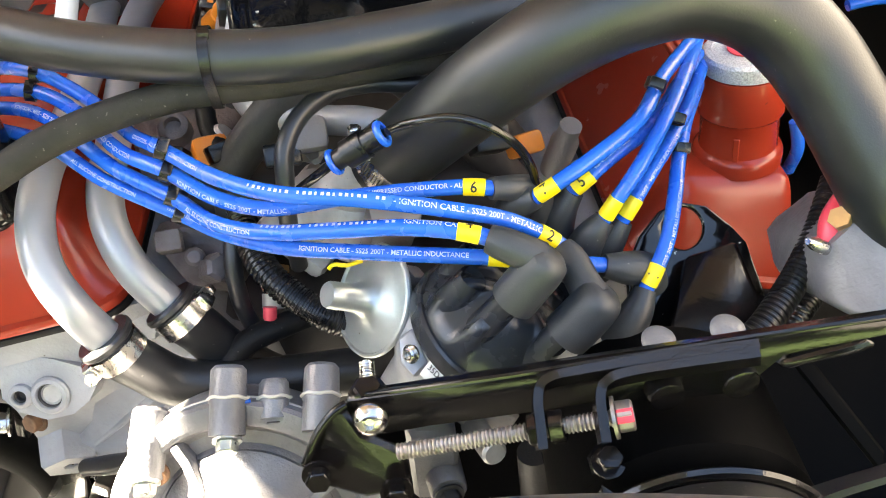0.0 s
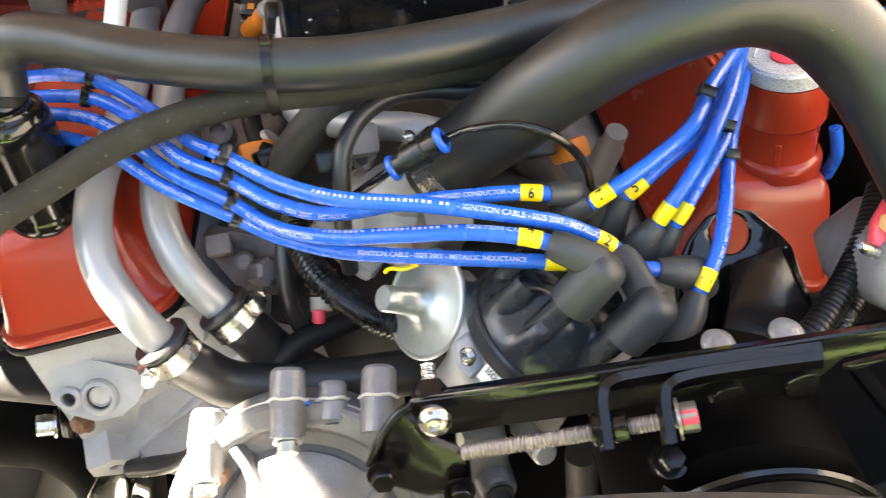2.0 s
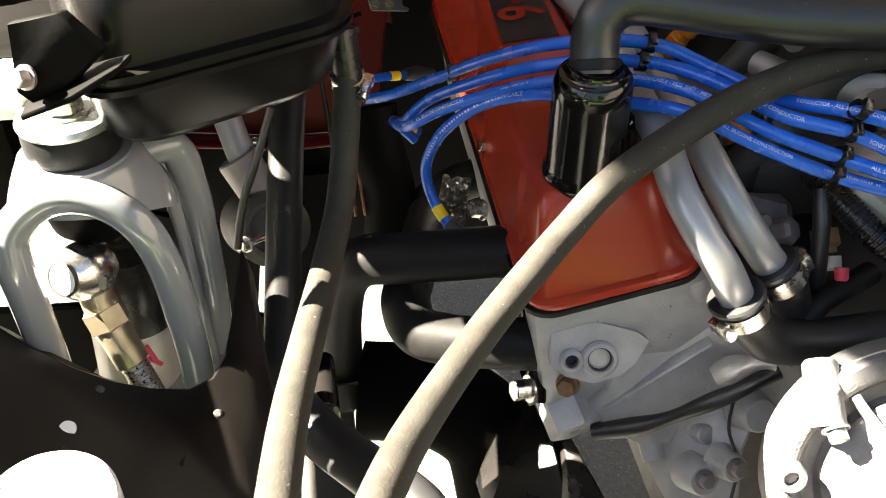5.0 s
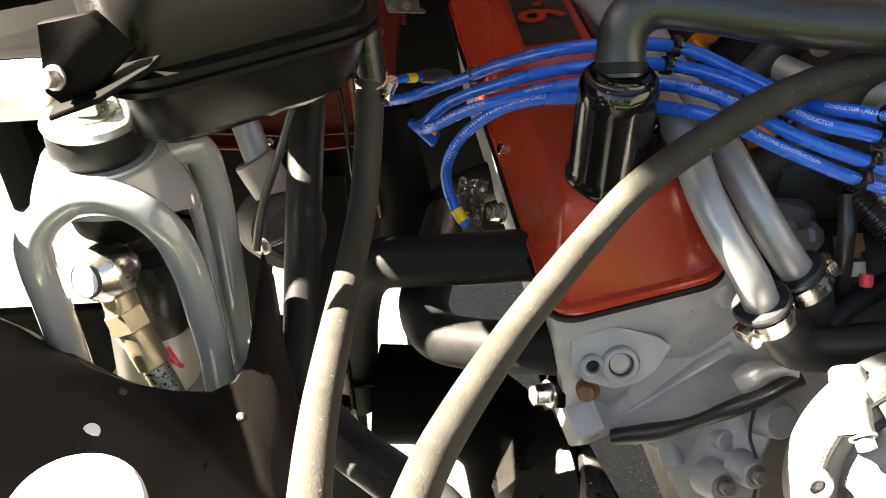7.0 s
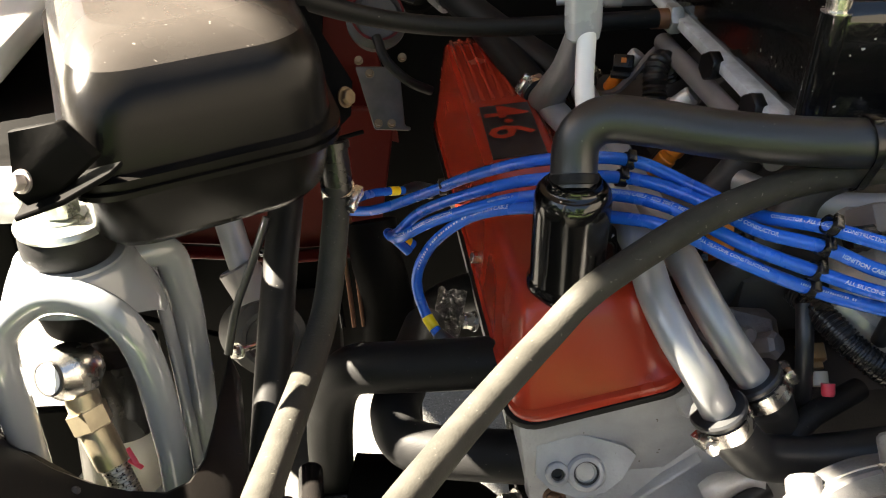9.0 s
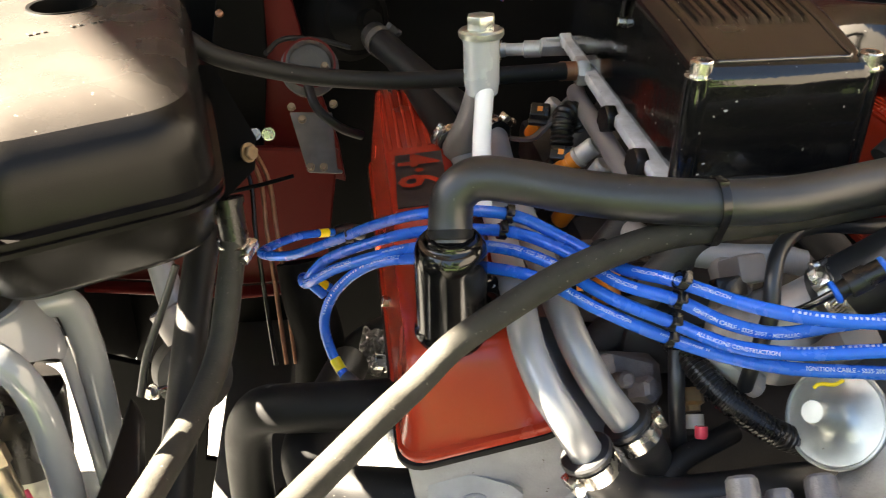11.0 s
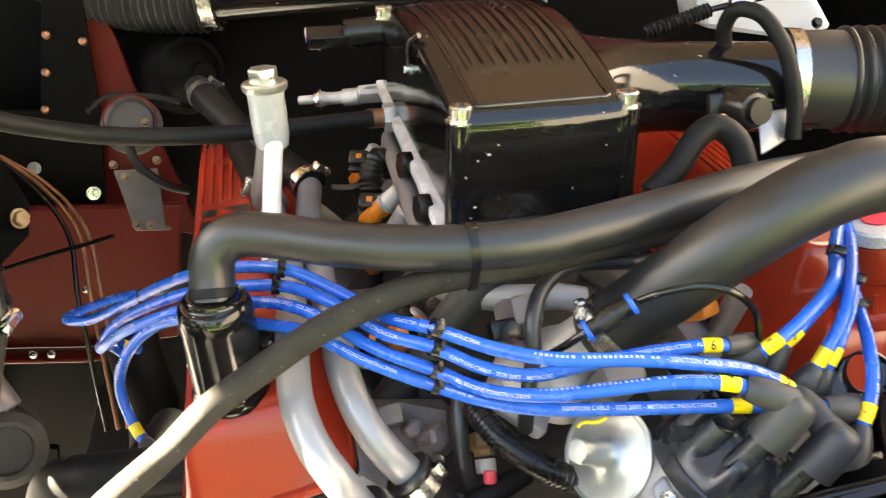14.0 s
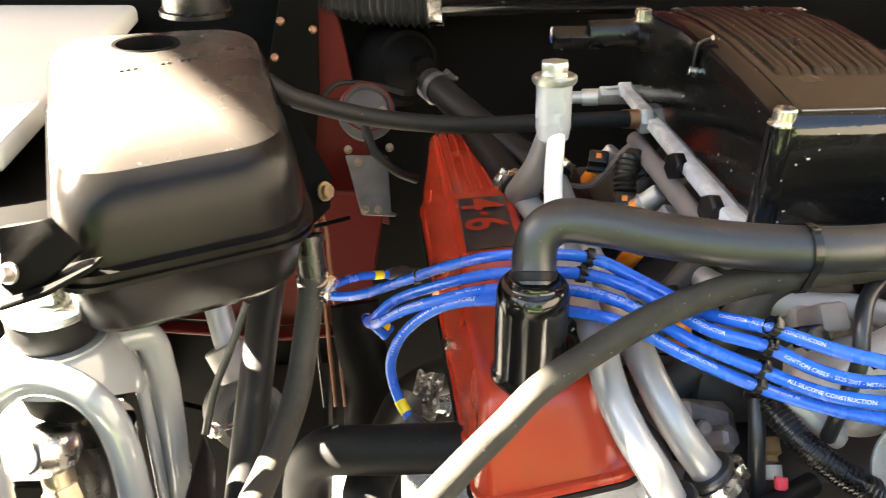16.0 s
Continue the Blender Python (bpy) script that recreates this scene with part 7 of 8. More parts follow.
tube("rail", [(-0.0740, 0.7420, 1.0850), (-0.0775, 0.7180, 1.0870), (-0.0795, 0.6400, 1.0880), (-0.0810, 0.5600, 1.0880), (-0.0790, 0.5000, 1.0860)], 0.0085, ALLOY_DULL, fr)
strap_bar("stay", [(-0.0668, 0.7425, 1.0860), (-0.0800, 0.7450, 1.0760), (-0.0980, 0.7560, 1.0440), (-0.1063, 0.7640, 1.0310), (-0.1150, 0.7660, 1.0280), (-0.1300, 0.7660, 1.0300)], (0, -1, 0.2), 0.011, 0.003, ALLOY_DULL, fr, "bent steel stay")
for p in ((-0.0745, 0.6230, 1.1065), (-0.0745, 0.5450, 1.1040)):
    part("black_plug", prism_bm([(0.0118 * math.cos(a), 0.0118 * math.sin(a)) for a in np.linspace(0.52, 6.8032, 6, endpoint=False)], 0.010, along((-1, -0.15, 0.1), p), 0.001, 1), PLASTIC, fr, "black hexagonal blanking plug")
for a, b, pl_at in (((-0.1085, 0.6575, 1.0430), (-0.0823, 0.6470, 1.0710), (-0.1039, 0.6654, 1.0554)), ((-0.1090, 0.6320, 1.0110), (-0.0818, 0.6154, 1.0674), None), ((-0.1040, 0.7830, 1.0270), (-0.0850, 0.7760, 1.0600), (-0.1013, 0.7636, 1.0564)), ((-0.1101, 0.5125, 1.0085), (-0.0905, 0.5147, 1.0294), (-0.1240, 0.5080, 1.0180))):
    a, b = Vector(a), Vector(b)
    inj = thing("fuel_injector", a, "orange plastic fuel injector with a black plug", "injector", group="injectors")
    w = (b - a).normalized()
    n_ = (b - a).length
    lathe("orange_body", [(0.0070, -0.004), (0.0082, -0.002), (0.0082, n_ * 0.28), (0.0072, n_ * 0.30), (0.0072, n_ * 0.38), (0.0086, n_ * 0.40), (0.0086, n_ * 0.58), (0, n_ * 0.58)], along(w, a), ORANGE, inj, seg=20)
    lathe("metal_nose", [(0.0094, n_ * 0.57), (0.0098, n_ * 0.60), (0.0098, n_ * 0.66), (0.0085, n_ * 0.68), (0.0085, n_ + 0.002), (0.0070, n_ + 0.004), (0, n_ + 0.004)], along(w, a), ALLOY, inj, seg=20)
    if pl_at:
        c = Vector(pl_at)
        plug = part("plug", merged(box_bm((0.019, 0.014, 0.019), along((-0.2, -0.6, 0.7), c), 0.002), box_bm((0.024, 0.006, 0.007), along((-0.2, -0.6, 0.7), c + Vector((0, -0.004, -0.008))), 0.001)), PLASTIC, inj)
        box("plug_catch", (0.005, 0.005, 0.0015), along((-0.2, -0.6, 0.7), c + Vector((-0.002, -0.0058, 0.0068))), ORANGE, plug, "small orange catch")
RI_AT = Vector((0.1020, 0.4500, 1.0500))
ri = thing("fuel_injector", (0.0930, 0.4500, 1.0500), "orange plastic fuel injector with a black plug", "injector", group="injectors")
box("orange_body", (0.018, 0.014, 0.022), along((0.3, -0.7, 0.6), RI_AT), ORANGE, ri, bevel=0.003)
box("plug", (0.022, 0.016, 0.026), along((0.1, -0.7, 0.6), RI_AT + Vector((-0.022, 0.004, 0.002))), PLASTIC, ri, bevel=0.002)
lathe("metal_elbow", [(0.009, -0.02), (0.009, 0.01), (0.007, 0.014), (0.007, 0.024), (0, 0.024)], along((0.1, -0.3, 0.9), RI_AT + Vector((0.024, 0.0, -0.006))), ALLOY_DULL, ri, seg=20)
slv = tube("injector_sleeve", Path([(-0.1030, 0.6700, 1.0640), (-0.1010, 0.6800, 1.0780), (-0.0950, 0.6900, 1.0860), (-0.0860, 0.6950, 1.0820), (-0.0800, 0.6980, 1.0700)], 0.0008), 0.0100, PLASTIC, radius=lambda s: 0.0098 + 0.0009 * math.sin(s * 2 * math.pi / 0.0046))
tagged(slv, "black ribbed rubber sleeve over the injector wiring", "sleeve")
cn = thing("hose_connector", (-0.0947, 0.7143, 1.1160), "brass and alloy hose connector on the plenum", "connector")
lathe("brass_collar", [(0.0075, -0.010), (0.0088, -0.008), (0.0088, 0.008), (0, 0.008)], along((1, 0.0, 0), (-0.0885, 0.7190, 1.1140)), COPPER, cn)
lathe("alloy_union", [(0.0125, 0.006), (0.0135, 0.008), (0.0135, 0.015), (0.0125, 0.017), (0.008, 0.018), (0, 0.018)], along((1, 0, 0), (-0.0885, 0.7190, 1.1140)), ALLOY, cn, seg=6)
lk = thing("throttle_linkage", (-0.0775, 0.81, 1.105), "bare alloy throttle linkage bracket with a cable adjuster", "linkage")
box("lever_block", (0.034, 0.013, 0.017), along((0, -0.55, 0.8), (-0.0790, 0.8080, 1.1080)), ALLOY, lk, bevel=0.003)
plate("lever_plate", [(-0.0960, 0.8080, 1.1080), (-0.0900, 0.8020, 1.1180), (-0.0640, 0.8000, 1.1200), (-0.0600, 0.8040, 1.1080), (-0.0760, 0.8060, 1.1010)], (0, 0.003, 0.001), ALLOY, lk, bevel=0.001)
bolt("bolt", (-0.0713, 0.7990, 1.1130), (0.1, -0.8, 0.5), STEEL, lk, flats=0.009, h=0.006)
lathe("cable_adjuster", [(0.0085, 0), (0.0085, 0.016), (0.0062, 0.017), (0.0062, 0.034), (0.0072, 0.035), (0.0072, 0.042), (0.0045, 0.043), (0.0045, 0.062), (0, 0.062)], along((-0.92, 0.30, -0.10), (-0.0940, 0.8120, 1.1050)), ALLOY, lk, "threaded alloy cable adjuster", seg=20)
bolt("lock_nut", (-0.1310, 0.8240, 1.1010), (-0.92, 0.30, -0.10), STEEL, lk, flats=0.014, h=0.005)
h3 = tube("heater_hose", [(-0.4102, 0.6648, 1.1693), (-0.3905, 0.6659, 1.1556), (-0.3620, 0.6777, 1.1419), (-0.3131, 0.6916, 1.1262), (-0.2459, 0.7032, 1.1162), (-0.1706, 0.7106, 1.1145), (-0.0930, 0.7157, 1.1153)], 0.0078, RUBBER_DULL)
tagged(h3, "long black rubber hose across to the plenum", "hose")
# filler tube
ft = thing("oil_filler_tube", (-0.1881, 0.5840, 1.0500), "grey oil filler tube with a hexagon cap", "filler tube")
f_top, f_low = Vector((-0.1846, 0.6279, 1.1780)), Vector((-0.1829, 0.6250, 1.1295))
fm, FL = along(f_low - f_top, f_top), (f_low - f_top).length
lathe("tube_body", [(0.0145, 0), (0.0150, 0.003), (0.0140, 0.006), (0.0140, FL * 0.75), (0.0125, FL * 0.95), (0.010, FL), (0, FL)], fm, GREYPAINT, ft, seg=32)
box("tube_web", (0.008, 0.005, 0.018), fm @ Matrix.Translation((0, -0.0115, FL * 0.62)), GREYPAINT, ft, bevel=0.002)
tube("white_dipstick_tube", [f_low + Vector((0.001, -0.006, 0.008)), (-0.1868, 0.5963, 1.1083), (-0.1901, 0.5710, 1.0868), (-0.1926, 0.5492, 1.0694)], 0.0072, WHITEPAINT, ft, "white painted dipstick tube")
tube("side_branch", [f_low + Vector((-0.003, 0.004, 0.004)), (-0.1895, 0.6420, 1.1020), (-0.1925, 0.6640, 1.0760), (-0.1915, 0.6860, 1.0570)], 0.0105, ALLOY_DULL, ft, radius=lambda s: 0.0090 + 0.06 * s)
lathe("branch_foot", [(0.014, -0.012), (0.0155, 0.0), (0.012, 0.006)], along((0.1, -0.9, -0.1), (-0.1905, 0.6850, 1.0540)), ALLOY_DULL, ft)
cp = along(f_top - f_low, f_top)
lathe("cap_flange", [(0.0165, -0.002), (0.0175, 0.0), (0.0175, 0.003), (0.016, 0.0045), (0, 0.0045)], cp, ZINC, ft, "plated filler cap")
part("cap_hexagon", prism_bm([(0.0115 * math.cos(a), 0.0115 * math.sin(a)) for a in np.linspace(0.3, 6.5832, 6, endpoint=False)], 0.011, cp @ Matrix.Translation((0, 0, 0.004)), 0.0012, 2), ZINC, ft)
# plug and sensor behind
pg = thing("sensor_plug", (-0.1088, 0.8504, 1.1566), "black sensor with a wired connector plug", "sensor")
tube("sensor_body", [(-0.0547, 0.8317, 1.1642), (-0.0824, 0.8367, 1.1627), (-0.1018, 0.8396, 1.1607)], 0.014, PLASTIC, pg)
box("connector", (0.038, 0.018, 0.016), along((0, -0.5, 0.8), (-0.1210, 0.8369, 1.1591)), PLASTIC, pg, bevel=0.002)
for k, mm in enumerate((BLUE, PINKRED, WHITEPAINT)):
    tube("wire", [(-0.1305, 0.8379, 1.1571), Vector((-0.1403, 0.8426, 1.1620)) + Vector((0, 0, 0.003 * k)), Vector((-0.1386, 0.8424, 1.1518)) + Vector((0, 0, 0.002 * k)), (-0.1269, 0.8474, 1.1440)], 0.0009, mm, pg, seg=6)
# coolant cross pipe and sensor in the valley
cx = thing("coolant_pipe", (-0.0394, 0.4828, 1.0607), "silver coolant cross pipe in the engine valley", "pipe")
tube("pipe", [(-0.0782, 0.5419, 1.0477), (-0.0643, 0.5054, 1.0530), (-0.0436, 0.4895, 1.0556), (-0.0218, 0.4772, 1.0596), (0.0027, 0.4670, 1.0633), (0.0197, 0.4628, 1.0606)], 0.0095, SILVER, cx)
sn = thing("coolant_sensor", (-0.0304, 0.4555, 1.0607), "grey sensor housing with a black plug", "sensor")
box("housing", (0.022, 0.02, 0.03), along((0.1, -0.75, 0.6), (-0.0300, 0.4523, 1.0647)), ALLOY_DULL, sn, bevel=0.004)
box("plug", (0.022, 0.014, 0.012), along((0.1, -0.75, 0.6), (-0.0452, 0.4379, 1.0613)), PLASTIC, sn, bevel=0.002)

# ---- adjuster bracket across the front ----
ab = thing("adjuster_bracket", (0.0596, 0.2583, 1.0416), "black painted alternator adjuster bracket with a threaded rod", "bracket")
b0, b1 = Vector((-0.0142, 0.2721, 1.0293)), Vector((0.2084, 0.2229, 1.1054))
bw = (b1 - b0).normalized()
bu = Vector((0, -0.55, 0.83))
bu = (bu - bw * bu.dot(bw)).normalized()
bn = bw.cross(bu)
bm_ = Matrix((bw, bu, bn)).transposed().to_4x4()
bm_.translation = b0
plate("web", [(-0.0151, 0.2720, 1.0291), (-0.0128, 0.2735, 1.0312), (0.0599, 0.2623, 1.0495), (0.1622, 0.2439, 1.0820), (0.2170, 0.2316, 1.1013), (0.2201, 0.2311, 1.0917), (0.1763, 0.2412, 1.0713), (0.1674, 0.2406, 1.0601), (0.1553, 0.2401, 1.0501), (0.1245, 0.2453, 1.0428), (0.1004, 0.2513, 1.0389), (0.0704, 0.2561, 1.0296), (0.0234, 0.2625, 1.0184), (0.0046, 0.2649, 1.0125), (-0.0090, 0.2675, 1.0090), (-0.0160, 0.2708, 1.0166)], (0, 0.004, 0.0), ENAMEL, ab, bevel=0.0012)
plate("top_flange", [(-0.0113, 0.2740, 1.0328), (0.0599, 0.2629, 1.0510), (0.1621, 0.2445, 1.0835), (0.2168, 0.2322, 1.1027), (0.2215, 0.2389, 1.0996), (0.1656, 0.2513, 1.0803), (0.0613, 0.2699, 1.0478), (-0.0094, 0.2809, 1.0295)], (0, -0.0012, -0.003), ENAMEL, ab, bevel=0.001)
V_IN = Vector((0.02, 0.30, -0.95))
strap_bar("fork_arm", [(0.1620, 0.2400, 1.0803), (0.1190, 0.2480, 1.0678), (0.0850, 0.2505, 1.0606), (0.0780, 0.2510, 1.0587), (0.0722, 0.2500, 1.0557), (0.0694, 0.2450, 1.0521), (0.0690, 0.2375, 1.0478), (0.0688, 0.2270, 1.0412)], V_IN, 0.009, 0.0042, ENAMEL, ab)
strap_bar("fork_arm", [(0.1600, 0.2345, 1.0806), (0.1300, 0.2398, 1.0722), (0.1080, 0.2432, 1.0657), (0.1010, 0.2430, 1.0638), (0.0968, 0.2415, 1.0612), (0.0946, 0.2376, 1.0588), (0.0940, 0.2303, 1.0545), (0.0940, 0.2214, 1.0492)], V_IN, 0.009, 0.0042, ENAMEL, ab)
rod0, rod1 = Vector((0.0074, 0.2463, 1.0235)), Vector((0.1002, 0.2322, 1.0519))
tube("threaded_rod", Path([rod0, rod1], 0.00022), 0.0036, ROD, ab, "threaded steel rod", seg=14, radius=lambda s: 0.0036 + 0.00045 * math.sin(s * 2 * math.pi / 0.0019))
rw2 = (rod1 - rod0).normalized()
bolt("rod_head", rod1, rw2, ROD, ab, "steel hexagon bolt head", flats=0.013, h=0.0075)
h_up = Vector((-0.25, -0.59, 0.77))
h_up = (h_up - rw2 * h_up.dot(rw2)).normalized()
box("paint_mark", (0.0072, 0.0062, 0.0006), along(h_up, rod1 + rw2 * 0.0055 + h_up * 0.0066, h_up.cross(rw2)), PINKRED, ab, "red paint on the bolt head", bevel=0.0002)
bolt("lock_nut", (0.0649, 0.2377, 1.0412), rw2, ENAMEL, ab, flats=0.0135, h=0.007, washer=False)
bolt("lock_nut", (0.0737, 0.2363, 1.0439), rw2, ENAMEL, ab, flats=0.0135, h=0.007, washer=False)
lathe("domed_screw", [(0.0082, 0), (0.0082, 0.0012), (0.0078, 0.0020), (0.0066, 0.0042), (0.0042, 0.0056), (0.0028, 0.0058), (0.0028, 0.0035), (0, 0.0035)], along((-0.0906, -0.7949, 0.3500), (-0.0041, 0.2618, 1.0294)), STEEL, ab, "bright domed socket screw")
for c in ((0.1294, 0.2663, 1.0604), (0.1590, 0.2627, 1.0680)):
    lathe("domed_screw", [(0.0078, 0), (0.0080, 0.0014), (0.0066, 0.0030), (0.0036, 0.0040), (0, 0.0042)], along((-0.0226, -0.1987, 1.0000), c), PUMP, ab, "dull plated domed screw")
lathe("flange_nut", [(0.0098, -0.001), (0.0098, 0.001), (0.0074, 0.0020), (0.0062, 0.0050), (0, 0.0050)], along((-0.0610, -0.0937, 1.0000), (-0.0041, 0.2786, 1.0290)), ENAMEL, ab, seg=6)
tube("stud", Path([(-0.0041, 0.2786, 1.0290), (-0.0040, 0.2931, 1.0338)], 0.0004), 0.0036, STEEL, ab, radius=lambda s: 0.0036 + 0.0003 * math.sin(s * 2 * math.pi / 0.0015))
for c in ((0.1272, 0.2433, 1.0509), (0.1574, 0.2384, 1.0608)):
    lathe("rivet_head", [(0.0082, -0.006), (0.0084, 0.0010), (0.0078, 0.0024), (0.0066, 0.0027), (0, 0.0028)], along((0.05, -0.97, 0.06), c), ENAMEL, ab, seg=32)
plate("strap_plate", [(-0.0371, 0.2575, 1.0059), (-0.0291, 0.2647, 1.0201), (-0.0198, 0.2696, 1.0295), (-0.0152, 0.2680, 1.0290), (-0.0086, 0.2611, 1.0201), (0.0067, 0.2555, 1.0141), (0.0121, 0.2520, 1.0075), (0.0134, 0.2462, 0.9930), (-0.0084, 0.2465, 0.9889), (-0.0342, 0.2534, 0.9951)], (0, 0.006, -0.002), ENAMEL, ab, "black painted strap plate", bevel=0.0022)
tube("strap_lip", [(-0.0362, 0.2562, 1.0067), (-0.0288, 0.2634, 1.0209), (-0.0198, 0.2681, 1.0300), (-0.0149, 0.2697, 1.0319)], 0.0022, ENAMEL, ab)
bolt("bolt", (-0.0300, 0.2518, 1.0055), (0.0031, -0.8559, 0.2000), ENAMEL, ab, flats=0.011, h=0.006)
bolt("bolt", (0.0058, 0.2432, 0.9986), (0.0031, -0.8559, 0.2000), ENAMEL, ab, flats=0.011, h=0.006)
plate("slot_end", [(0.1637, 0.2262, 1.0861), (0.1964, 0.2231, 1.0993), (0.1997, 0.2207, 1.0969), (0.1943, 0.2206, 1.0944), (0.1662, 0.2244, 1.0827)], (0, 0.003, -0.003), ENAMEL, ab)

# castings of the timing chain cover behind the bracket
cc = thing("chain_cover", (0.013, 0.305, 0.969), "stained grey cast timing chain cover behind the bracket", "chain cover")
plate("side_web", [(0.0130, 0.3050, 0.9690), (0.0200, 0.3050, 0.9590), (0.0400, 0.3050, 0.9570), (0.0440, 0.3050, 0.9400), (0.0440, 0.3050, 0.8930), (0.0180, 0.3050, 0.8970)], (0.0, 0.03, 0.0), PUMP, cc, bevel=0.004)
plate("upper_pad", [(0.0410, 0.3250, 0.9460), (0.0700, 0.3250, 0.9520), (0.0840, 0.3250, 0.9420), (0.0780, 0.3250, 0.9260), (0.0540, 0.3250, 0.9280)], (0.0, 0.03, -0.004), ALLOY, cc, bevel=0.003)
plate("small_pad", [(0.0970, 0.3250, 0.9360), (0.1040, 0.3250, 0.9470), (0.1140, 0.3250, 0.9430), (0.1190, 0.3250, 0.9170), (0.1140, 0.3250, 0.9150)], (0.0, 0.03, -0.004), ALLOY_DULL, cc, bevel=0.003)
lathe("bolt_boss", [(0.0125, -0.035), (0.0110, 0.0), (0.0100, 0.0015), (0, 0.0015)], along((0.1, -0.9, 0.1), (0.037, 0.295, 0.919)), PUMP, cc, seg=24)
bolt("bolt", Vector((0.037, 0.295, 0.919)) + Vector((0, -0.003, 0)), (0.1, -0.9, 0.1), GRIME_SHADE, cc, flats=0.012, h=0.007)
lathe("stud_end", [(0.0075, -0.03), (0.0075, 0.003), (0.0060, 0.005), (0, 0.005)], along((0.2, -0.8, 0.3), (0.062, 0.3, 0.946)), ALLOY, cc, seg=20)
tube("post", [(0.0890, 0.3100, 0.9270), (0.0950, 0.3100, 0.8740)], 0.0100, GRIME_SHADE, cc)
lo_ = tube("lower_cable", [(0.0890, 0.2900, 0.9470), (0.1040, 0.2900, 0.9510), (0.1160, 0.2900, 0.9590), (0.1330, 0.2900, 0.9740)], 0.0042, RUBBER_DULL)
tagged(lo_, "thin black cable looping under the adjuster bracket", "cable")

# stepped black mounting bracket with a round hole, in front of the far cover
mb = thing("mounting_bracket", (0.1696, 0.3197, 1.0202), "gloss black steel mounting bracket with a round hole", "bracket")
bp0 = Vector((0.1791, 0.3716, 1.0363))
bp_m = along((0.0179, -0.7267, 0.6600), bp0, (0, 0.6, 0.7))
S = 0.50 / 1548.7
outline = [(-110, -150), (-108, -55), (-80, -5), (-40, 35), (0, 47), (45, 38), (85, 5), (112, -25), (150, -150), (140, -195), (-60, -200)]
part("plate", prism_bm([(x * S, y * S * 1.08) for x, y in outline], 0.005, bp_m, 0.0012, 2, holes=((0, 5 * S, 0.0122),)), GLOSS, mb)
plate("gusset", [(0.1743, 0.3512, 1.0349), (0.2030, 0.3541, 1.0421), (0.2058, 0.3083, 1.0272), (0.1933, 0.2950, 1.0254), (0.1517, 0.3033, 1.0217)], (0.004, 0.004, -0.006), ENAMEL, mb, bevel=0.002)

# alternator at the front corner
al = thing("alternator", (0.1674, 0.2330, 0.9951), "black alternator with a ribbed pulley and belt", "alternator")
am = along((-0.0800, -0.9672, 0.1000), (0.1405, 0.1973, 0.9803))
lathe("body", [(0.062, -0.10), (0.062, -0.02), (0.055, -0.015), (0.03, -0.012), (0, -0.012)], am, SHADE_BLACK, al, seg=48)
lathe("pulley", [(0.030, -0.004), (0.0650, -0.004), (0.0662, -0.002), (0.0650, 0.0), (0.0590, 0.001), (0.0590, 0.019), (0.0635, 0.020), (0.0635, 0.023), (0.040, 0.024), (0, 0.022)], am, GLOSS, al, seg=96)
lathe("belt", [(0.0592, 0.0015), (0.0618, 0.0015), (0.0618, 0.0185), (0.0592, 0.0185)], am, RUBBER_DULL, al, "black drive belt with printed numbers", seg=96)
for body, dy in (("118", 0.011), ("119", 0.0035)):
    v, f = text_data(body, 0.0062)
    pv = [Vector((0.0, 0.0, 0.0))] * 0
    for x, y, z in v:
        a_ = radians(121) + x / 0.0621
        pv.append(am @ Vector((0.0621 * math.cos(a_), 0.0621 * math.sin(a_), 0.0165 - dy + y)))
    raw("belt_print", pv, f, PALE, al, smooth=False)
strap_bar("belt_run", [(0.1722, 0.2026, 1.0142), (0.1891, 0.2018, 1.0264), (0.2113, 0.1998, 1.0395), (0.2367, 0.1966, 1.0547)], (0.1, -0.7, 0.7), 0.014, 0.003, RUBBER, al, "grey-black drive belt run")
plate("mount_ear", [(0.0943, 0.2280, 1.0181), (0.1012, 0.2329, 1.0250), (0.1093, 0.2283, 1.0237), (0.1254, 0.2198, 1.0204), (0.1204, 0.2093, 1.0151), (0.0945, 0.2151, 1.0108)], (0, 0.015, -0.005), SATIN, al, bevel=0.003)
bolt("bolt", (0.0999, 0.2276, 1.0262), (-0.0340, -0.2981, 0.9500), ENAMEL, al, flats=0.0105, h=0.007)
plate("rear_housing", [(0.1360, 0.2856, 0.9908), (0.1916, 0.2802, 1.0075), (0.1933, 0.2512, 0.9890), (0.1365, 0.2583, 0.9742)], (0, 0.05, -0.03), GLOSS, al, bevel=0.006)
plate("stay", [(0.2032, 0.2726, 1.0313), (0.2142, 0.2714, 1.0313), (0.2406, 0.2334, 1.0054), (0.2396, 0.2248, 0.9951)], (0, 0.004, -0.002), SHADE_BLACK, al)

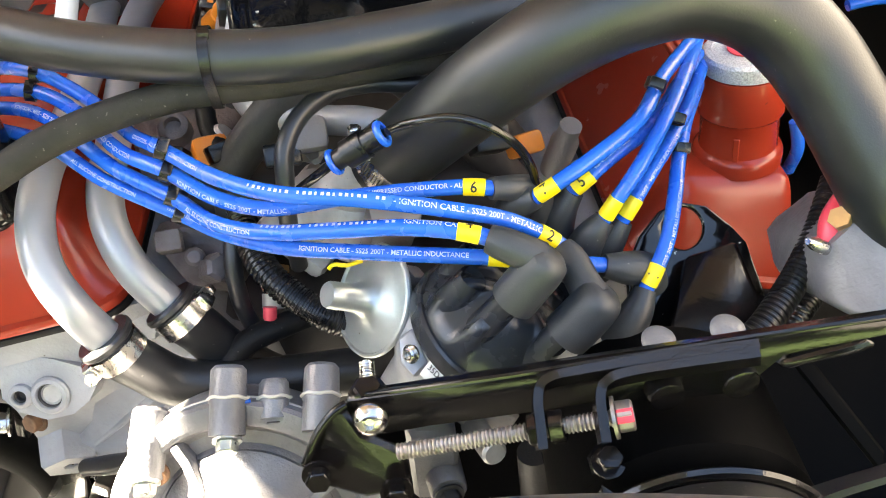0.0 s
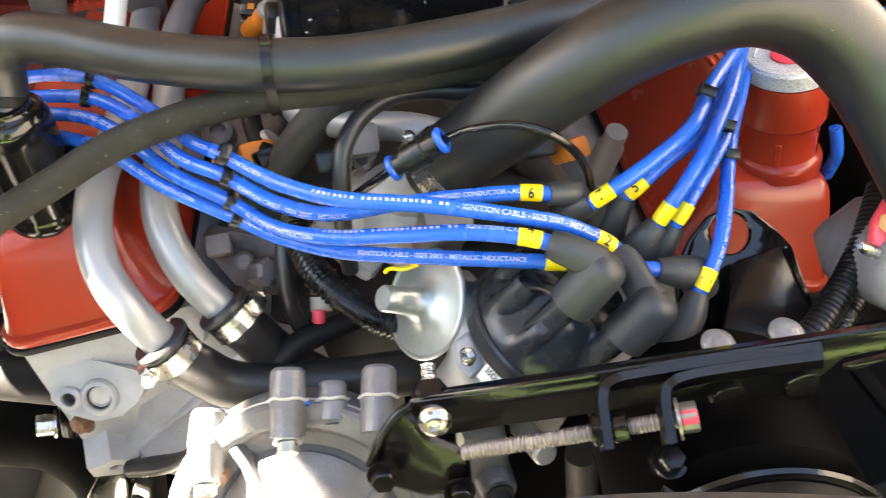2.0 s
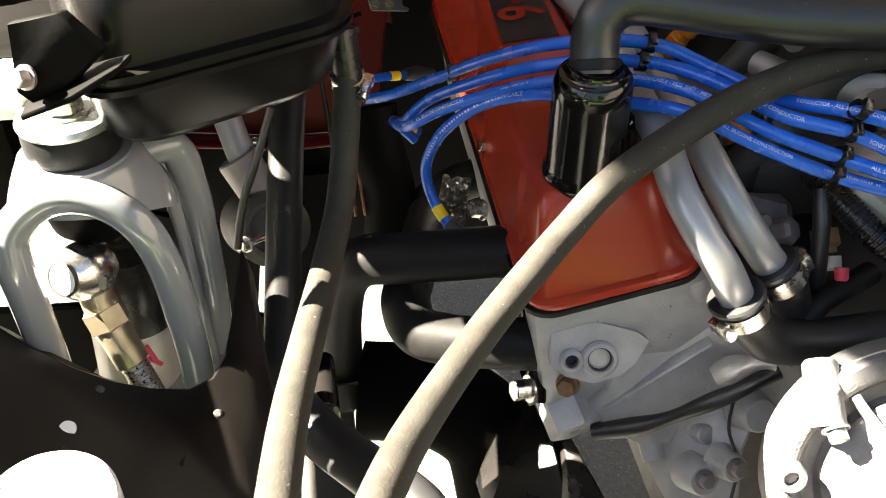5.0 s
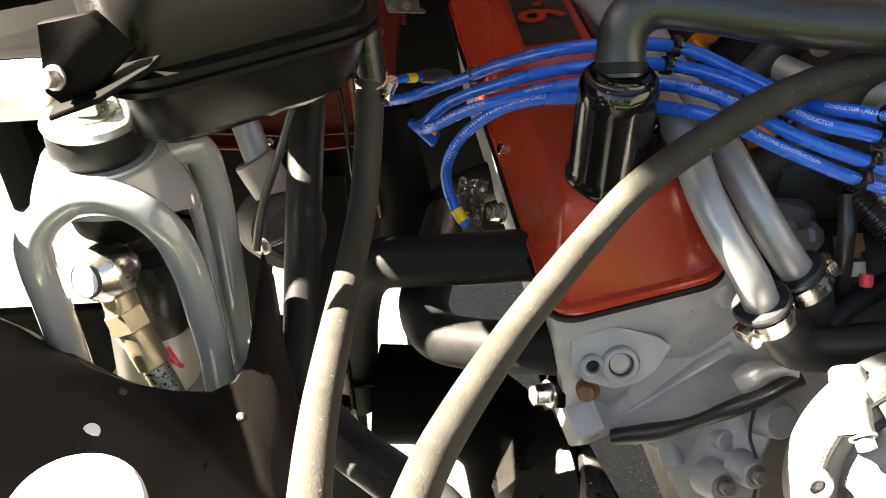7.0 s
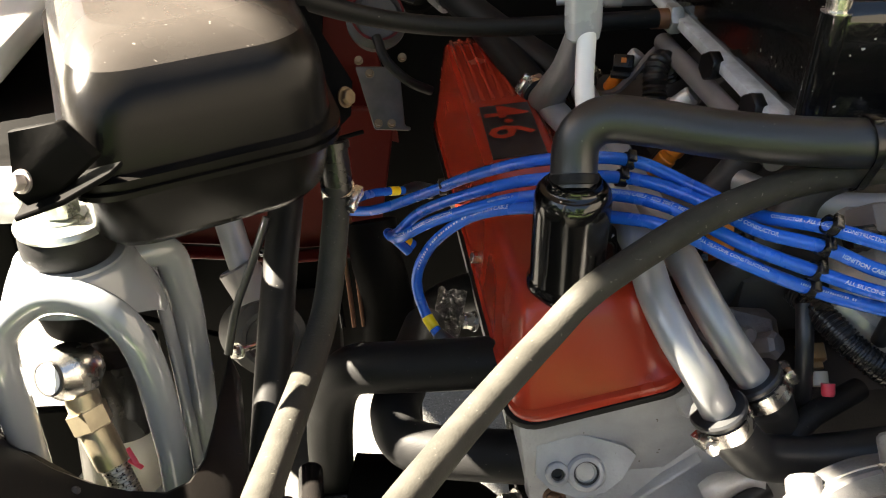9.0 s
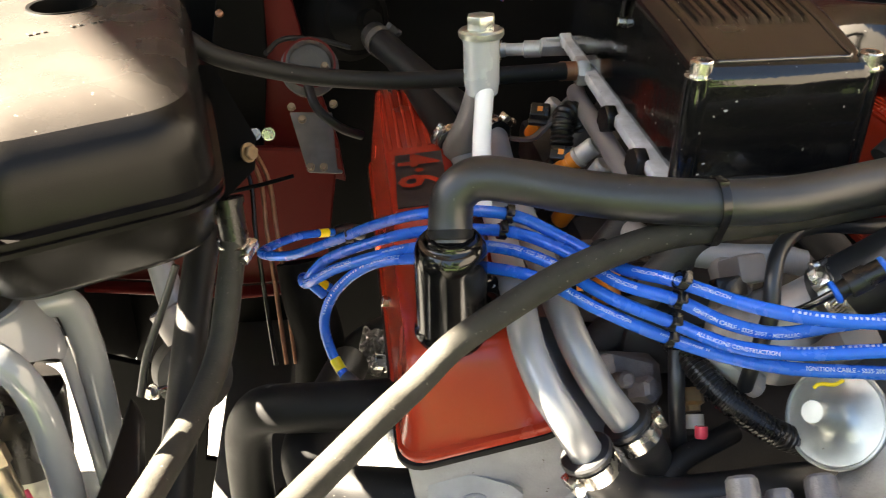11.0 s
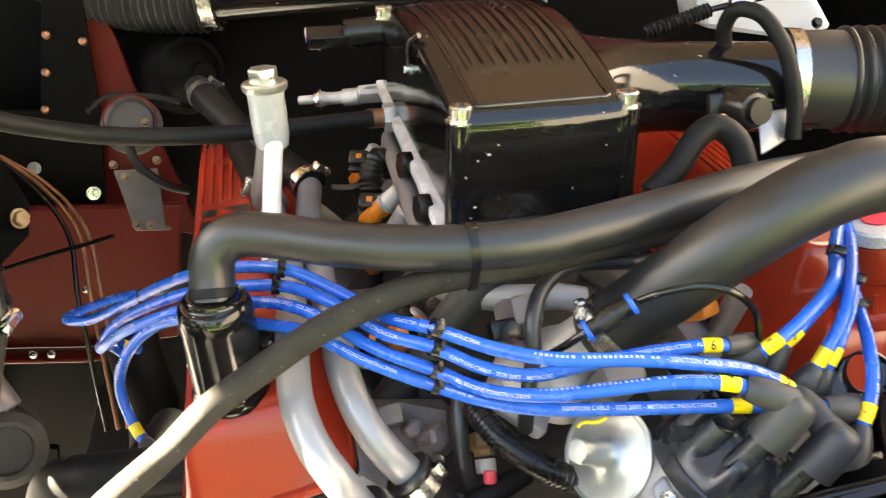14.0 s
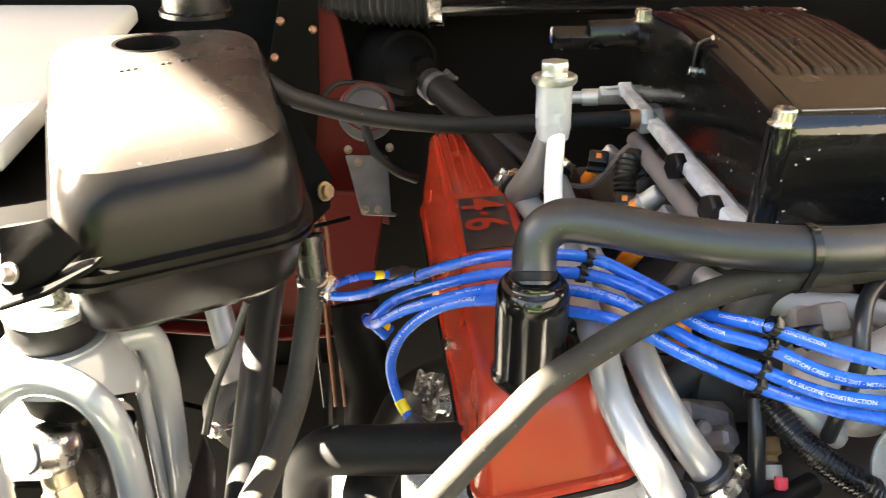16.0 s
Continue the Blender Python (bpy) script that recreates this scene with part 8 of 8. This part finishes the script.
# coil body at the side
ic = thing("solenoid", (0.2367, 0.2900, 1.0719), "grey cast solenoid housing with a red cable boot", "solenoid")
plate("housing", [(0.2233, 0.3074, 1.0674), (0.2296, 0.3082, 1.0770), (0.2443, 0.3116, 1.0907), (0.2687, 0.3074, 1.0969), (0.2624, 0.2586, 1.0693), (0.2371, 0.2661, 1.0593), (0.2240, 0.2712, 1.0557), (0.2210, 0.2885, 1.0602)], (0.0, 0.06, -0.03), PUMP, ic, bevel=0.011, seg=5)
lathe("stud", [(0.0035, -0.01), (0.0035, 0.004), (0.002, 0.009), (0, 0.009)], along((-0.8175, -0.1082, 0.5000), (0.2222, 0.3088, 1.0736)), STEEL, ic, seg=16)
tube("red_boot", [(0.2314, 0.3145, 1.0691), (0.2328, 0.3212, 1.0772), (0.2412, 0.3303, 1.0813), (0.2478, 0.3368, 1.0821)], 0.0060, PINKRED, ic, "red cable boot")
lathe("terminal", [(0.006, -0.008), (0.006, 0.006), (0, 0.006)], along((-0.6301, -0.2301, 0.7000), (0.2363, 0.3174, 1.0809)), BRASS, ic, seg=6)
bl = tube("battery_cable", [(0.3511, 0.5496, 1.0836), (0.3673, 0.5504, 1.0867), (0.3913, 0.5489, 1.0882)], 0.0042, BLUE)
tagged(bl, "blue silicone ignition lead far behind the hose", "ignition lead", group="ignition leads")
bl = tube("ignition_lead", [(0.2787, 0.4529, 1.0526), (0.2839, 0.4502, 1.0346), (0.2863, 0.4570, 1.0119)], 0.0042, BLUE)
tagged(bl, "blue silicone ignition lead beside the filler neck", "ignition lead", group="ignition leads")

# grille and radiator side closing the front, out of view
structure(box("radiator", (0.9, 0.06, 0.5), pose(0.05, -0.02, 0.72), SATIN, bevel=0.01), "black radiator across the front of the bay", "radiator")

structure(plate("inner_shroud", [(-0.0104, 0.4014, 0.8904), (0.2577, 0.3934, 0.9171), (0.3947, 0.3978, 0.9409), (0.3549, 0.2499, 0.8848), (-0.0192, 0.2915, 0.8213)], (0.0, 0.01, -0.01), SHADE_BLACK), "matt black inner shroud behind the alternator", "shroud")
